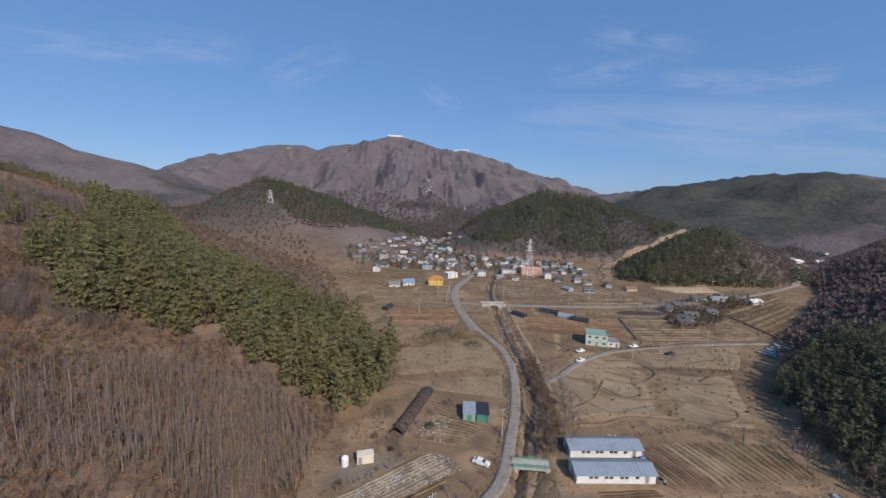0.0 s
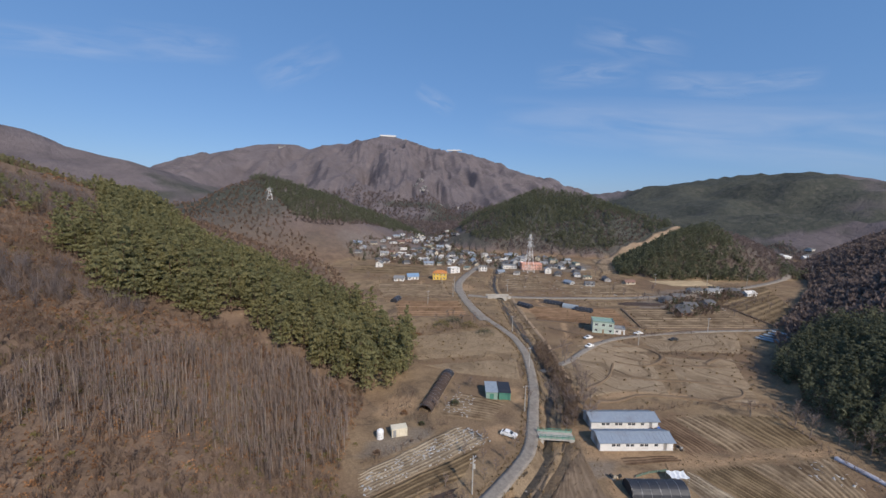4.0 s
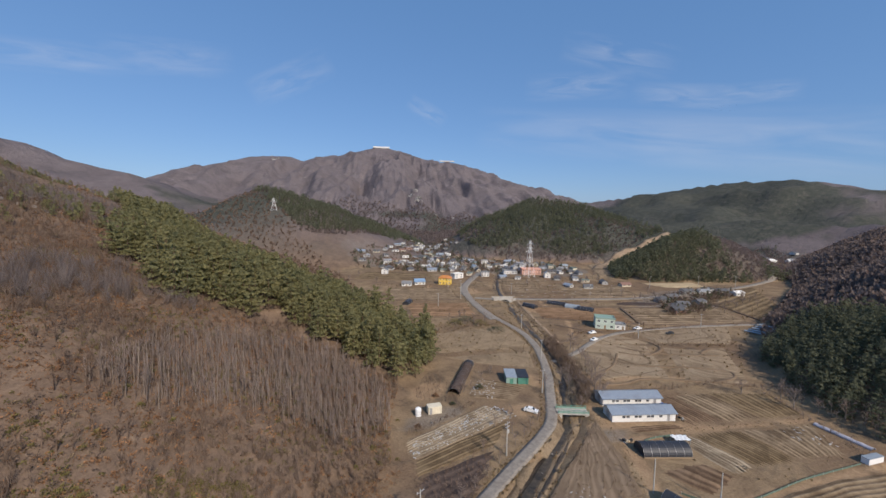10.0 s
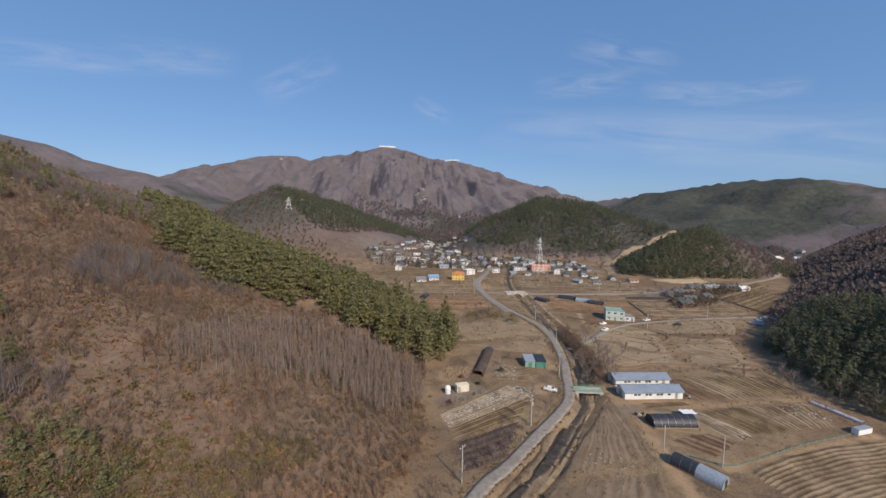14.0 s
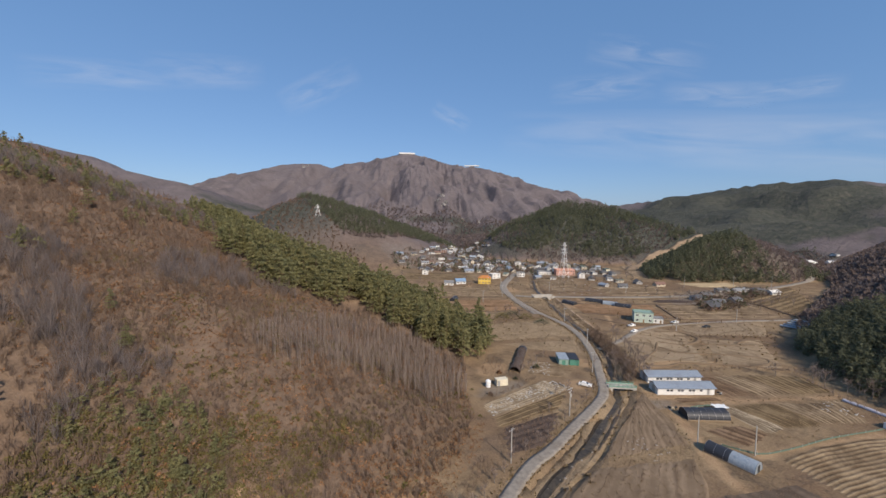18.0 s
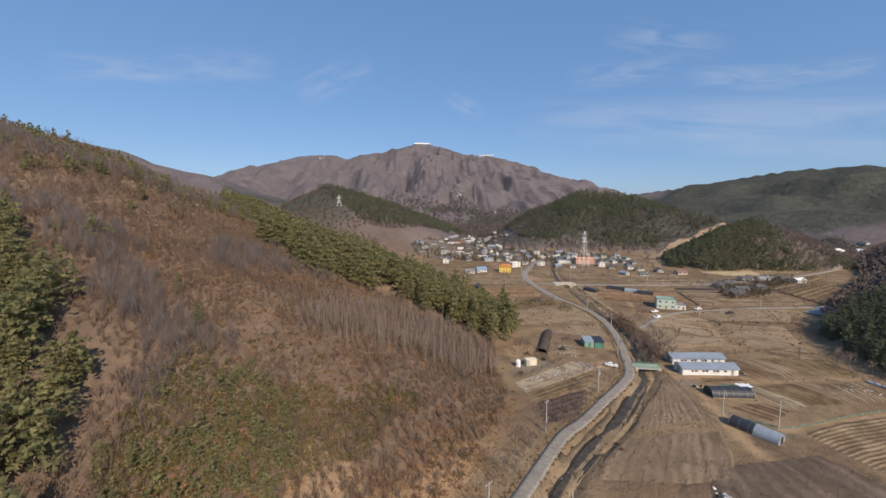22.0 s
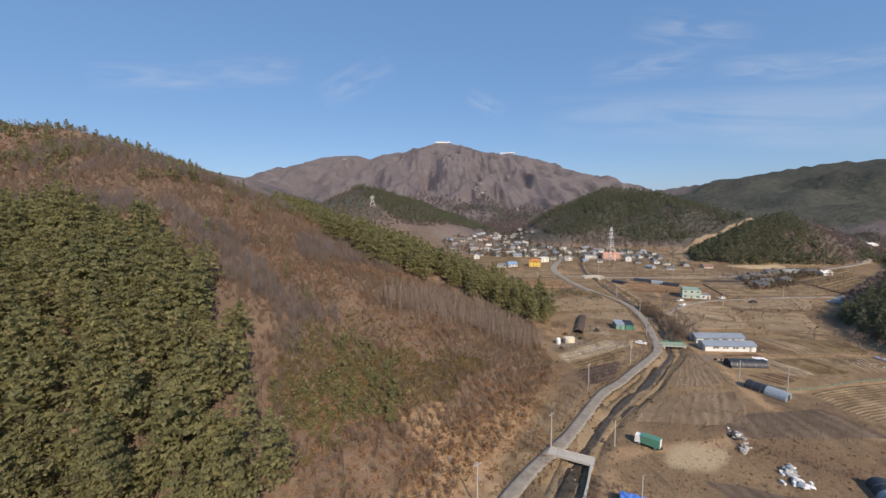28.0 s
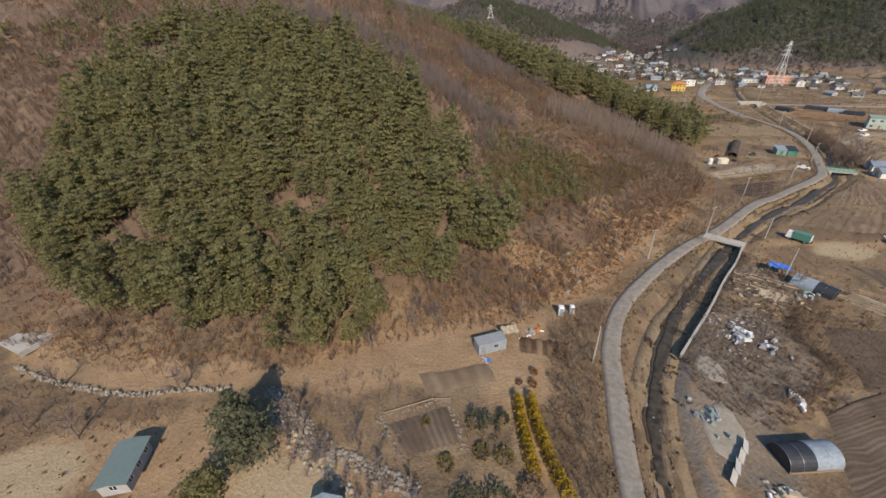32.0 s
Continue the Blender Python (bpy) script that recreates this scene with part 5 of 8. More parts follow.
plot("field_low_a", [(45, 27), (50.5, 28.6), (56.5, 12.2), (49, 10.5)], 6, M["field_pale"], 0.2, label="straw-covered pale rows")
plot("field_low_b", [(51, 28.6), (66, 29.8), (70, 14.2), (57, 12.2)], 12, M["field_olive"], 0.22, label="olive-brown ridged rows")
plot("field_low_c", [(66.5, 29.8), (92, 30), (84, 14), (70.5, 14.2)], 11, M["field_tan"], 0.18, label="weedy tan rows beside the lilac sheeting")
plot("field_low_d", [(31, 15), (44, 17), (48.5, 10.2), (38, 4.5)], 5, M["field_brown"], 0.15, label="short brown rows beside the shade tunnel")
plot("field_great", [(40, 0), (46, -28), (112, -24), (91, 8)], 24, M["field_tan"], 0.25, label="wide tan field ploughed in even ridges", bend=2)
plot("field_stream_side", [(16, 25), (29, 41), (23, 6), (-6, 2)], 13, M["field_faint"], 0.02, label="brown orchard rows beside the stream", wob_amp=0.7)
plot("field_stream_low", [(-8, 1), (22, 4), (8, -20), (-24, -16)], 11, M["field_faint"], 0.02, label="brown stubble beside the stream", wob_amp=0.7)
plot("field_dark_mid", [(6, -10), (36, -6), (42, -26), (-2, -25)], 10, M["field_drab"], 0.02, label="dark purple-brown dry weeds", wob_amp=0.7)
plot("field_dark_low", [(-39, -67), (-40, -85), (-15, -84), (-9, -64)], 9, M["weed_bed"], 0.01, label="dark purple-brown dry weeds", wob_amp=1.2)
plot("field_tan_mid", [(-18, -36), (20, -48), (26, -75), (-12, -60)], 12, M["field_drab"], 0.02, label="brown stubble field", wob_amp=0.7)
plot("field_low_right", [(-49, -93), (-55, -116), (-22, -104), (-26, -80)], 27, M["field_drab"], 0.03, label="olive-brown ridged field beside the film tunnel", bend=1, wob_amp=0.7)
plot("terrace_a", [(40, 62), (46, 98), (90, 98), (74, 63)], 16, M["terrace"], 0.02, label="terraced tan field with curved rows", bend=4)
plot("terrace_b", [(76, 62), (92, 98), (126, 94), (101, 57)], 14, M["terrace"], 0.02, label="terraced tan field at the foot of the hill", bend=-4)
plot("terrace_c", [(60, 112), (78, 119), (92, 100), (56, 100)], 12, M["terrace"], 0.02, label="small terrace with curved rows", bend=3)
plot("terrace_d", [(92, 101), (94, 119), (158, 124), (132, 96)], 8, M["terrace"], 0.02, label="olive stubble terrace", bend=2)
plot("field_left", [(-17, 127), (30, 138), (32, 103), (-12, 96)], 17, M["straw_bed"], 0.04, label="pale dry grass terrace")
plot("field_left_low", [(-12, 94), (30, 100), (24, 76), (4, 84)], 14, M["straw_bed"], 0.04, label="dry grass slope beside the lane")
for cs, mt, lb in (([(56, 150), (58, 178), (116, 172), (106, 134)], "field_orange", "reddish-brown field by the crossing road"),
                   ([(110, 134), (120, 172), (186, 166), (178, 131)], "field_tan", "tan field by the crossing road"),
                   ([(186, 133), (196, 190), (292, 240), (232, 160)], "field_olive", "olive field towards the side valley"),
                   ([(-24, 196), (-22, 160), (20, 160), (20, 194)], "field_orange", "brown plot beside the lane"),
                   ([(-38, 250), (-32, 205), (16, 205), (16, 248)], "field_tan", "tan plot below the yellow house"),
                   ([(64, 225), (66, 300), (98, 290), (96, 222)], "field_tan", "tan plot before the village"),
                   ([(104, 206), (108, 262), (170, 250), (160, 206)], "field_tan", "brown plot before the village"),
                   ([(-70, 300), (-60, 345), (10, 330), (8, 285)], "field_olive", "olive plot below the village")):
    plot("field", cs, 9, M[mt], 0.2, label=lb)
for ln in ([(77, 108), (90, 107), (92, 95), (79, 87), (69, 91)], [(64, 84), (70, 76), (86, 73), (100, 67), (97, 61), (87, 58.5)], [(44, 61), (52, 61), (61, 64), (72, 62.5), (84, 59), (99, 54)], [(67, 90), (58, 78), (48, 71), (42, 69)], [(105, 87), (116, 92), (122, 86)],
           [(72, 98), (80, 92), (94, 86), (112, 84)]):
    strip("field_balk", ln, 1.5, M["field_faint"], 0.24, 1.2, 0.2, 0.1, "low earth balk winding over the terrace", "balk", wander=0.9)
strip("cleared_slope", CLEARED, 13, M["dirt"], 0.9, 3, 0.4, 0.6, "pale cleared strip of earth climbing between two wooded hills", "bare earth", wander=0.25)
plot("cleared_foot", [(178, 300), (196, 306), (246, 398), (212, 392)], 7, M["field_tan_soft"], 0.1, 0.6, "tan terraced plots below the cleared strip", wob_amp=1.5)
plot("mound", [(196, 262), (250, 262), (244, 238), (206, 238)], 5, M["sand"], 0.1, 0.5, "low mound of bare orange earth below the small hill", wob_amp=1.5)
for ln in ([(56, 149), (82, 141), (107, 133), (140, 131), (178, 130)], [(58, 180), (90, 176), (116, 172), (150, 170), (186, 166)], [(108, 134), (114, 153), (120, 172)], [(38, 100), (48, 106), (60, 113)], [(64, 223), (100, 221), (134, 212), (165, 206)],
           [(100, 123), (140, 129), (180, 131)], [(20, 159), (0, 158), (-24, 159)], [(-30, 204), (-8, 203), (16, 204)], [(66, 302), (82, 297), (98, 291)], [(187, 134), (192, 162), (198, 190), (244, 216)], [(60, 184), (84, 188), (120, 190), (150, 192)], [(58, 136), (66, 128), (78, 121)]):
    strip("field_edge", ln, 1.3, M["weed_bed"], 0.32, 1.5, 0.25, 0.2, "dark weedy bank along a field edge", "balk", wander=0.9)
strip("cross_road", [(28, 208), (40, 203), (52, 202), (106, 198), (164, 201), (252, 226), (330, 262), (364, 284), (420, 340)], 4.4, M["road"], 0.5, 3, label="grey road crossing the valley", category="road")
strip("side_road", [(36, 88), (48, 92), (62, 104), (76, 114), (96, 121), (132, 126), (181, 127)], 2.7, M["road"], 0.3, label="pale concrete farm road", category="road")
patch("black_pad", 140, 182, 16, 5, M["field_dark"], "dark covered seed bed", -5, 0.3)
plot("seed_beds", [(-30, -52), (-26, -49), (-10, -63), (-15, -68)], 5, M["field_pale"], 0.3, label="long film-covered seed beds")
plot("garden_plot", [(-119, -110), (-109.5, -104), (-105, -112), (-112.5, -116)], 9, M["field_drab"], 0.12, label="fenced kitchen plot with furrows", wob_amp=0.15)
plot("garden_plot_upper", [(-99, -84), (-88, -84), (-88, -90), (-98, -90)], 5, M["field_brown"], 0.2, label="brown kitchen beds behind the cabin")
plot("garden_plot_lower", [(-117, -99), (-104, -93), (-101, -98), (-113, -104)], 5, M["field_faint"], 0.08, label="bare tilled beds before the cabin")


# ---- buildings ----
def wall_run(g, x0, x1, y, z0, h, th, holes, axis=0):
    """One wall from x0 to x1, in one piece, pierced by holes (centre, width, sill, height)."""
    xs, zs = {x0, x1}, {0.0, h}
    for c, w, sill, hh in holes:
        xs |= {c - w / 2, c + w / 2}
        zs |= {sill, sill + hh}
    xs, zs = sorted(xs), sorted(zs)

    def solid(i, k):
        if not (0 <= i < len(xs) - 1 and 0 <= k < len(zs) - 1):
            return False
        cx, cz = (xs[i] + xs[i + 1]) / 2, (zs[k] + zs[k + 1]) / 2
        return not any(abs(cx - c) < w / 2 and sill < cz < sill + hh for c, w, sill, hh in holes)
    vs, ids, fs = [], {}, []

    def vert(i, k, s):
        if (i, k, s) not in ids:
            ids[(i, k, s)] = len(vs)
            q = y + s * th / 2
            vs.append((xs[i], q, z0 + zs[k]) if axis == 0 else (q, xs[i], z0 + zs[k]))
        return ids[(i, k, s)]
    for i in range(len(xs) - 1):
        for k in range(len(zs) - 1):
            if not solid(i, k):
                continue
            c = ((i, k), (i + 1, k), (i + 1, k + 1), (i, k + 1))
            fs += [tuple(vert(*p, -1) for p in c), tuple(vert(*p, 1) for p in c[::-1])]
            for n, (p, q) in (((i, k - 1), (c[0], c[1])), ((i + 1, k), (c[1], c[2])), ((i, k + 1), (c[2], c[3])), ((i - 1, k), (c[3], c[0]))):
                if not solid(*n):
                    fs.append((vert(*q, -1), vert(*p, -1), vert(*p, 1), vert(*q, 1)))
    g.add(vs, fs if axis == 0 else [f[::-1] for f in fs])


def window(parent, c, y, z, w, h, axis, frame_mat="white"):
    g = Geo()
    th = 0.09
    for dx, dz, sx, sz in ((0, 0, w, 0.08), (0, h - 0.08, w, 0.08), (-w / 2 + 0.04, 0, 0.08, h), (w / 2 - 0.04, 0, 0.08, h), (0, 0, 0.06, h)):
        if axis == 0:
            g.box(c + dx, y, z + dz, sx, th, sz)
        else:
            g.box(y, c + dx, z + dz, th, sx, sz)
    f = part("window", g, M[frame_mat], parent)
    g = Geo()
    if axis == 0:
        g.box(c, y, z, w - 0.04, 0.03, h)
    else:
        g.box(y, c, z, 0.03, w - 0.04, h)
    part("pane", g, M["glass"], f)


def house(x, y, w, d, h, rz, wall="white_wall", roof="grey_roof", kind="gable", rise=1.4, win=3, storeys=1, label="", category="house", group="", door=True, name="house", z=None):
    e = empty(name, x, y, zed(x, y) - 0.05 if z is None else z, rz, label, category, group)
    th, H = 0.22, h * storeys
    front, back = [], []
    for s in range(storeys):
        for i in range(win):
            c = -w / 2 + w * (i + 0.5) / win
            if not (door and s == 0 and i == win // 2):
                front.append((c, min(1.5, w / win * 0.5), s * h + 0.9, 1.15))
            back.append((c, min(1.2, w / win * 0.45), s * h + 1.0, 1.0))
    g = Geo()
    dr = [(-w / 2 + w * (win // 2 + 0.5) / win, 1.0, 0.0, 2.05)] if door else []
    # windows of one storey after another cut the same run of wall
    for s in range(storeys):
        lo = s * h
        cut = [(c, a, b - lo, q) for c, a, b, q in front if lo <= b < lo + h] + (dr if s == 0 else [])
        wall_run(g, -w / 2, w / 2, -d / 2 + th / 2, lo, h, th, cut)
        wall_run(g, -w / 2, w / 2, d / 2 - th / 2, lo, h, th, [(c, a, b - lo, q) for c, a, b, q in back if lo <= b < lo + h])
        wall_run(g, -d / 2 + th, d / 2 - th, -w / 2 + th / 2, lo, h, th, [(0, 1.1, 0.95, 1.1)], 1)
        wall_run(g, -d / 2 + th, d / 2 - th, w / 2 - th / 2, lo, h, th, [(0, 1.1, 0.95, 1.1)], 1)
    if kind == "gable":
        g.gable_ends(w, d, H, rise)
    part("wall", g, M[wall], e)
    part("floor_slab", Geo().box(0, 0, 0.02, w - 0.5, d - 0.5, 0.1), M["dark"], e)
    g = Geo()
    if kind == "gable":
        g.gable(w, d, H, rise, 0.45)
    elif kind == "hip":
        g.gable(w, d, H, rise, 0.5, 0.15, min(w * 0.3, d / 2))
    else:
        g.box(0, 0, H, w + 0.3, d + 0.3, 0.2)
        for sx, sy, bx, by in ((0, 1, w + 0.3, 0.18), (0, -1, w + 0.3, 0.18), (1, 0, 0.18, d - 0.06), (-1, 0, 0.18, d - 0.06)):
            g.box(sx * (w / 2 + 0.06), sy * (d / 2 + 0.06), H + 0.203, bx, by, 0.45)
    part("roof", g, M[roof], e)
    for c, a, b, q in front:
        window(e, c, -d / 2 + 0.1, b, a, q, 0)
    for c, a, b, q in back:
        window(e, c, d / 2 - 0.1, b, a, q, 0)
    for s in range(storeys):
        for k in (-1, 1):
            window(e, 0, k * (w / 2 - 0.1), s * h + 0.95, 1.1, 1.1, 1)
    if door:
        part("door", Geo().box(dr[0][0], -d / 2 + 0.1, 0.02, 0.96, 0.06, 2.0), M["wood"], e)
    return e


def barn(x, y, rz):
    L, D, H = 19.5, 5.6, 2.5
    e = empty("long_barn", x, y, 0.0, rz, "long white barn with a blue-grey steel roof", "barn", "barns beside the fields")
    wins = [(-6.2, 1.0, 1.1, 0.75), (-4.9, 1.0, 1.1, 0.75), (-2.4, 1.0, 1.1, 0.75), (-1.2, 1.0, 1.1, 0.75), (1.4, 1.0, 1.1, 0.75), (2.6, 1.0, 1.1, 0.75), (5.2, 1.0, 1.1, 0.75)]
    for args in ((-L / 2, L / 2, -D / 2 + 0.1, wins + [(7.6, 0.9, 0.0, 2.0)], 0), (-L / 2, L / 2, D / 2 - 0.1, wins, 0), (-D / 2 + 0.2, D / 2 - 0.2, -L / 2 + 0.1, [(0, 2.2, 0.0, 2.3)], 1), (-D / 2 + 0.2, D / 2 - 0.2, L / 2 - 0.1, [], 1)):
        g = Geo()
        wall_run(g, args[0], args[1], args[2], 0, H, 0.2, args[3], args[4])
        part("wall", g, M["white_wall"], e)
    for s in (-1, 1):
        x_ = s * (L / 2 - 0.1)
        part("gable", Geo().add([(x_ - 0.1, -D / 2, H), (x_ - 0.1, D / 2, H), (x_ - 0.1, 0, H + 1.05), (x_ + 0.1, -D / 2, H), (x_ + 0.1, D / 2, H), (x_ + 0.1, 0, H + 1.05)],
                                [(2, 1, 0), (3, 4, 5), (0, 1, 4, 3), (1, 2, 5, 4), (2, 0, 3, 5)]), M["white_wall"], e)
    r = part("roof", Geo().gable(L, D, H, 1.05, 0.5, 0.1), M["blue_roof"], e)
    for i in range(21):
        q = -L / 2 - 0.4 + i * (L + 0.8) / 20
        seam = Geo()
        for s in (-1, 1):
            seam.add([(q - 0.03, s * (D / 2 + 0.5), H - 0.195 + 0.105), (q + 0.03, s * (D / 2 + 0.5), H - 0.195 + 0.105), (q + 0.03, 0, H + 1.16), (q - 0.03, 0, H + 1.16),
                      (q - 0.03, s * (D / 2 + 0.5), H - 0.195 + 0.17), (q + 0.03, s * (D / 2 + 0.5), H - 0.195 + 0.17), (q + 0.03, 0, H + 1.225), (q - 0.03, 0, H + 1.225)],
                     [(4, 5, 6, 7), (0, 1, 5, 4), (1, 2, 6, 5), (3, 0, 4, 7)])
        part("seam", seam, M["blue_roof"], r)
    part("ridge_cap", Geo().box(0, 0, H + 1.16, L + 1.0, 0.35, 0.08), M["blue_roof"], e)
    for c, w, s, q in wins:
        window(e, c, -D / 2 + 0.1, s, w, q, 0, "steel")
        window(e, c, D / 2 - 0.1, s, w, q, 0, "steel")
    part("door", Geo().box(7.6, -D / 2 + 0.1, 0.02, 0.86, 0.06, 1.96), M["steel"], e)
    part("sliding_door", Geo().box(-L / 2 + 0.1, 0, 0.02, 0.08, 2.15, 2.26), M["steel"], e)
    part("plinth", Geo().box(0, 0, -0.25, L + 0.2, D + 0.2, 0.3), M["concrete"], e)
    return e


barn(42.5, 38.8, -4)
barn(45.0, 48.4, -4)


def tunnel(x, y, length, width, h, rz, split, front="black_net", back="film", label="", ruined=False, hoops=True, ends=True):
    """A vaulted growing tunnel on steel hoops; its cover changes at split (0 to 1 of its length)."""
    e = empty("growing_tunnel", x, y, zed(x, y) - 0.03, rz, label, "growing tunnel")
    a, b = -length / 2, length / 2
    m = a + length * split
    if split > 0:
        part("cover", Geo().arch(a, m, width / 2, h, 0.05, 14, 0.25 if ruined else 0.03, max(3, int(length * split / 1.5))), M[front], e)
    if split < 1:
        part("film_cover" if back == "film" else "net_cover", Geo().arch(m, b, width / 2, h, 0.05, 14, 0.25 if ruined else 0.02, max(3, int(length * (1 - split) / 1.5))), M[back], e)
    if ends:
        part("end_wall", Geo().fan(a + 0.05, width / 2 - 0.08, h - 0.08), M[front], e)
        part("end_wall", Geo().fan(b - 0.12, width / 2 - 0.08, h - 0.08), M[back if split < 1 else front], e)
        part("end_door", Geo().box(b + 0.02, 0, 0, 0.05, 1.2, 1.8), M["dark"], e)
    if hoops:
        n = int(length / 2.0)
        for j in range(n + 1):
            g = Geo()
            q = a + (b - a) * j / n
            pts = [(q, -math.cos(math.pi * i / 10) * (width / 2 + 0.03), math.sin(math.pi * i / 10) ** 0.8 * (h + 0.03)) for i in range(11)]
            for p0, p1 in zip(pts, pts[1:]):
                g.tube(p0, p1, 0.018, 0.018, 4, False)
            part("hoop", g, M["steel"], e)
    for s in (-1, 1):
        part("skirt_board", Geo().box(0, s * (width / 2 + 0.05), 0, length, 0.08, 0.35), M["wood"], e)
    return e


tunnel(37.5, 21.6, 12.5, 5.2, 2.7, -6, 1.0, label="black shade-net tunnel among the fields")
tunnel(28.5, 0.8, 11.0, 4.4, 2.5, -62, 0.5, label="tunnel half under black net and half under film")
tunnel(-31.2, -53, 8.2, 4.2, 2.6, -45, 0.55, "film", "black_net", "grey film tunnel with a dark net end")
tunnel(-55, -101.6, 8.0, 4.4, 2.4, 17, 0.5, label="wide tunnel, black net in front and bluish film behind")
tunnel(-6.5, 71.5, 28, 4.2, 2.3, 68, 0.88, "field_dark", "black_net", "long derelict tunnel with a sagging dusty cover", True, True, False)
tunnel(16, -45, 9, 4.4, 2.6, -114, 0.45, "black_net", "film", "dark tunnel with a pale film end beside the stubble")
for x, y, L, r, f in ((59, 178, 10, -60, 1.0), (80, 184, 12, -40, 1.0), (87, 174, 9, -40, 0.0), (92, 166, 10, -40, 1.0), (-22, 195, 9, 70, 1.0)):
    tunnel(x, y, L, 4.6, 2.6, r, f, label="black net tunnel by the crossing road" if f else "pale film tunnel by the crossing road", hoops=True)


def shed(x, y, rz):
    e = empty("farm_shed", x, y, zed(x, y), rz, "green and dark two-bay farm shed on the slope", "shed")
    for k, (cx, mt) in enumerate(((-2.1, "film"), (2.1, "black_net"))):
        g = Geo()
        wall_run(g, cx - 1.9, cx + 1.9, -3.0, 0, 2.5, 0.15, [(cx, 1.4, 0.0, 2.0)])
        wall_run(g, cx - 1.9, cx + 1.9, 3.0, 0, 2.5, 0.15, [])
        wall_run(g, -2.9, 2.9, cx - 1.82, 0, 2.5, 0.15, [], 1)
        wall_run(g, -2.9, 2.9, cx + 1.82, 0, 2.5, 0.15, [], 1)
        part("wall", g, M["green_paint"] if k else M["mint"], e)
        part("roof", Geo().add([(cx - 2.05, -3.3, 2.5), (cx + 2.05, -3.3, 2.5), (cx + 2.05, 3.3, 3.1), (cx - 2.05, 3.3, 3.1), (cx - 2.05, -3.3, 2.6), (cx + 2.05, -3.3, 2.6), (cx + 2.05, 3.3, 3.2), (cx - 2.05, 3.3, 3.2)],
                               [(3, 2, 1, 0), (4, 5, 6, 7), (0, 1, 5, 4), (1, 2, 6, 5), (2, 3, 7, 6), (3, 0, 4, 7)]), M[mt], e, "translucent sheet roof" if k == 0 else "black net roof")
        part("door", Geo().box(cx, -3.0, 0.02, 1.36, 0.06, 1.96), M["green_paint"], e)
    return e


shed(13, 67.5, -8)


def cabin(x, y, L, D, H, rz, wall, label, win=True, name="container_cabin"):
    """A ribbed steel box cabin with window, door and rails."""
    e = empty(name, x, y, zed(x, y) + 0.12, rz, label, "cabin")
    g = Geo()
    wall_run(g, -L / 2, L / 2, -D / 2 + 0.05, 0, H, 0.1, ([(L * 0.12, 1.0, 1.1, 0.8)] if win else []) + [(-L * 0.32, 0.85, 0.0, 2.0)])
    wall_run(g, -L / 2, L / 2, D / 2 - 0.05, 0, H, 0.1, [])
    wall_run(g, -D / 2 + 0.1, D / 2 - 0.1, -L / 2 + 0.05, 0, H, 0.1, [], 1)
    wall_run(g, -D / 2 + 0.1, D / 2 - 0.1, L / 2 - 0.05, 0, H, 0.1, [], 1)
    part("wall", g, M[wall], e)
    for i in range(int(L / 0.45)):
        q = -L / 2 + 0.2 + i * 0.45
        if abs(q - L * 0.12) > 0.55 and abs(q + L * 0.32) > 0.5:
            part("rib", Geo().box(q, -D / 2 - 0.02, 0.1, 0.1, 0.05, H - 0.2), M[wall], e)
    part("roof", Geo().box(0, 0, H, L + 0.16, D + 0.16, 0.1, 0, 0.985), M["grey_roof"] if win else M[wall], e)
    if win:
        window(e, L * 0.12, -D / 2 + 0.05, 1.1, 1.0, 0.8, 0, "steel")
    part("door", Geo().box(-L * 0.32, -D / 2 + 0.05, 0.02, 0.8, 0.06, 1.96), M["steel"], e)
    for s in (-1, 1):
        part("skid", Geo().box(s * L * 0.35, 0, -0.3, 0.2, D, 0.3), M["concrete"], e)
    return e


cabin(-19.5, 47.6, 4.2, 2.4, 2.2, 10, "cream_wall", "cream storage cabin above the bean rows", False)
cabin(-104, -89.5, 6.0, 2.6, 2.5, 32, "film", "pale grey container cabin with a small window")


def tank(x, y, r, h, label):
    e = empty("water_tank", x, y, zed(x, y), 0, label, "tank")
    g = Geo()
    prof = [(r, 0), (r, h * 0.75), (r * 0.92, h * 0.86), (r * 0.6, h * 0.96), (0.25, h)]
    n = 16
    vs = [(math.cos(2 * math.pi * i / n) * q, math.sin(2 * math.pi * i / n) * q, z) for q, z in prof for i in range(n)]
    fs = [(k * n + i, k * n + (i + 1) % n, (k + 1) * n + (i + 1) % n, (k + 1) * n + i) for k in range(len(prof) - 1) for i in range(n)]
    part("body", g.add(vs, fs), M["white"], e)
    part("lid", Geo().tube((0, 0, h - 0.02), (0, 0, h + 0.1), 0.3, 0.28, 12), M["white"], e)
    for k in (0.25, 0.5):
        part("band", Geo().tube((0, 0, h * k), (0, 0, h * k + 0.06), r + 0.03, r + 0.03, 16), M["steel"], e)
    return e


tank(-24.5, 46.4, 0.95, 2.6, "white water tank beside the storage cabin")


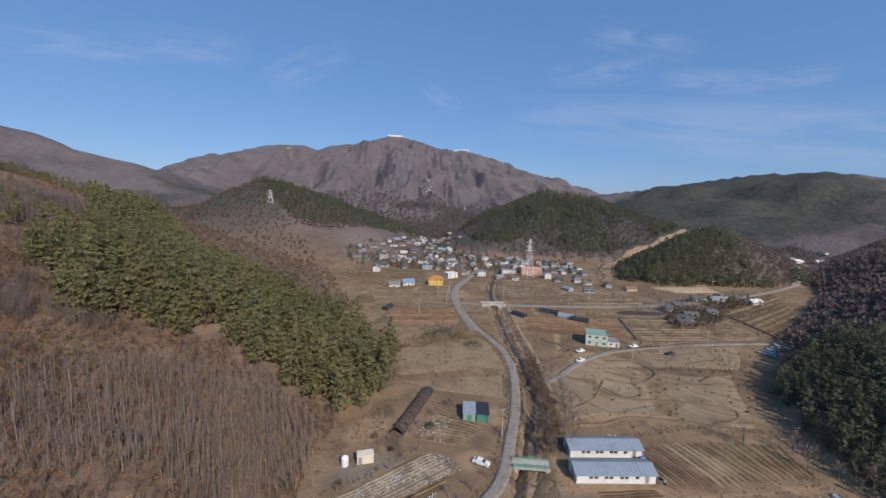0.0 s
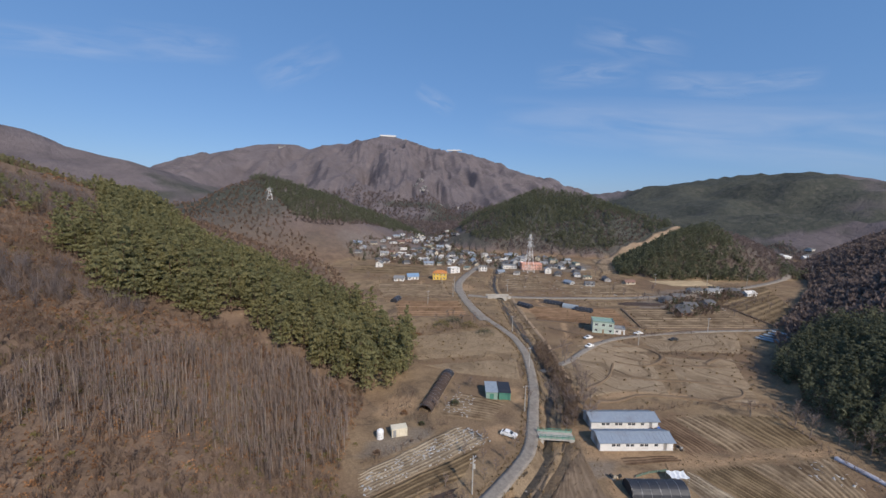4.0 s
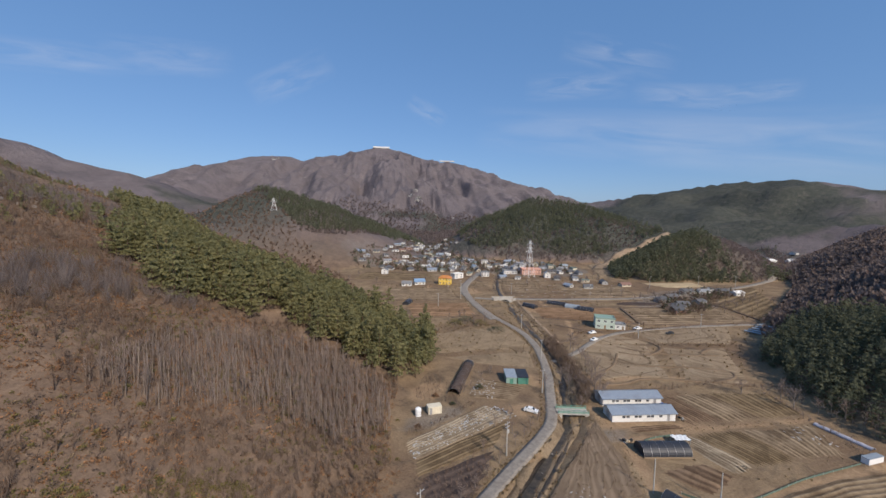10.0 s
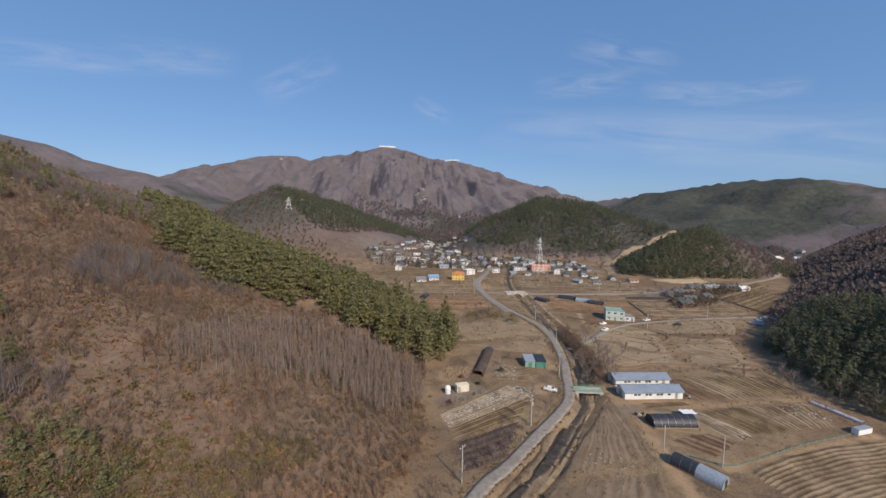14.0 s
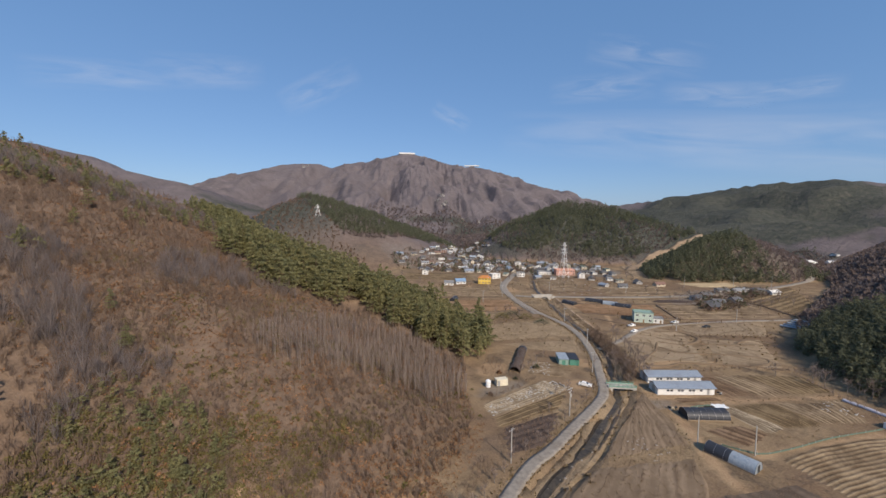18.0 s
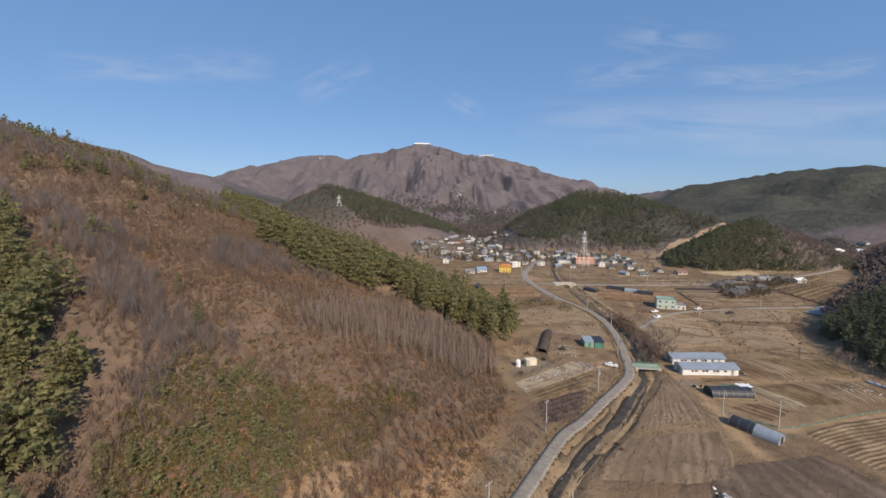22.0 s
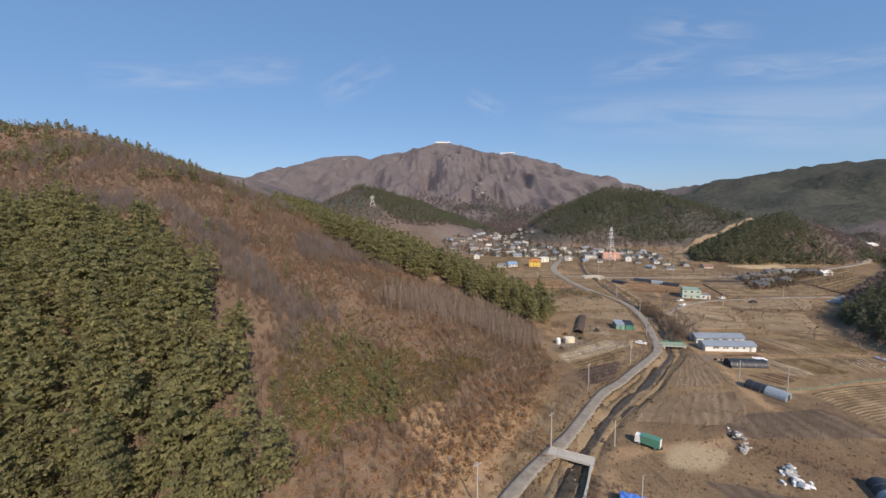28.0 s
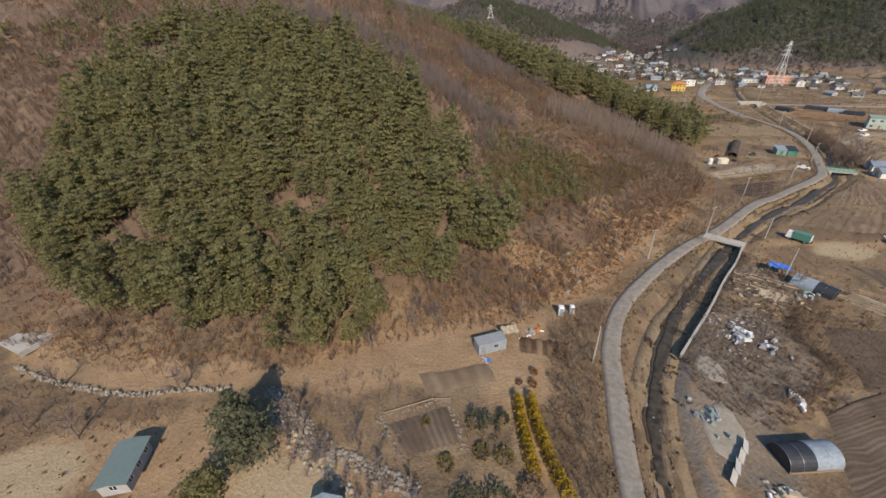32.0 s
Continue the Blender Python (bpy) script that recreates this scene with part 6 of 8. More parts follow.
def car(x, y, rz, paint_m, label, cat="car"):
    e = empty("car", x, y, zed(x, y) + 0.12, rz, label, cat)
    body = Geo()
    prof = [(-2.2, 0.35), (-2.22, 0.75), (-2.05, 0.92), (-1.0, 0.97), (-0.35, 1.42), (1.05, 1.45), (1.75, 1.0), (2.15, 0.92), (2.22, 0.6), (2.15, 0.32)]
    n = len(prof)
    vs = []
    for yy, k in ((-0.86, 1.0), (-0.78, 1.0), (0.78, 1.0), (0.86, 1.0)):
        for px, pz in prof:
            inset = 0.13 if pz > 1.0 else 0.0
            s = 1 if yy > 0 else -1
            vs.append((px, yy - s * inset if abs(yy) > 0.8 else yy - s * inset, pz + (0.02 if abs(yy) < 0.8 else 0)))
    fs = [(k * n + i, k * n + (i + 1) % n, (k + 1) * n + (i + 1) % n, (k + 1) * n + i) for k in range(3) for i in range(n)]
    fs += [tuple(range(n))[::-1], tuple(range(3 * n, 4 * n))]
    part("body", body.add(vs, fs), paint_m, e)
    part("windscreen", Geo().add([(-0.98, -0.68, 1.0), (-0.98, 0.68, 1.0), (-0.36, 0.62, 1.43), (-0.36, -0.62, 1.43), (-1.02, -0.68, 1.0), (-1.02, 0.68, 1.0), (-0.41, 0.62, 1.45), (-0.41, -0.62, 1.45)],
                                 [(0, 1, 2, 3), (7, 6, 5, 4), (0, 4, 5, 1), (2, 6, 7, 3), (1, 5, 6, 2), (3, 7, 4, 0)]), M["glass"], e)
    part("rear_window", Geo().add([(1.1, -0.62, 1.44), (1.1, 0.62, 1.44), (1.7, 0.68, 1.04), (1.7, -0.68, 1.04), (1.15, -0.62, 1.47), (1.15, 0.62, 1.47), (1.76, 0.68, 1.05), (1.76, -0.68, 1.05)],
                                  [(3, 2, 1, 0), (4, 5, 6, 7), (0, 1, 5, 4), (2, 3, 7, 6), (1, 2, 6, 5), (3, 0, 4, 7)]), M["glass"], e)
    for s in (-1, 1):
        part("side_window", Geo().box(0.35, s * 0.755, 1.02, 1.5, 0.05, 0.33), M["glass"], e)
        part("headlight", Geo().box(-2.2, s * 0.6, 0.68, 0.08, 0.35, 0.14), M["film"], e)
        for wx in (-1.35, 1.35):
            w = part("wheel", Geo().tube((wx, s * 0.7, 0.32), (wx, s * 0.9, 0.32), 0.32, 0.32, 14), M["rubber"], e)
            part("rim", Geo().tube((wx, s * 0.9, 0.32), (wx, s * 0.915, 0.32), 0.2, 0.2, 10), M["steel"], w)
    return e


car(10.5, 44.6, 145, M["white"], "white car parked beside the lane")
car(112, 114.5, 10, M["rubber"], "black car parked beside the farm road")
car(71, 119, 20, M["white"], "white car parked by the green-roofed house")
car(66, 108, 30, M["white"], "white car parked by the farm road")
car(100, 124, 10, M["white"], "small white car on the farm road")


def green_bridge():
    e = empty("farm_bridge", 23.4, 43.6, 0.12, -10, "green-railed concrete farm bridge over the stream", "bridge")
    part("deck", Geo().box(0, 0, -0.25, 9.5, 3.4, 0.4), M["concrete"], e)
    for s in (-1, 1):
        for z in (0.55, 1.0):
            part("rail", Geo().box(0, s * 1.6, 0.15 + z, 9.5, 0.08, 0.1), M["green_paint"], e)
        part("side_panel", Geo().box(0, s * 1.6, 0.2, 9.5, 0.04, 0.5), M["mint"], e)
        for i in range(7):
            part("post", Geo().box(-4.6 + i * 1.53, s * 1.6, 0.15, 0.1, 0.12, 1.15), M["green_paint"], e)
        part("abutment", Geo().box(s * 4.0, 0, -2.2, 1.0, 3.6, 1.95), M["concrete"], e)


green_bridge()


def slab_bridge():
    e = empty("slab_bridge", -43, -30.5, 0.14, -26, "plain concrete slab bridge over the stream", "bridge")
    part("deck", Geo().box(0, 0, -0.25, 10.5, 3.0, 0.38), M["concrete"], e)
    for s in (-1, 1):
        part("kerb", Geo().box(0, s * 1.4, 0.133, 10.5, 0.2, 0.2), M["concrete"], e)
        part("abutment", Geo().box(s * 4.6, 0, -2.3, 0.9, 3.2, 2.05), M["concrete"], e)


slab_bridge()


def arch_bridge():
    e = empty("arch_bridge", 48, 202.3, 0.0, -2, "pale concrete road bridge with one low arch", "bridge")
    g = Geo()
    n, r = 16, 3.6
    for s in (-1, 1):
        vs, fs = [], []
        for yy in (s * 3.4, s * 3.0):
            for i in range(n + 1):
                a = math.pi * i / n
                vs.append((-math.cos(a) * r, yy, -1.6 + math.sin(a) * 2.4))
            for i in range(n + 1):
                vs.append((-8 + 16 * i / n, yy, 1.35))
        m = 2 * (n + 1)
        for i in range(n):
            fs += [(i, i + 1, n + 2 + i, n + 1 + i), (m + i + 1, m + i, m + n + 1 + i, m + n + 2 + i), (n + 1 + i, n + 2 + i, m + n + 2 + i, m + n + 1 + i), (i + 1, i, m + i, m + i + 1)]
        fs += [(0, n + 1, m + n + 1, m), (n, m + n, m + 2 * n + 1, 2 * n + 1)]
        for q in (-1, 1):
            k = len(vs)
            vs += [(q * 8, s * 3.4, -1.6), (q * r, s * 3.4, -1.6), (q * 8, s * 3.4, 1.35)]
            fs.append((k, k + 1, k + 2) if q * s < 0 else (k, k + 2, k + 1))
        g.add(vs, fs)
    part("spandrel", g, M["concrete"], e)
    part("vault", Geo().arch(-3.0, 3.0, 3.6, 2.4, 0.2), M["concrete"], e).matrix_local = pose(0, 0, -1.6, 0, 0, 90)
    part("deck", Geo().box(0, 0, 0.35, 17, 6.0, 0.25), M["asphalt"], e)
    for s in (-1, 1):
        part("parapet", Geo().box(0, s * 3.2, 1.35, 16.4, 0.3, 0.35), M["concrete"], e)


arch_bridge()


# ---- village ----
house(14, 268, 11, 8, 2.9, -12, "yellow_wall", "orange_roof", "hip", 1.8, 4, 2, "bright yellow two-storey house with an orange roof")
house(-9, 268, 9, 7, 2.8, 8, "white_wall", "blue_bright", "gable", 2.2, 3, 1, "white cottage with a bright blue roof")
house(-20, 262, 8, 6, 2.6, -10, "white_wall", "grey_roof", "gable", 1.6, 3, 1, "small white cottage with a grey roof")
house(84, 130, 10, 7.5, 2.8, -22, "mint_pale", "mint", "flat", 1, 3, 2, "two-storey pale green house with a darker green flat roof")
house(91, 126.5, 5, 5, 2.7, -22, "white_wall", "grey_roof", "flat", 1, 2, 1, "low white annexe beside the green-roofed house")
house(112, 322, 20, 9, 2.9, -3, "pink_wall", "pink_wall", "flat", 1, 8, 2, "long pink two-storey hall beside the pylon")
house(91, 327, 14, 8, 3.2, -3, "white_wall", "grey_roof", "flat", 1, 5, 1, "low white flat-roofed hall")
rv = random.Random(77)
VILLAGE = [(-84, 410), (-72, 380), (-40, 352), (20, 338), (62, 332), (165, 318), (182, 380), (125, 425), (70, 460), (72, 600), (30, 640), (-15, 560), (-30, 470), (-66, 452)]
spots = []
for _ in range(4000):
    x, y = rv.uniform(-120, 185), rv.uniform(315, 640)
    if not inside(np.array([x]), np.array([y]), VILLAGE)[0] or min([abs(x - a) + abs(y - b) for a, b in spots] + [99]) < 11.0:
        continue
    if min(math.hypot(x - a, y - b) for a, b in ROAD_LINE) < 9 or math.hypot(x - 104, y - 308) < 22:
        continue
    spots.append((x, y))
    if len(spots) > 135:
        break
spots += [(119, 247), (146, 271), (160, 262), (143, 283), (88, 290), (126, 286), (121, 299), (167, 337), (75, 300), (150, 300), (60, 310), (30, 300), (46, 318), (133, 240), (172, 248), (-40, 330)]
STYLES = [("white_wall", "white_wall", "flat"), ("white_wall", "grey_roof", "gable"), ("grey_wall", "film", "gable"), ("white_wall", "grey_roof", "flat"), ("grey_wall", "dark_roof", "hip"), ("cream_wall", "red_roof", "gable"), ("grey_wall", "blue_roof", "gable"), ("grey_wall", "grey_roof", "gable"),
          ("cream_wall", "green_roof", "flat"), ("grey_wall", "dark_roof", "hip"), ("cream_wall", "dark_roof", "gable"), ("white_wall", "dark_roof", "gable"), ("brick_red", "grey_roof", "flat"), ("grey_wall", "dark_roof", "gable")]
WORDS = {"white_wall": "white", "cream_wall": "cream", "grey_wall": "grey", "brick_red": "red brick", "grey_roof": "grey", "dark_roof": "dark tiled", "red_roof": "red tiled", "blue_roof": "blue-grey",
         "green_roof": "green-grey", "film": "pale blue-grey", "blue_bright": "bright blue"}
for x, y in spots:
    wa, ro, kd = rv.choice(STYLES)
    st = 2 if rv.random() < 0.14 else 1
    house(x, y, rv.uniform(6.0, 10.5), rv.uniform(4.5, 6.5), 2.2, rv.choice((rv.uniform(-30, 30), rv.uniform(60, 120))), wa, ro, kd, rv.uniform(1.2, 2.0), rv.choice((2, 3)), st,
          f"{'two-storey' if st == 2 else 'low'} {WORDS[wa]} village house with a {WORDS.get(ro, 'white')} {'flat ' if kd == 'flat' else ''}roof", "house", "village houses", False)
for x, y, wa, ro, kd in ((163, 188, "grey_wall", "dark_roof", "hip"), (166, 172, "grey_wall", "dark_roof", "gable"), (184, 178, "grey_wall", "dark_roof", "gable"), (150, 157, "brick_red", "dark_roof", "gable"),
                         (157, 166, "cream_wall", "dark_roof", "hip"), (205, 215, "white_wall", "dark_roof", "gable"), (217, 212, "white_wall", "grey_roof", "gable"), (236, 214, "cream_wall", "dark_roof", "hip"),
                         (240, 204, "white_wall", "white_wall", "gable"), (228, 220, "white_wall", "grey_roof", "flat"), (176, 196, "grey_wall", "dark_roof", "gable")):
    house(x, y, rv.uniform(7, 10), rv.uniform(5, 6.5), 2.6, rv.uniform(-20, 20), wa, ro, kd, 1.5, 2, 1, f"{WORDS[wa]} farmhouse with a {WORDS.get(ro, 'white')} roof in the hamlet", "house", "hamlet houses", False)
for x, y in ((480, 395), (500, 410), (520, 400), (545, 420), (465, 420), (570, 440), (512, 432)):
    house(x, y, 11, 8, 2.8, rv.uniform(-25, 25), "white_wall", rv.choice(("grey_roof", "dark_roof", "white_wall")), "gable", 1.8, 2, 1, "white house far up the side valley", "house", "side valley houses", False)
house(-154, -127.5, 6.8, 3.9, 2.6, -65, "grey_wall", "green_roof", "gable", 0.35, 3, 1, "long cabin with a green-grey roof in the sandy yard", name="yard_cabin", category="cabin")
house(-120.5, -127.5, 4.5, 4, 2.8, 110, "grey_wall", "film", "gable", 1.2, 2, 1, "small grey shed with a blue-grey roof", category="shed", name="garden_shed")
# the white hall on the summit
house(-118, 2920, 120, 26, 10, 4, "white_wall", "white_wall", "flat", 1, 9, 1, "long white building on the mountain top", category="building", door=False, name="summit_hall")
house(378, 2890, 110, 20, 7, -10, "white_wall", "white_wall", "flat", 1, 6, 1, "white building on the mountain shoulder", category="building", door=False, name="summit_hall")

# ---- poles and pylons ----
def pole(x, y, h=9.0, rz=0.0, arms=1, box=False, lean=0.0):
    e = empty("utility_pole", x, y, zed(x, y) - 0.3, rz, "grey concrete utility pole with cross-arm" if arms else "plain grey concrete pole", "utility pole", "utility poles")
    part("shaft", Geo().tube((0, 0, 0), (lean, 0, h + 0.3), 0.17, 0.1, 8), M["pole"], e)
    for k in range(arms):
        z = h - 0.3 - k * 0.9
        a = part("crossarm", Geo().box(lean, 0, z, 1.9 - 0.4 * k, 0.1, 0.1), M["steel"], e)
        for q in (-0.8, 0, 0.8):
            part("insulator", Geo().tube((lean + q * (1 - 0.2 * k), 0, z + 0.1), (lean + q * (1 - 0.2 * k), 0, z + 0.32), 0.06, 0.05, 6), M["white"], a)
    if box:
        part("transformer", Geo().tube((lean + 0.4, 0, h - 2.8), (lean + 0.4, 0, h - 1.9), 0.28, 0.28, 10), M["pole"], e)
        part("bracket", Geo().box(lean + 0.2, 0, h - 2.4, 0.35, 0.1, 0.1), M["steel"], e)


for x, y, h, rz, arms, bx in ((-3.5, 24.5, 9, 35, 2, True), (-27, 3, 9, 40, 1, False), (-47, -27.5, 9.5, 40, 1, False), (-66.5, -46, 9.5, 30, 1, False), (-84, -89, 9, 80, 1, False),
                              (25, 8, 8, 10, 0, False), (36, 2.2, 8, 10, 0, False), (-35.5, -49, 9, 0, 0, False), (-31, -26.5, 7, 0, 0, False), (25, -45, 8, 10, 0, False), (19, 57, 8.5, 20, 1, False),
                              (31, 88, 8.5, 20, 1, False), (36.5, 130, 8.5, 10, 1, False), (-2, 185, 9, 0, 1, False), (91, 110, 8, 0, 0, False), (139, 125, 8, 0, 1, False), (364, 264, 10, 0, 1, False),
                              (191, 241, 10, 0, 1, False), (237, 240, 10, 0, 1, False), (272, 238, 10, 0, 1, False), (20, 222, 9, 0, 1, False), (22, 236, 9, 0, 1, False), (17, 207, 9, 0, 1, False),
                              (14, 250, 9, 0, 1, False), (60, 222, 9, 0, 1, False), (120, 212, 9, 0, 1, False)):
    pole(x, y, h, rz, arms, bx)


def pylon(x, y, h, rz, label):
    e = empty("pylon", x, y, zed(x, y) - 0.4, rz, label, "pylon")
    half = lambda z: max(0.55, 3.4 * (1 - z / h) ** 1.25 + 0.45)
    levels = [0, h * 0.16, h * 0.31, h * 0.44, h * 0.55, h * 0.65, h * 0.74, h * 0.82, h * 0.9, h]
    cs = ((-1, -1), (1, -1), (1, 1), (-1, 1))
    for c in cs:
        vs = [(c[0] * half(a) + u * 0.13, c[1] * half(a) + w * 0.13, a) for a in levels for u, w in ((-1, -1), (1, -1), (1, 1), (-1, 1))]
        fs = [(4 * k + i, 4 * k + (i + 1) % 4, 4 * k + 4 + (i + 1) % 4, 4 * k + 4 + i) for k in range(len(levels) - 1) for i in range(4)]
        part("leg", Geo().add(vs, fs), M["white"], e)
    for k, (a, b) in enumerate(zip(levels, levels[1:])):
        g = Geo()
        for c, d in zip(cs, cs[1:] + cs[:1]):
            g.tube((c[0] * half(a), c[1] * half(a), a), (d[0] * half(b), d[1] * half(b), b), 0.08, 0.08, 3, False)
            g.tube((d[0] * half(a), d[1] * half(a), a), (c[0] * half(b), c[1] * half(b), b), 0.08, 0.08, 3, False)
            g.tube((c[0] * half(b), c[1] * half(b), b), (d[0] * half(b), d[1] * half(b), b), 0.08, 0.08, 3, False)
        part("lattice", g, M["brick_red"] if k % 3 == 1 else M["white"], e)
    for z, w in ((h * 0.7, 4.6), (h * 0.8, 4.0), (h * 0.9, 3.4)):
        for s in (-1, 1):
            g = Geo()
            for q in (-0.5, 0.5):
                g.tube((0, q, z), (s * w, 0, z + 0.2), 0.08, 0.05, 3, False)
                g.tube((0, q, z + 1.2), (s * w, 0, z + 0.2), 0.08, 0.05, 3, False)
            a = part("arm", g, M["white"], e)
            part("insulator", Geo().tube((s * w, 0, z + 0.2), (s * w, 0, z - 1.3), 0.12, 0.12, 5), M["film"], a)


pylon(104, 303, 37, 15, "tall white lattice pylon standing before the village")
pylon(-190, 478, 17, 10, "grey lattice pylon behind the spur")


# ---- single trees, hedges and shrubs ----
bare_mesh = []
for s in range(101, 107):
    v, f = bare_arrays(s, 7.5, 13, 14, 0.16, 0.6, 0.035)
    bare_mesh.append((mesh_of("trunk", Geo().tube((0, 0, -0.4), (0.04, 0.02, 2.6), 0.2, 0.14, 7, False), M["bark"]), fast_mesh("crown", v, f, M["twig_grey"])))
random.seed(9)
for x, y, s in ((-168, -125, 1.1), (-158, -113.5, 1.15), (-182, -118, 0.9), (-121, -88, 0.9), (-99, -79, 0.9), (-116, -86, 0.8), (-128, -95, 0.9), (30, 60, 0.9), (32, 64, 1.0), (31, 68, 0.9), (33, 56, 0.9), (29, 53, 0.8),
                (36, 72, 0.9), (31, 49, 0.8), (34, 60, 1.0), (28, 47, 0.7), (88, 49, 0.9), (96, 38, 1.0), (103, 29, 1.1), (98, 44, 0.9), (104, 20, 1.1), (100, 34, 0.8), (3, 42, 0.6), (-3, 38, 0.6), (1, 34, 0.6), (-9, 27, 0.5),
                (-34, -52, 0.6), (-62, -80, 0.7), (-52, -77, 0.7), (-45, -90, 0.6), (-8, 60, 0.6), (0, 68, 0.6), (5, 74, 0.5), (23, 64, 0.6), (-5, 62, 0.5), (6, 151, 0.9), (14, 147, 0.9), (20, 145, 0.8), (0, 149, 0.8), (10, 154, 0.8),
                (-122, -115, 0.8), (-116, -119, 0.8), (-131, -116, 0.8), (-127, -119, 0.7), (-134, -113, 0.8), (-110, -122, 0.7), (-88, -98, 0.6), (-86, -106, 0.6), (-88, -92, 0.5), (-184, -130, 0.8), (-178, -126, 0.7), (-190, -128, 0.7)):
    tree("bare_tree", random.choice(bare_mesh), x, y, s, "leafless grey tree with many thin twigs", "tree", "leafless single trees")
rt = random.Random(3)
for x, y in ((37, 56), (39, 61), (42, 66), (43, 72), (46, 78), (47, 84), (48, 91), (41, 58), (45, 70), (49, 97), (40, 52), (36, 49)):
    tree("bare_tree", rt.choice(bare_mesh), x + rt.uniform(-1, 1), y + rt.uniform(-1, 1), rt.uniform(0.8, 1.15), "leafless grey-brown tree on the stream bank", "tree", "stream bank trees")
avenue = curve([(17, 42), (9, 33), (-4, 20), (-15, 9), (-24, 1), (-36, -14)], 4.3)[:, :2]
for k, (x, y) in enumerate(avenue):
    tree("avenue_tree", rt.choice(bare_mesh), x - 2.6 + rt.uniform(-0.4, 0.4), y + 1.9 + rt.uniform(-0.4, 0.4), rt.uniform(0.42, 0.58), "small leafless roadside tree on the lane's stone bank", "tree", "roadside trees")
for _ in range(40):
    a = rt.uniform(0, 6.28)
    x, y = 178 + rt.uniform(-40, 62), 188 + rt.uniform(-36, 30)
    tree("bare_tree", rt.choice(bare_mesh), x, y, rt.uniform(0.7, 1.0), "leafless tree among the hamlet houses", "tree", "trees of the hamlet")
for _ in range(90):
    x, y = rt.uniform(-115, 180), rt.uniform(250, 600)
    if inside(np.array([x]), np.array([y]), VILLAGE)[0] or y < 330:
        tree("bare_tree", rt.choice(bare_mesh), x, y, rt.uniform(0.8, 1.25), "leafless tree among the village houses", "tree", "village trees")
vp = scatter(VILLAGE, 3.9, 0.92, 61, 0.3)
vp = vp[np.min(np.hypot(vp[:, 0, None] - np.array(spots)[None, :, 0], vp[:, 1, None] - np.array(spots)[None, :, 1]), 1) > 4.2]
vp = vp[line_dist(vp[:, 0], vp[:, 1], ROAD_LINE) > 5]
ever = np.random.RandomState(8).rand(len(vp)) < 0.22
mass("village_bare_trees", vp[~ever], fuzz, M["twig_dull"], (0.5, 1.25), "leafless garden trees crowding the village", "garden trees", 61)
mass("village_evergreens", vp[ever], pine_small, M["pine_dark"], (0.35, 0.75), "small dark evergreens in the village gardens", "garden trees", 62)
hp2 = scatter([(140, 150), (150, 172), (166, 196), (205, 220), (246, 226), (252, 204), (222, 196), (196, 184), (176, 158)], 2.7, 0.9, 63, 0.24)
ever = np.random.RandomState(18).rand(len(hp2)) < 0.35
mass("hamlet_bare_trees", hp2[~ever], fuzz, M["twig_dull"], (0.6, 1.2), "dark leafless trees crowding the hamlet", "garden trees", 63)
mass("hamlet_evergreens", hp2[ever], pine_small, M["pine_dark"], (0.35, 0.7), "dark evergreens crowding the hamlet", "garden trees", 64)
v, f = pine_arrays(301, 14, 9, 46, 9.0, 3.1, 0.6, 0.46)
great = (mesh_of("trunk", Geo().tube((0, 0, -0.4), (0.1, 0, 7.6), 0.28, 0.08, 8, False), M["pine_bark"]), fast_mesh("crown", v, f, M["pine_mid"]))
tree("pine_tree", great, -138, -120, 1.35, "tall full pine at the edge of the yard", "pine tree")
v, f = pine_arrays(302, 9, 9, 44, 4.2, 2.9, 0.4, 0.42)
tree("pine_tree", (mesh_of("trunk", Geo().tube((0, 0, -0.3), (0, 0, 3.2), 0.16, 0.05, 8, False), M["pine_bark"]), fast_mesh("crown", v, f, M["pine"])), -139.5, -127.8, 1.05, "low spreading pine beside the yard cabin", "pine tree")
for x, y, s in ((-104, -2, 0.5), (-93, -16, 0.55), (-86, -30, 0.6), (-120, 10, 0.6), (-132, 22, 0.55), (-190, 90, 0.8), (-205, 108, 0.8), (-176, 118, 0.7), (-230, 140, 0.9), (-214, 96, 0.7), (-198, 120, 0.8)):
    tree("pine_tree", random.choice(grown), x, y, s, "young pine standing alone among leafless trees", "pine tree", "single pines")


def golden(x, y, h, r):
    e = empty("golden_conifer", x, y, zed(x, y) - 0.05, random.uniform(0, 360), "golden-yellow columnar conifer in the hedge", "conifer", "golden hedge")
    np.random.seed(int(abs(x * 7 + y * 13)))
    v, f = bush_arrays(int(abs(x * 7 + y * 13)), 260, r, h, 0.3, 1.2)
    o = new("crown", fast_mesh("crown", v, f, M["gold"]))
    o.parent = e
    part("trunk", Geo().tube((0, 0, -0.2), (0, 0, h * 0.5), 0.06, 0.03, 5, False), M["bark"], e)


for k in range(11):
    t = k / 10
    golden(-97.3 + 2.6 * t + 0.8 * t * t, -101.5 - 12 * t, 2.8 + 0.4 * math.sin(k), 1.0 + 0.25 * t)
for k in range(13):
    t = k / 12
    golden(-95 + 3.2 * t + 2.8 * t * t, -101 - 15.0 * t, 2.9 + 0.4 * math.cos(k), 1.05 + 0.2 * t)


def shrub(x, y, r, h, mat_name, label, seed):
    e = empty("shrub", x, y, zed(x, y) - 0.05, 0, label, "shrub")
    v, f = bush_arrays(seed, int(110 + 130 * r), r * 1.15, h * 1.1, 0.34, 0.3)
    o = new("crown", fast_mesh("crown", v, f, M[mat_name]))
    o.parent = e
    part("stem", Geo().tube((0, 0, -0.2), (0, 0, h * 0.6), 0.05, 0.03, 5, False), M["bark"], e)


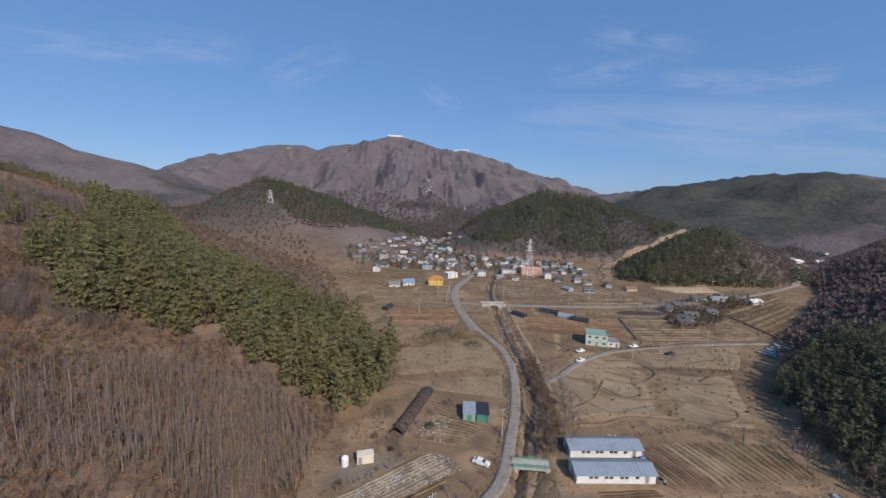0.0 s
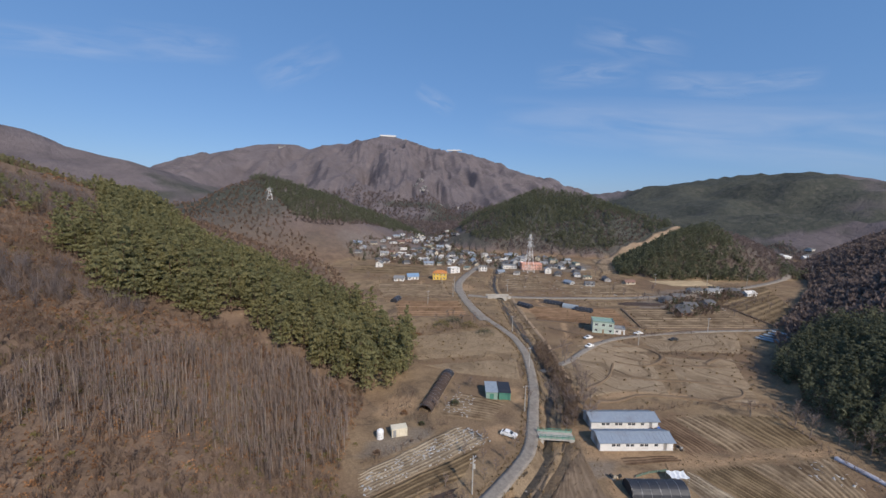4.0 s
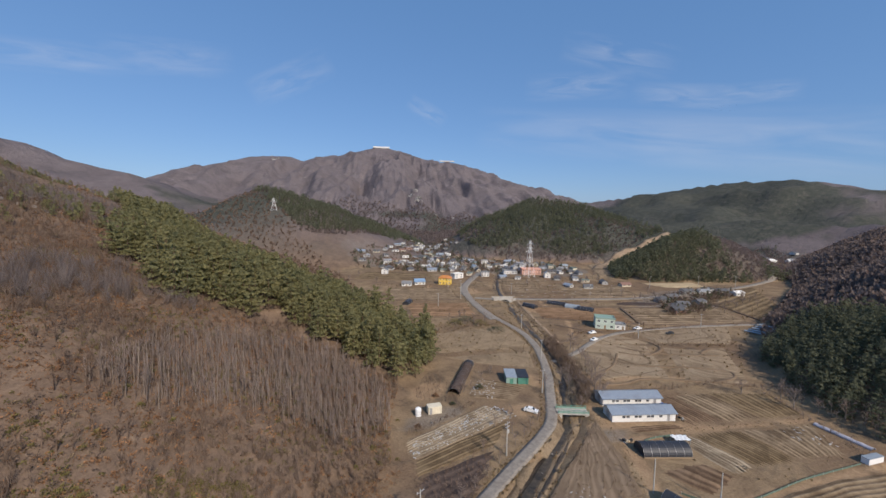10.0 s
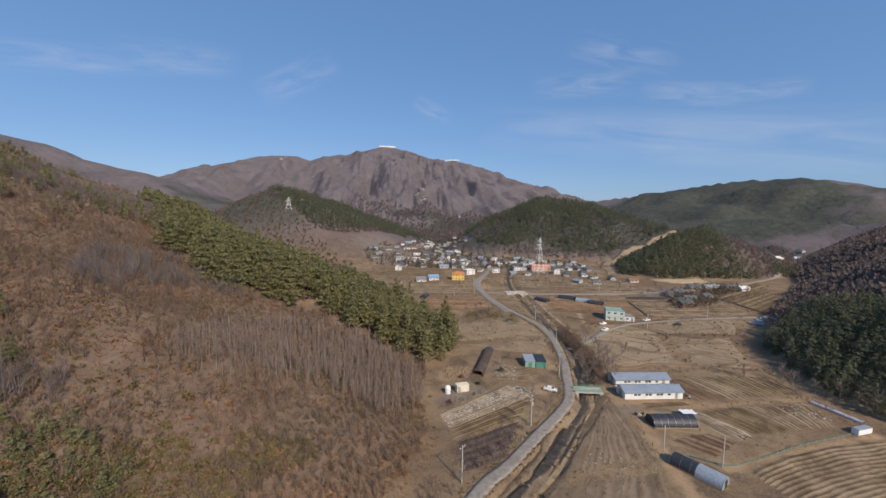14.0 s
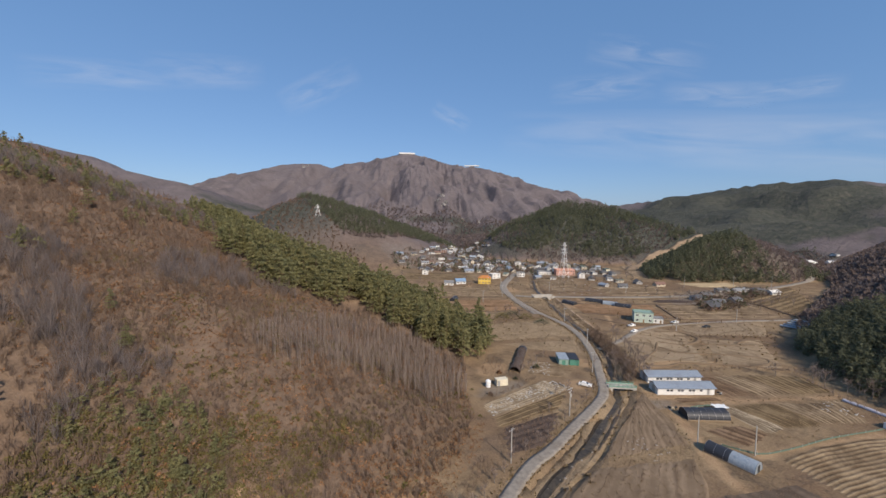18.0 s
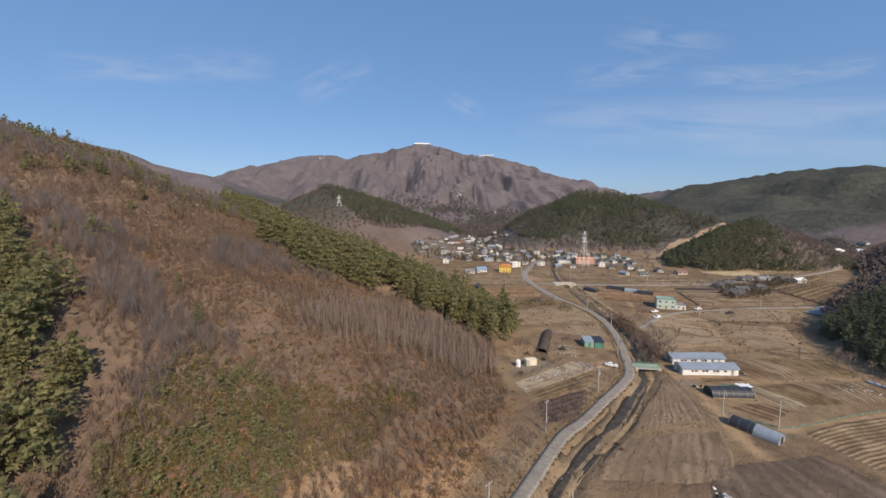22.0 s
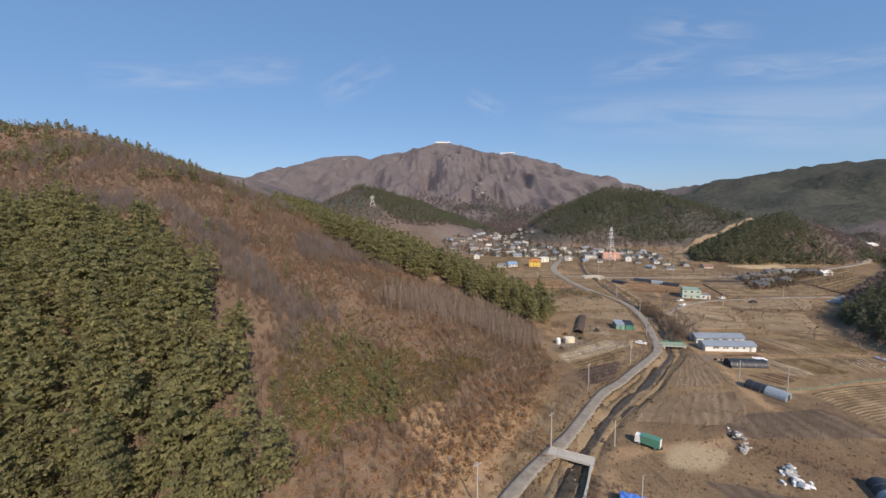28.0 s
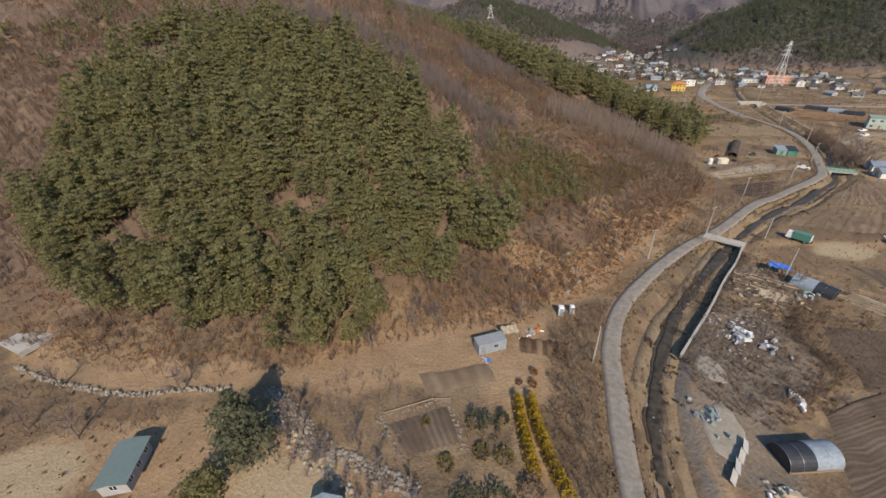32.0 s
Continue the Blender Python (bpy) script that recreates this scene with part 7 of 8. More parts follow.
for i, (x, y, r, h, m_, lb) in enumerate(((-101.5, -108, 1.9, 2.9, "pine_dark", "dark green clipped conifer in the garden"), (-104, -107, 1.5, 2.4, "pine_dark", "dark green clipped conifer in the garden"),
                                         (-99.5, -105.5, 1.1, 1.9, "pine_dark", "dark green clipped conifer in the garden"), (-102, -112, 1.3, 1.2, "olive", "round olive shrub in the garden"),
                                         (-98.5, -112, 1.5, 1.3, "olive", "round olive shrub in the garden"), (-107, -115, 1.3, 1.1, "olive", "round olive shrub in the garden"), (-102.5, -120, 2.4, 2.6, "pine_dark", "dark evergreen shrub in the garden"),
                                         (-98.5, -119, 2.3, 2.6, "pine_dark", "dark evergreen shrub in the garden"), (-94, -116.5, 1.9, 2.4, "twig", "dark leafless shrub in the garden"), (-95, -121, 2.2, 2.4, "pine_dark", "dark evergreen shrub in the garden"),
                                         (-112, -109, 0.9, 0.8, "olive", "round clipped shrub beside the kitchen plot"), (-97.5, -97, 0.6, 0.7, "twig", "small brown shrub beside the path"), (-95, -97, 0.7, 1.3, "rust", "clipped brown hedge shrub"),
                                         (-95, -94, 0.7, 1.2, "rust", "clipped brown hedge shrub"), (-18, 58, 1.0, 1.1, "rust", "dry brown shrub on the bank"), (-13, 52, 0.9, 1.0, "pine_dark", "dark evergreen shrub on the bank"),
                                         (-25, 40, 0.9, 0.9, "twig", "dry brown shrub on the bank"), (-2, 62, 1.3, 1.8, "pine_dark", "dark evergreen shrub on the bank"), (2, 140, 4.6, 3.6, "olive", "broad dark thicket beside the lane"),
                                         (9, 145, 5.0, 4.0, "pine_dark", "broad dark thicket beside the lane"), (16, 138, 4.4, 3.4, "olive", "broad dark thicket beside the lane"), (22, 127, 4.2, 3.2, "pine_dark", "broad dark thicket beside the lane"),
                                         (-11, 128, 2.0, 1.0, "rust", "low brown brush on the terrace"), (-72, -79, 0.8, 1.2, "twig", "leafless shrub beside the lane"))):
    shrub(x, y, r, h, m_, lb, 400 + i)
# hedgerows of brush on the field edges
for i, (ln, mt) in enumerate((([(50, 53), (62, 55), (76, 57), (90, 55), (104, 52)], "twig"), ([(60, 119), (92, 121), (130, 124)], "twig"), ([(44, 63), (52, 61), (64, 60)], "grass"), ([(-28, 36), (-18, 42), (-6, 52)], "twig"),
                              ([(97, 50), (94, 36), (93, 26), (90, 14)], "twig_grey"), ([(30, 44), (29, 30), (24, 10)], "grass"), ([(45, 30), (70, 31), (94, 32)], "grass"), ([(92, 99), (110, 97), (134, 95)], "twig"),
                              ([(56, 150), (86, 140), (112, 134)], "twig"), ([(186, 132), (196, 190)], "twig"), ([(-40, -60), (-30, -66), (-20, -62)], "twig"), ([(0, -26), (20, -42), (30, -62)], "twig"), ([(74, 63), (82, 80), (91, 99)], "grass"),
                              ([(26, 74), (33, 100), (31, 136)], "grass"), ([(-16, 128), (10, 136), (30, 140)], "twig"), ([(140, 170), (180, 168), (230, 190)], "twig_grey"))):
    q = np.repeat(curve(ln, 0.9)[:, :2], 2, 0)
    q = q + np.random.RandomState(i).uniform(-1.2, 1.2, q.shape)
    mass("hedge_brush" if mt != "grass" else "balk_grass", q, bare_small if mt != "grass" else tuft_v, M[mt], (0.3, 0.75) if mt != "grass" else (0.3, 0.75), "dry brush along a field edge" if mt != "grass" else "dry grass along a field balk", "brush", 60 + i)
rock_v = []
for k in range(4):
    np.random.seed(600 + k)
    v, f = bush_arrays(600 + k, 1)
    n = 8
    ring = np.array([[math.cos(2 * math.pi * i / n), math.sin(2 * math.pi * i / n)] for i in range(n)]) * np.random.uniform(0.75, 1.15, (n, 1))
    v = np.vstack([np.column_stack([ring * 0.5, np.zeros(n)]), np.column_stack([ring * 0.46, np.full(n, 0.28)]), np.column_stack([ring * 0.24, np.full(n, 0.45)]), [[0, 0, 0.48]]])
    f = []
    for j in range(2):
        for i in range(n):
            a, b = j * n + i, j * n + (i + 1) % n
            f += [(a, b, b + n), (a, b + n, a + n)]
    f += [(2 * n + i, 2 * n + (i + 1) % n, 3 * n) for i in range(n)]
    rock_v.append((v, np.array(f)))
for i, (a, b, c, d) in enumerate(([(16, 25), (29, 41), (23, 6), (-6, 2)], [(-8, 1), (22, 4), (8, -20), (-24, -16)])):
    a, b, c, d = [np.array(q, float) for q in (a, b, c, d)]
    for k in range(7):
        f = 0.08 + 0.14 * k
        p0, p1 = a * (1 - f) + b * f, d * (1 - f) + c * f
        q = p0 + (p1 - p0) * np.sort(np.random.RandomState(70 + 10 * i + k).rand(int(np.hypot(*(p1 - p0)) / 0.7)))[:, None]
        q = q + np.random.RandomState(90 + 10 * i + k).normal(0, 0.22, q.shape)
        mass("orchard_row", q, bare_small, M["twig_dull"], (0.18, 0.42), "row of dark low orchard stubs and dead weeds", "orchard row", 270 + 10 * i + k)
# thickets, weeds and dry grass
cr = curve(CREEK, 1.6)
cr = cr[(cr[:, 1] > -130) & (cr[:, 1] < 215)]
rs = np.random.RandomState(6)
bank = np.concatenate([cr + rs.uniform(-1, 1, cr.shape) * 5.5 for _ in range(3)])
bank = bank[(line_dist(bank[:, 0], bank[:, 1], ROAD_LINE) > 3.0) & (line_dist(bank[:, 0], bank[:, 1], CREEK_LINE) > 0.8)]
vg = curve(ROAD, 0.7)[:, :2]
vd = np.gradient(vg, axis=0)
vd /= np.linalg.norm(vd, axis=1)[:, None]
vn = np.stack([vd[:, 1], -vd[:, 0]], 1)
verge = np.concatenate([vg + vn * (s * rs.uniform(1.75, 3.4, len(vg)))[:, None] for s in (-1, 1, -1, 1)])
verge = verge[(verge[:, 1] > -135) & (verge[:, 1] < 215)]
mass("verge_grass", verge, tuft_v, M["grass"], (0.4, 1.15), "dry grass along the edges of the lane", "grass", 33)
mass("verge_stones", verge[::9], rock_v, M["stone"], (0.2, 0.55), "loose stones along the lane", "stones", 34)
mass("bank_grass", bank, tuft_v, M["grass"], (0.6, 1.6), "dry straw-coloured tussocks along the stream banks", "grass", 31)
mass("bank_scrub", bank[rs.rand(len(bank)) < 0.22], bare_small, M["twig"], (0.35, 0.8), "leafless scrub along the stream banks", "scrub", 32)
for nm, poly, gap, kp, var, mt, sz, lb in (
        ("weed_thicket", [(-28, 17), (-27, 6), (-14, 10), (-3, 28), (-8, 30)], 1.1, 0.8, bare_small, "twig", (0.35, 0.7), "dark dry weeds on the bank above the lane"),
        ("weed_thicket_low", [(-40, -66), (-16, -62), (-8, -68), (-16, -84), (-40, -86), (-42, -76)], 1.0, 0.9, bare_small, "twig", (0.3, 0.6), "dense purple-brown dry weeds"),
        ("weed_thicket_mid", [(6, -10), (36, -6), (42, -26), (-2, -25)], 1.5, 0.7, bare_small, "twig", (0.3, 0.55), "dense purple-brown dry weeds"),
        ("lane_thicket", [(-79, -70), (-92, -78), (-92, -112), (-84, -120), (-83.5, -96), (-83, -84)], 0.95, 0.9, bare_small, "twig", (0.5, 1.0), "leafless thicket beside the lane"),
        ("garden_thicket", [(-136, -108), (-120, -98), (-112, -118), (-112, -126), (-128, -118)], 1.6, 0.7, bare_small, "twig_grey", (0.4, 0.9), "grey leafless brush along the dry brook"),
        ("bank_thicket", [(-20, 76), (-6, 60), (-12, 52), (-26, 56)], 1.5, 0.8, bare_small, "twig", (0.4, 0.9), "brown brush on the bank"),
        ("terrace_grass", [(-16, 126), (30, 138), (33, 104), (28, 78), (2, 84), (-12, 96)], 1.6, 0.6, tuft_v, "grass", (0.5, 1.1), "dry grass tussocks on the terrace"),
        ("yard_weeds", [(-66, -66), (-30, -40), (-20, -60), (-44, -92), (-64, -96)], 1.5, 0.5, tuft_v, "grass", (0.5, 1.2), "dry weeds in the yards"),
        ("valley_grass", [(-40, -26), (10, -20), (44, -30), (50, -60), (0, -100), (-50, -90)], 1.9, 0.5, tuft_v, "grass", (0.5, 1.1), "dry grass tussocks over the fields"),
        ("field_weeds_scatter", [(50, 52), (100, 52), (92, 10), (40, 4)], 1.8, 0.28, tuft_v, "grass", (0.4, 0.9), "dry weeds between the field rows"),
        ("yard_grass", [(-200, -118), (-150, -114), (-120, -128), (-90, -120), (-90, -150), (-210, -150)], 1.9, 0.4, tuft_v, "grass", (0.5, 1.2), "dry grass round the yards")):
    wp = scatter(poly, gap, kp, len(nm))
    mass(nm, wp[np.hypot(wp[:, 0] + 14, (wp[:, 1] + 31) * 1.5) > 9], var, M[mt], sz, lb, "weeds", len(nm))


VALLEY = [(38, 58), (100, 58), (136, 96), (182, 128), (300, 238), (256, 222), (165, 205), (180, 300), (70, 320), (20, 300), (-50, 290), (-26, 160), (-14, 100), (30, 80)]
vt = scatter(VALLEY, 3.4, 0.6, 261, 0.3)
mass("valley_tussocks", vt[line_dist(vt[:, 0], vt[:, 1], ROAD_LINE) > 4], tuft_v, M["grass"], (0.7, 1.9), "dry straw tussocks over the valley floor", "grass", 261)
vb = scatter(VALLEY, 7.0, 0.4, 262, 0.42)
mass("valley_brush", vb[line_dist(vb[:, 0], vb[:, 1], ROAD_LINE) > 5], bare_small, M["twig_dull"], (0.35, 0.8), "dark dry brush dotted over the valley floor", "brush", 262)


# ---- small things ----
def scraps(name, poly, gap, material, size, label, seed, flat=0.06):
    """Loose litter: thin bent sheets and bits in one joined object."""
    vs = []
    for k in range(4):
        np.random.seed(seed + k)
        p = np.random.uniform(-0.5, 0.5, (4, 3)) * (0.5, 0.3, flat) + np.array([(-0.5, -0.25, 0), (0.5, -0.2, 0), (0.45, 0.25, 0), (-0.5, 0.2, 0)])
        v = np.vstack([p, p - (0, 0, 0.05)])
        vs.append((v, np.array([(0, 1, 2), (0, 2, 3), (0, 5, 1), (0, 4, 5), (1, 6, 2), (1, 5, 6), (2, 7, 3), (2, 6, 7), (3, 4, 0), (3, 7, 4)])))
    return mass(name, scatter(poly, gap, 0.6, seed), vs, M[material], size, label, "litter", seed, -0.28)


scraps("straw_litter", [(-28, 31), (-28, 28), (4, 46), (-2, 50)], 0.75, "litter_white", (0.4, 1.0), "pale scraps of straw and film on the rows", 41)
scraps("straw_litter_low", [(-28, 27), (-27.5, 25), (5, 42.5), (5, 45)], 0.8, "litter_white", (0.4, 0.9), "pale scraps of straw and film on the rows", 42)
scraps("straw_litter_upper", [(-7, 58), (0, 70), (6, 67), (1, 54)], 0.9, "litter_white", (0.4, 0.9), "pale scraps on the small plot", 43)
scraps("straw_litter_field", [(46, 27), (50, 28), (55, 13), (50, 11)], 0.9, "field_pale", (0.5, 1.1), "straw on the pale rows", 44)
scraps("orchard_litter", [(4, 8), (12, 14), (16, 3), (8, 0)], 1.4, "litter_white", (0.3, 0.8), "white scraps between orchard rows", 45)
scraps("sheet_litter", [(76, 30), (92, 30), (86, 16), (76, 22)], 2.0, "litter_white", (0.5, 1.4), "pale film scraps in the weedy rows", 46)


def simple(name, x, y, rz, geos, label, category):
    """A small thing of a few parts: geos is a list of (part name, Geo, material)."""
    e = empty(name, x, y, zed(x, y) + 0.1, rz, label, category)
    for nm, g, m_ in geos:
        part(nm, g, M[m_], e)
    return e


def canopy(x, y, rz, w, d, h, mat_name, label, sag=0.25):
    g = Geo()
    n = 6
    vs = [(-w / 2 + w * i / n, -d / 2 + d * j / n, h - sag * math.sin(math.pi * i / n) * math.sin(math.pi * j / n) + 0.15 * math.sin(i * 2.3 + j)) for i in range(n + 1) for j in range(n + 1)]
    vs += [(a, b, c - 0.04) for a, b, c in vs]
    m = (n + 1) ** 2
    fs = []
    for i in range(n):
        for j in range(n):
            a = i * (n + 1) + j
            fs += [(a, a + n + 1, a + n + 2, a + 1), (m + a + 1, m + a + n + 2, m + a + n + 1, m + a)]
    g.add(vs, fs)
    gs = [("sheet", g, mat_name)]
    for sx in (-1, 1):
        for sy in (-1, 1):
            gs.append(("post", Geo().tube((sx * w * 0.47, sy * d * 0.47, 0), (sx * w * 0.47, sy * d * 0.47, h), 0.05, 0.05, 6), "steel"))
    return simple("canopy", x, y, rz, gs, label, "canopy")


canopy(-36, -46.5, -20, 4.5, 3.0, 2.1, "blue_tarp", "blue tarpaulin canopy on steel posts")
canopy(45, 24.6, -6, 4.2, 2.6, 1.6, "white", "pale sheet roof on short posts beside the tunnel", 0.05)
canopy(-100.5, -85.5, 25, 3.4, 2.4, 2.2, "plank", "board awning beside the container cabin", 0.05)


def truck(x, y, rz, label):
    e = empty("box_truck", x, y, zed(x, y) + 0.1, rz, label, "truck")
    part("cargo_box", Geo().box(0.4, 0, 0.7, 4.2, 2.0, 2.0), M["green_paint"], e)
    part("rear_door", Geo().box(2.53, 0, 0.75, 0.06, 1.9, 1.9), M["white"], e)
    c = part("cab", Geo().box(-2.45, 0, 0.55, 1.4, 1.9, 1.75, 0, 0.9), M["white"], e)
    part("windscreen", Geo().box(-3.1, 0, 1.4, 0.06, 1.6, 0.7), M["glass"], c)
    part("chassis", Geo().box(0, 0, 0.45, 6.0, 0.9, 0.22), M["rubber"], e)
    for wx in (-2.3, 1.5):
        for s in (-1, 1):
            w = part("wheel", Geo().tube((wx, s * 0.68, 0.36), (wx, s * 0.95, 0.36), 0.36, 0.36, 14), M["rubber"], e)
            part("rim", Geo().tube((wx, s * 0.95, 0.36), (wx, s * 0.965, 0.36), 0.2, 0.2, 10), M["steel"], w)


truck(-22.5, -26.5, -40, "green box truck with a white rear door beside the track")


def heap(name, x, y, rx, ry, n, mats, label, size=(0.5, 1.6), seed=1):
    """A pile of separate sacks, boards and boxes."""
    r = random.Random(seed)
    e = empty(name, x, y, zed(x, y) + 0.08, r.uniform(0, 90), label, "junk pile")
    for i in range(n):
        w, d, h = r.uniform(*size), r.uniform(*size) * 0.6, r.uniform(0.12, 0.6)
        g = Geo().box(0, 0, 0, w, d, h, 0, r.uniform(0.7, 0.98))
        o = part(r.choice(("sack", "board", "crate")), g, M[r.choice(mats)], e)
        o.matrix_local = pose(r.gauss(0, rx * 0.45), r.gauss(0, ry * 0.45), 0.0 if i < n * 0.6 else 0.35, r.uniform(-8, 8), r.uniform(-8, 8), r.uniform(0, 180))
    return e


heap("scrap_pile", -54, -74.5, 4.0, 2.2, 34, ("white", "litter_white", "film", "white", "grey_wall"), "heap of white sacks and film scraps", seed=5)
heap("scrap_pile", -50, -77, 2.6, 2.0, 22, ("white", "film", "purple", "rubber"), "heap of white sacks and dark scraps", seed=6)
heap("scrap_pile", -66, -97, 2.5, 3.0, 18, ("film", "steel", "mint", "grey_wall"), "steel parts and frames on the pale pad", (0.4, 1.2), 7)
heap("scrap_pile", -60.5, -109.5, 2.5, 1.5, 12, ("plank", "white", "plank"), "stack of boards before the tunnel", (0.8, 2.4), 8)
heap("scrap_pile", 3.5, -36, 4.0, 1.6, 26, ("white", "litter_white", "film", "grey_wall"), "row of white sacks and crates along the track", (0.5, 1.8), 9)
heap("scrap_pile", 2, -22.5, 3.0, 1.6, 22, ("white", "litter_white", "grey_wall", "rubber"), "white sacks and dark crates along the track", (0.5, 1.8), 20)
heap("scrap_pile", 2.5, -40, 2.2, 2.4, 16, ("white", "litter_white", "film"), "pale boxes at the end of the track", (0.6, 2.0), 21)
heap("scrap_pile", 0, -28, 2.6, 1.4, 16, ("white", "litter_white", "grey_wall"), "white sacks beside the track", (0.4, 1.4), 10)
heap("scrap_pile", 14, -54, 3.6, 2.2, 30, ("white", "film", "litter_white"), "pale film scraps beside the tunnel", (0.5, 1.8), 11)
heap("scrap_pile", -96, -83.5, 2.6, 1.4, 16, ("white", "orange_roof", "grey_wall", "litter_white"), "household clutter beside the cabin", (0.3, 0.9), 12)
heap("scrap_pile", -104.5, -93.5, 1.4, 0.8, 8, ("blue_tarp", "steel", "purple"), "bluish tools and sheets before the cabin", (0.4, 1.2), 13)
heap("scrap_pile", -33.5, -56, 2.0, 1.4, 14, ("white", "mint", "film", "rubber"), "pale boards leaning by the tunnel", (0.6, 1.8), 14)
heap("scrap_pile", -51, -90.5, 2.4, 0.8, 9, ("white", "plank"), "pale boards beside the rutted track", (0.6, 2.0), 15)
heap("scrap_pile", 31, 26.5, 2.0, 1.2, 8, ("rubber", "plank", "steel"), "machine parts before the tunnel", (0.6, 1.2), 16)
heap("scrap_pile", 54, 44, 1.8, 1.2, 10, ("blue_tarp", "steel", "grey_wall"), "bluish clutter at the barn end", (0.5, 1.2), 17)
heap("scrap_pile", 54.5, 35.5, 1.0, 1.4, 8, ("rubber", "wood", "steel"), "dark clutter at the barn corner", (0.4, 1.0), 18)
heap("scrap_pile", 50, 54, 1.2, 2.4, 8, ("white", "litter_white", "plank"), "pale boards behind the barn", (0.8, 2.0), 19)
patch("yard_pad", -62.6, -85.5, 2.4, 3.6, M["old_pad"], "bare worn concrete pad in the yard", 12, 0.14)
patch("track_pad", -64.8, -99.3, 3.0, 5.6, M["old_pad"], "pale worn pad beside the gravel track", -14, 0.14)
simple("board_platform", -41.5, -57.5, -20, [("board", Geo().box(0, -1.5 + 0.43 * i, -0.02, 5.8 - 0.3 * (i % 3), 0.38, 0.13), "plank") for i in range(8)], "pale board platform in the nursery", "platform")
for k in range(7):
    simple("nursery_bed", -45 + (k % 4) * 3.2 - (k // 4) * 1.5, -49 - (k // 4) * 4.2 - (k % 4) * 1.2, -30 + k, [("frame", Geo().box(0, -0.6, 0, 3.0, 0.08, 0.3).box(0, 0.6, 0, 3.0, 0.08, 0.3).box(-1.5, 0, 0, 0.08, 1.28, 0.3).box(1.5, 0, 0, 0.08, 1.28, 0.3), "plank"),
           ("soil", Geo().box(0, 0, -0.02, 2.9, 1.1, 0.2), "field_faint")], "board-framed nursery bed with dry soil", "plant bed")
for k in range(4):
    o = simple("leaning_board", -66.2 + 1.15 * k, -107.5 + 1.9 * k, 62 + 7 * (k % 2), [("panel", Geo().add([(-1.2, -0.5, 0), (1.2, -0.5, 0), (1.2, 0.35, 0.75), (-1.2, 0.35, 0.75), (-1.2, -0.5, 0.07), (1.2, -0.5, 0.07), (1.2, 0.35, 0.82), (-1.2, 0.35, 0.82)],
               [(3, 2, 1, 0), (4, 5, 6, 7), (0, 1, 5, 4), (1, 2, 6, 5), (2, 3, 7, 6), (3, 0, 4, 7)]), "grey_wall" if k % 2 else "litter_white"), ("prop", Geo().box(0, 0.3, 0, 0.08, 0.08, 0.68), "wood")], "white board leaning on a prop beside the tunnel", "board")
simple("portable_toilet", -90, -75.6, 10, [("body", Geo().box(0, 0, 0, 1.1, 1.1, 2.2), "white"), ("roof", Geo().box(0, 0, 2.2, 1.2, 1.2, 0.15, 0, 0.8), "white"), ("door", Geo().box(0, -0.56, 0.05, 0.8, 0.04, 1.95), "film")], "white portable toilet at the wood's edge", "toilet")
simple("portable_toilet", -87.6, -74.4, 10, [("body", Geo().box(0, 0, 0, 0.9, 0.9, 1.9), "white"), ("roof", Geo().box(0, 0, 1.9, 1.0, 1.0, 0.12, 0, 0.8), "white"), ("door", Geo().box(0, -0.46, 0.05, 0.7, 0.04, 1.7), "film")], "small white cabinet at the wood's edge", "cabinet")
simple("white_box", 88, 12, 8, [("body", Geo().box(0, 0, 0, 5.5, 1.6, 1.5), "white"), ("lid", Geo().box(0, 0, 1.5, 5.6, 1.7, 0.1), "film")], "long white box at the field corner", "box")
simple("film_roll", 93.5, 22.5, -82, [("sheet", Geo().arch(-6.5, 6.5, 0.8, 0.7, 0.05, 8, 0.3, 10), "purple"), ("core", Geo().tube((-6.6, 0, 0.2), (6.6, 0, 0.2), 0.1, 0.1, 8), "steel")], "long lilac film cover at the foot of the hill", "film cover")
for k in range(5):
    simple("cloche_row", 160 + k * 2.6, 109 + k * 0.4, -62, [("sheet", Geo().arch(-7, 7, 0.9, 0.8, 0.05, 8, 0.1, 8), "film"), ("edge_board", Geo().box(0, -0.95, 0, 14, 0.08, 0.2), "wood")], "white film cloche row under the hill", "cloche")


def net_fence(points, h, mat_name, label):
    p = curve(points, 3.0)[:, :2]
    e = empty("net_fence", p[0][0], p[0][1], 0, 0, label, "fence")
    o = p[0]
    for a, b in zip(p, p[1:]):
        za, zb = zed(*a), zed(*b)
        q = [(a[0] - o[0], a[1] - o[1], za), (b[0] - o[0], b[1] - o[1], zb), (b[0] - o[0], b[1] - o[1], zb + h), (a[0] - o[0], a[1] - o[1], za + h * 0.92)]
        q += [(x + 0.04, y + 0.04, z) for x, y, z in q]
        part("net", Geo().add(q, [(0, 1, 2, 3), (7, 6, 5, 4), (0, 4, 5, 1), (2, 6, 7, 3), (1, 5, 6, 2), (3, 7, 4, 0)]), M[mat_name], e)
        part("post", Geo().tube((a[0] - o[0], a[1] - o[1], za - 0.2), (a[0] - o[0], a[1] - o[1], za + h + 0.15), 0.04, 0.04, 5), M["steel"], e)


net_fence([(31, 7), (37, 2.6), (44, 3.2), (52, 5), (64, 8), (84, 11.5)], 0.5, "net_green", "low green net fence round the fields")
net_fence([(36, 26.5), (40, 27.6), (45, 28)], 0.6, "net_green", "green net fence before the barn")
net_fence([(-119.5, -109), (-109, -103.5), (-103.5, -112)], 0.4, "wood", "rough stake fence round the kitchen plot")


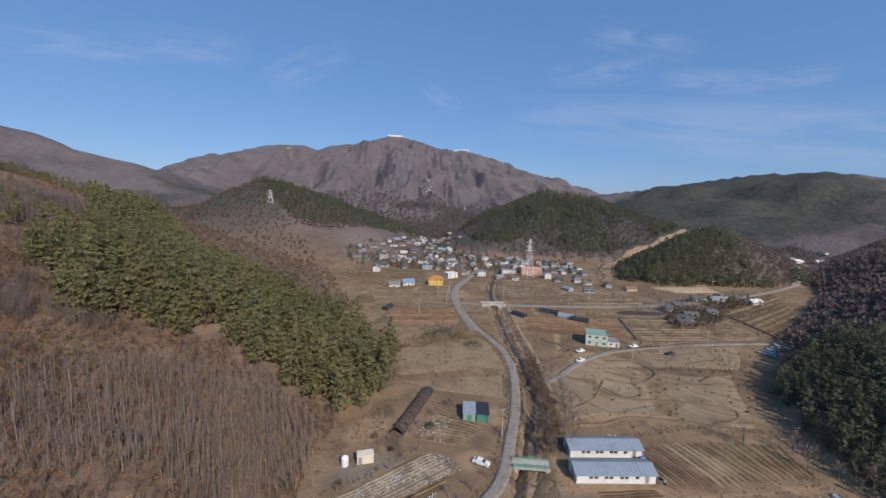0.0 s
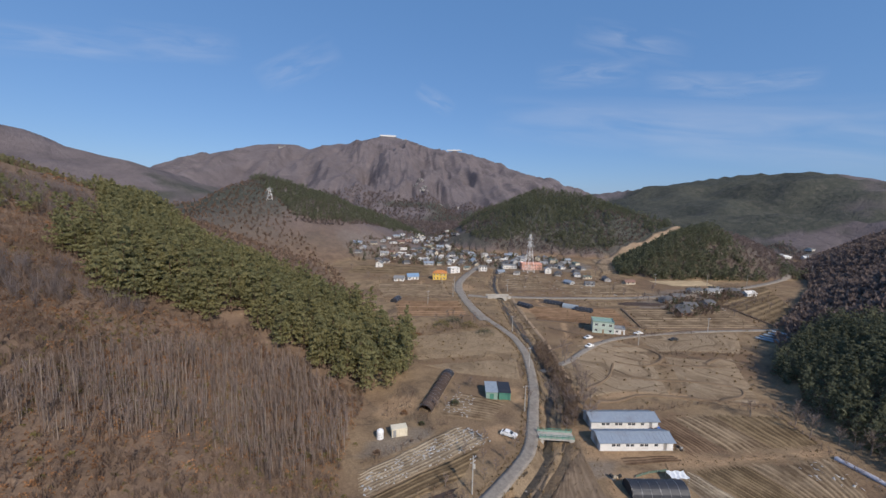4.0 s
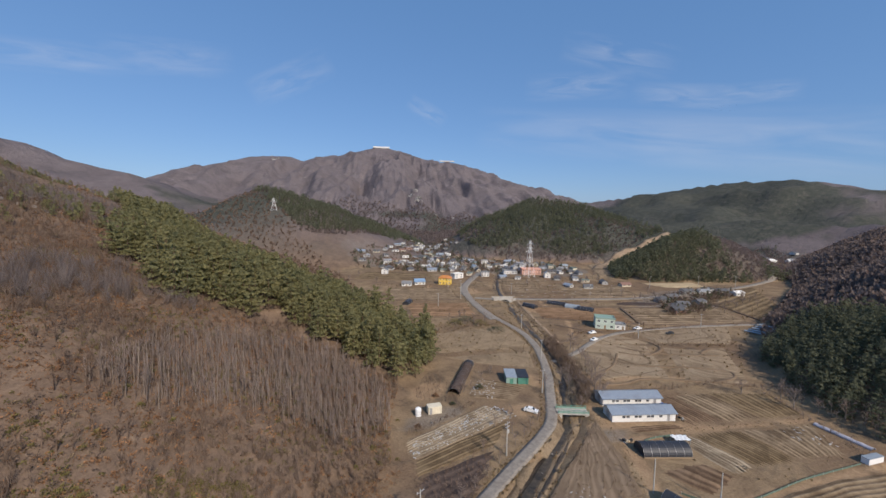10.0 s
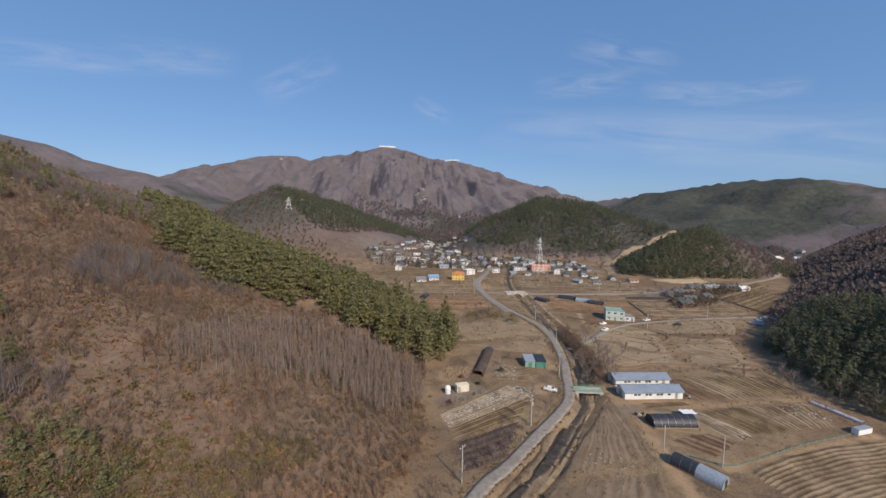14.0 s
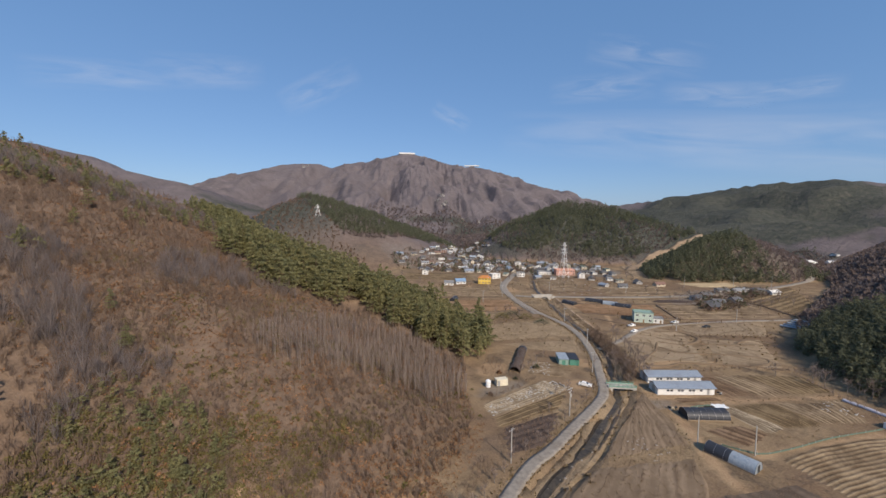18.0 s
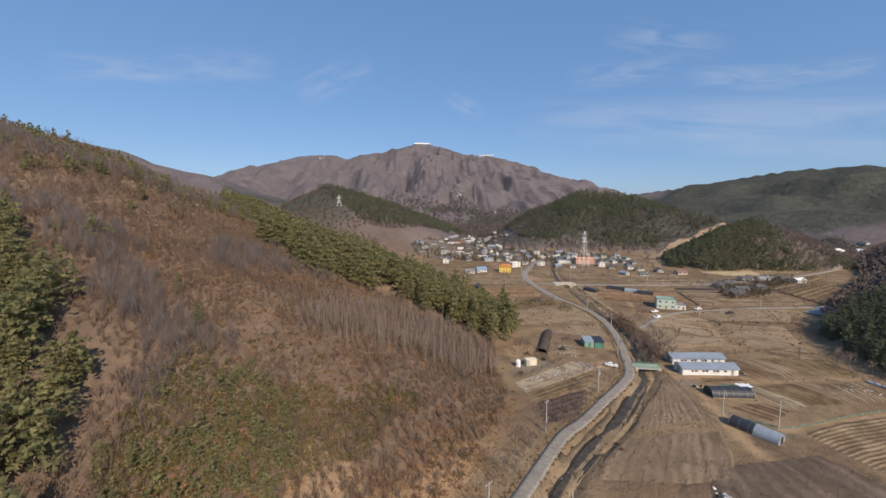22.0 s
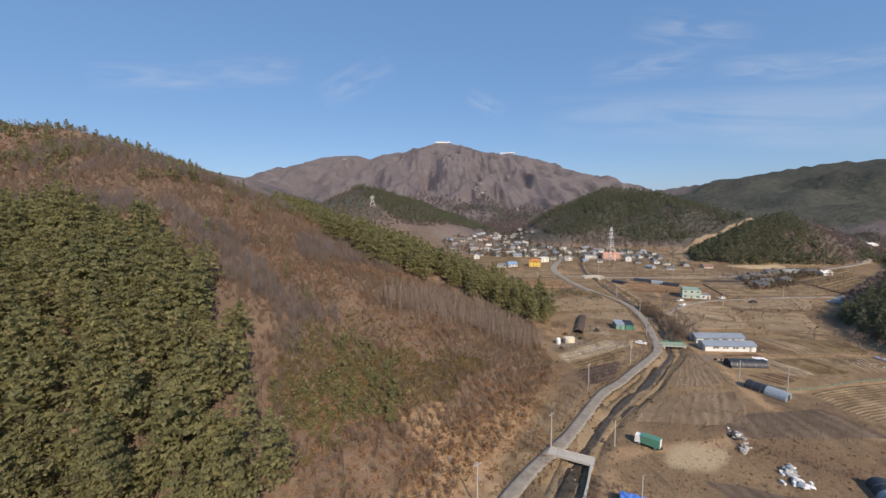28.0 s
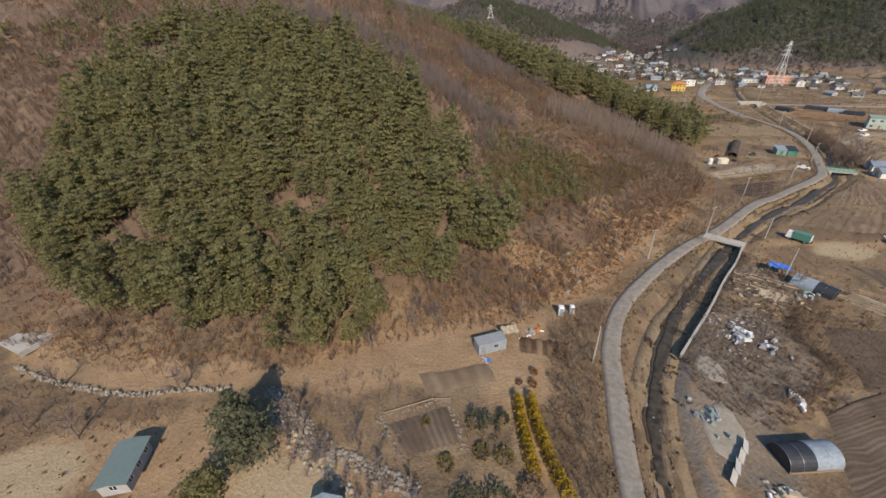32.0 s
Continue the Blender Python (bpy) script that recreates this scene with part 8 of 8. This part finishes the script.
def stone_wall(points, h, label, gap=0.55):
    """A dry wall of single stones on a line."""
    p = curve(points, gap)[:, :2]
    e = empty("stone_wall", p[0][0], p[0][1], 0, 0, label, "stone wall")
    r = random.Random(len(p))
    kinds = []
    for k in range(5):
        g = Geo()
        n = 7
        ring = [(math.cos(2 * math.pi * i / n) * r.uniform(0.8, 1.1), math.sin(2 * math.pi * i / n) * r.uniform(0.8, 1.1)) for i in range(n)]
        vs = [(a * 0.36, b * 0.3, 0) for a, b in ring] + [(a * 0.38, b * 0.33, 0.25) for a, b in ring] + [(a * 0.22, b * 0.2, 0.45) for a, b in ring]
        fs = [(j * n + i, j * n + (i + 1) % n, (j + 1) * n + (i + 1) % n, (j + 1) * n + i) for j in range(2) for i in range(n)] + [tuple(range(2 * n, 3 * n))]
        kinds.append(mesh_of("stone", g.add(vs, fs), M["stone"]))
    for x, y in p:
        z = zed(x, y) - 0.1
        for k in range(h):
            o = new("stone", r.choice(kinds))
            o.parent = e
            o.matrix_local = pose(x - p[0][0] + r.uniform(-0.3, 0.3), y - p[0][1] + r.uniform(-0.45, 0.45), z + k * 0.36 - 0.1, r.uniform(-9, 9), r.uniform(-9, 9), r.uniform(0, 360)) @ Matrix.Diagonal((r.uniform(0.45, 1.3), r.uniform(0.45, 1.3), r.uniform(0.6, 1.1), 1))


stone_wall([(-197, -116), (-190, -117), (-175, -117), (-166, -115.8), (-158, -113), (-150, -110.5)], 2, "dry-stone retaining wall along the wood", 0.45)


def wall_line(name, points, h, th, base, label):
    """An upright wall that follows a curved line, with a coping on it."""
    p = curve(points, 3.0)[:, :2]
    o = p[0]
    e = empty(name, o[0], o[1], base, 0, label, "wall")
    t = np.gradient(p, axis=0)
    t /= np.linalg.norm(t, axis=1)[:, None]
    n = np.stack([-t[:, 1], t[:, 0]], 1)
    for nm, z0, z1, w in (("wall", 0.0, h, th), ("coping", h + 0.003, h + 0.12, th + 0.12)):
        a, b = p - o + n * w / 2, p - o - n * w / 2
        v = [(*q, z) for q, r in zip(a, b) for q, z in ((q, z0), (r, z0), (r, z1), (q, z1))]
        f = []
        for i in range(len(p) - 1):
            k = i * 4
            f += [(k + j, k + (j + 1) % 4, k + 4 + (j + 1) % 4, k + 4 + j) for j in range(4)]
        f += [(3, 2, 1, 0), (len(v) - 4, len(v) - 3, len(v) - 2, len(v) - 1)]
        part(nm, Geo().add(v, f), M["concrete"], e)


wall_line("stream_wall", [(-39.5, -34), (-44, -43), (-50, -53), (-57, -66), (-63.5, -77), (-67, -83)], 1.9, 0.35, -1.7, "pale concrete stream wall")
e = empty("concrete_ramp", -202, -109.5, zed(-202, -109.5) - 0.3, -8, "pale concrete ramp with a low edge wall", "ramp")
part("slab", Geo().box(0, 0, 0, 9, 8, 0.6), M["concrete"], e)
part("edge_wall", Geo().box(4.6, 0, 0, 0.3, 8.4, 1.2), M["concrete"], e)
part("edge_wall", Geo().box(0, 4.2, 0, 8.9, 0.3, 1.2), M["concrete"], e)
for nm, poly, gap, kp, var, mt, sz, lb in (
        ("slope_foot_brush", [(-200, -104), (-172, -92), (-151, -92), (-138, -96), (-126, -78), (-113, -62), (-100, -64), (-90, -70), (-100, -82), (-124, -93), (-137, -103), (-162, -112), (-195, -114)], 1.35, 0.85, bare_small, "twig", (0.5, 1.1), "leafless brush at the foot of the pine wood"),
        ("slope_foot_oak", [(-200, -104), (-172, -92), (-151, -92), (-138, -96), (-126, -78), (-113, -62), (-80, -50), (-60, -36), (-66, -44), (-84, -68), (-124, -93), (-137, -103), (-195, -114)], 1.5, 0.8, oak_v, "rust", (0.3, 0.75), "rust-brown oak brush at the foot of the slope"),
        ("yard_brush", [(-200, -119), (-182, -118), (-168, -119), (-158, -117), (-150, -115), (-152, -120), (-172, -127), (-200, -128)], 1.5, 0.7, bare_small, "twig", (0.4, 0.9), "leafless brush behind the yard"),
        ("lane_foot_brush", [(-34, 6), (-46, -14), (-66, -42), (-60, -38), (-42, -18), (-30, 2)], 1.3, 0.8, bare_small, "twig", (0.4, 0.9), "leafless brush between hill and lane")):
    mass(nm, scatter(poly, gap, kp, len(nm)), var, M[mt], sz, lb, "brush", len(nm))
brook = curve([(-142, -109), (-134, -113), (-126, -117), (-119, -118.4), (-110, -120)], 0.5)[:, :2]
mass("brook_stones", np.concatenate([brook + np.random.RandomState(k).uniform(-1.3, 1.3, brook.shape) for k in range(5)]), rock_v, M["stone"], (0.35, 1.0), "pale stones in the dry brook below the wood", "stones", 251)
# boulders in the stream bed and outcrops on the hills
st = cr[::2] + np.random.RandomState(8).uniform(-1.8, 1.8, cr[::2].shape)
mass("stream_stones", st, rock_v, M["rock"], (0.3, 0.9), "grey stones in the stream bed", "stones", 51)
bl = curve([(-139, -112.5), (-131, -117), (-123, -121), (-117, -123), (-109, -125)], 0.22)
bl = bl + np.random.RandomState(12).normal(0, 0.75, bl.shape)
mass("brook_stones", bl, rock_v, M["stone"], (0.35, 1.1), "pale stones heaped along a dry brook", "stones", 54)
bl = np.concatenate([bl[::2] + np.random.RandomState(13).normal(0, 2.6, bl[::2].shape) for _ in range(2)])
mass("brook_brush", bl, bare_small, M["twig_grey"], (0.5, 1.2), "grey leafless brush along the dry brook", "brush", 55)
kb = np.concatenate([curve(q, 0.35) for q in ([(-119.8, -110), (-109.6, -103.4)], [(-109.6, -103.4), (-104.4, -112)], [(-119.8, -110.4), (-112.8, -116.6)])])
mass("plot_rubble", kb + np.random.RandomState(14).normal(0, 0.3, kb.shape), rock_v, M["stone"], (0.25, 0.7), "loose stones round the kitchen plot", "stones", 56)
YARD = [(-67, -62), (-40, -38), (-20, -50), (-38, -68), (-46, -92), (-58, -98), (-67, -92)]
mass("yard_waste", scatter(YARD, 0.85, 0.75, 57, 0.2), brush_v, M["twig_dull"], (0.25, 0.6), "dead grey-brown weeds over the yards", "weeds", 57)
mass("field_stubble", scatter([(16, 25), (29, 41), (23, 6), (22, 4), (8, -20), (-24, -16), (-6, 2)], 1.3, 0.75, 58), brush_v, M["grass"], (0.13, 0.34), "dry stubble over the orchard rows", "weeds", 58)
mass("low_stubble", scatter([(-2, -25), (42, -26), (50, -55), (10, -90), (-24, -60), (-40, -38)], 1.5, 0.7, 59, 0.2), brush_v, M["grass"], (0.12, 0.3), "dead straw-brown weeds over the low fields", "weeds", 59)
OAK_BAND = [(-124, -90), (-116, -64), (-92, -44), (-64, -16), (-44, 12), (-30, 22), (-34, 8), (-46, -12), (-66, -42), (-84, -66), (-100, -78)]
mass("orange_oak_brush", scatter(OAK_BAND, 1.15, 0.9, 63, 0.2), oak_v, M["rust"], (0.3, 0.75), "orange-brown dry oak brush above the lane", "undergrowth", 63)
scraps("village_clutter", [(-60, 384), (20, 342), (62, 334), (165, 322), (176, 372), (110, 400), (60, 440), (-40, 440)], 6.0, "litter_white", (0.8, 2.4), "pale sheets and boards lying about the village yards", 67)
scraps("farm_clutter", [(58, 206), (150, 204), (170, 262), (120, 300), (70, 300)], 7.0, "litter_white", (0.6, 1.8), "pale sheets and boards round the farm sheds", 68)
scraps("hamlet_clutter", [(142, 150), (160, 196), (240, 226), (250, 206), (176, 160)], 5.0, "litter_white", (0.5, 1.6), "pale clutter in the hamlet yards", 69)
scraps("yard_litter", [(-60, -68), (-46, -66), (-46, -80), (-58, -82)], 1.5, "litter_white", (0.3, 0.9), "white film and board scraps in the yard", 64)
scraps("yard_boards", [(-50, -48), (-38, -44), (-34, -62), (-48, -66)], 2.2, "plank", (0.5, 1.5), "weathered boards lying between the nursery beds", 65)
scraps("tunnel_litter", [(-64, -106), (-58, -107), (-56, -112), (-63, -114)], 1.4, "litter_white", (0.5, 1.3), "pale boards and sheets before the tunnel", 66)
mass("village_grove", scatter(VILLAGE, 8.5, 0.75, 67), bare_far, M["twig_dull"], (0.6, 1.05), "leafless trees between the village houses", "trees", 67)
mass("village_evergreens", scatter(VILLAGE, 21, 0.7, 68), pine_far, M["pine_dark"], (0.4, 0.8), "dark evergreens between the village houses", "trees", 68)
mass("hamlet_thicket", scatter([(138, 150), (150, 175), (160, 200), (200, 212), (244, 226), (248, 205), (210, 190), (190, 165), (160, 148)], 3.6, 0.75, 69), bare_far, M["twig_dull"], (0.45, 0.85), "dark leafless thicket round the hamlet", "brush", 69)
mass("road_thicket", scatter([(50, 206), (44, 240), (64, 300), (100, 296), (96, 230), (70, 210)], 4.5, 0.5, 70, 0.35), bare_small, M["twig_dull"], (0.7, 1.5), "leafless brush before the village", "brush", 70)
mass("creek_thicket", scatter([(36, 80), (34, 60), (27, 48), (31, 47), (38, 60), (42, 82), (46, 110), (41, 112)], 1.05, 0.9, 71), bare_small, M["twig_dull"], (0.9, 1.8), "leafless thicket above the stream", "brush", 71)
mass("ditch_weeds", np.repeat(curve([(-53, -92), (-47, -88), (-41, -83), (-41, -78), (-43, -73), (-39, -63)], 0.6)[:, :2], 3, 0) + np.random.RandomState(72).normal(0, 0.7, (3 * len(curve([(-53, -92), (-47, -88), (-41, -83), (-41, -78), (-43, -73), (-39, -63)], 0.6)), 2)), bare_small, M["twig_dull"], (0.4, 0.9), "dark dry weeds along a ditch", "weeds", 72)
mass("hill_foot_bushes", scatter([(97, 52), (106, 50), (113, 44), (110, 30), (104, 16), (100, 22), (101, 36)], 2.6, 0.85, 73), bare_small, M["twig_grey"], (1.0, 1.9), "grey leafless bushes at the foot of the dark hill", "brush", 73)
mass("hill_rocks", scatter([(-215, 125), (-180, 150), (-175, 120), (-205, 100)], 3.0, 0.6, 52), rock_v, M["rock"], (1.0, 2.6), "grey rock outcrop high on the slope", "rocks", 52)
mass("slope_rocks", scatter([(-95, -60), (-66, -28), (-58, -20), (-62, -38), (-90, -70)], 3.5, 0.5, 53), rock_v, M["rock"], (0.6, 1.6), "pale stones on the bare slope", "rocks", 53)


# ---- high thin clouds ----
def cloud_material(seed):
    m, t, p = nodes_of("cirrus")
    t.nodes.remove(p)
    tc = t.nodes.new("ShaderNodeTexCoord").outputs["Generated"]
    mp = t.nodes.new("ShaderNodeMapping")
    mp.inputs["Scale"].default_value = (1.7, 2.8, 1)
    mp.inputs["Location"].default_value = (seed * 3.1, seed * 1.7, 0)
    t.links.new(tc, mp.inputs[0])
    n = ramp(t, noise_node(t, 1.0, 6, 0.52, mp.outputs[0], 0.6), [(0.36, (0, 0, 0)), (0.8, (1, 1, 1))])
    sep = t.nodes.new("ShaderNodeSeparateXYZ")
    t.links.new(tc, sep.inputs[0])
    edge = 1.0
    for k in (0, 1):
        q = calc(t, 'MULTIPLY', calc(t, 'MULTIPLY', sep.outputs[k], calc(t, 'SUBTRACT', 1.0, sep.outputs[k])), 4.0)
        edge = calc(t, 'MULTIPLY', q, edge)
    fac = calc(t, 'MULTIPLY', calc(t, 'MULTIPLY', n, edge), 0.3)
    tr, em = t.nodes.new("ShaderNodeBsdfTransparent"), t.nodes.new("ShaderNodeEmission")
    em.inputs[0].default_value, em.inputs[1].default_value = (0.82, 0.87, 0.95, 1), 0.75
    mx = t.nodes.new("ShaderNodeMixShader")
    t.links.new(fac, mx.inputs[0])
    t.links.new(tr.outputs[0], mx.inputs[1])
    t.links.new(em.outputs[0], mx.inputs[2])
    t.links.new(mx.outputs[0], t.nodes["Material Output"].inputs[0])
    return m


for k, (az, el, wd, ht, roll) in enumerate(((-37.5, 15.2, 1000, 260, -10), (-27.6, 17.5, 1050, 330, -8), (30.5, 20.5, 1150, 330, 16), (25.5, 17.4, 1100, 300, 2), (4.5, 14.6, 480, 220, 30), (30, 10.8, 2900, 560, 6), (45.5, 14.2, 650, 200, 4), (47.5, 8.6, 2300, 620, 8), (-14, 17.5, 900, 330, -30), (38, 15.0, 900, 240, 10))):
    D = 4300
    c = Vector((math.sin(radians(az)) * D, math.cos(radians(az)) * D - 60, 60 + math.tan(radians(el)) * D))
    g = Geo()
    n = 8
    vs = [(-wd / 2 + wd * i / n, -ht / 2 + ht * j / n, 30 * math.sin(i * 0.8) * math.cos(j * 0.7)) for i in range(n + 1) for j in range(n + 1)]
    fs = [(i * (n + 1) + j, (i + 1) * (n + 1) + j, (i + 1) * (n + 1) + j + 1, i * (n + 1) + j + 1) for i in range(n) for j in range(n)]
    o = new("cloud", mesh_of("cloud", g.add(vs, fs), cloud_material(k)))
    o.matrix_basis = look(c, (0, -60, 60), 0) @ pose(0, 0, 0, 0, 0, roll)
    o.visible_shadow = False
    tagged(o, "thin white wisp of high cloud", "cloud", "high clouds", "structure")
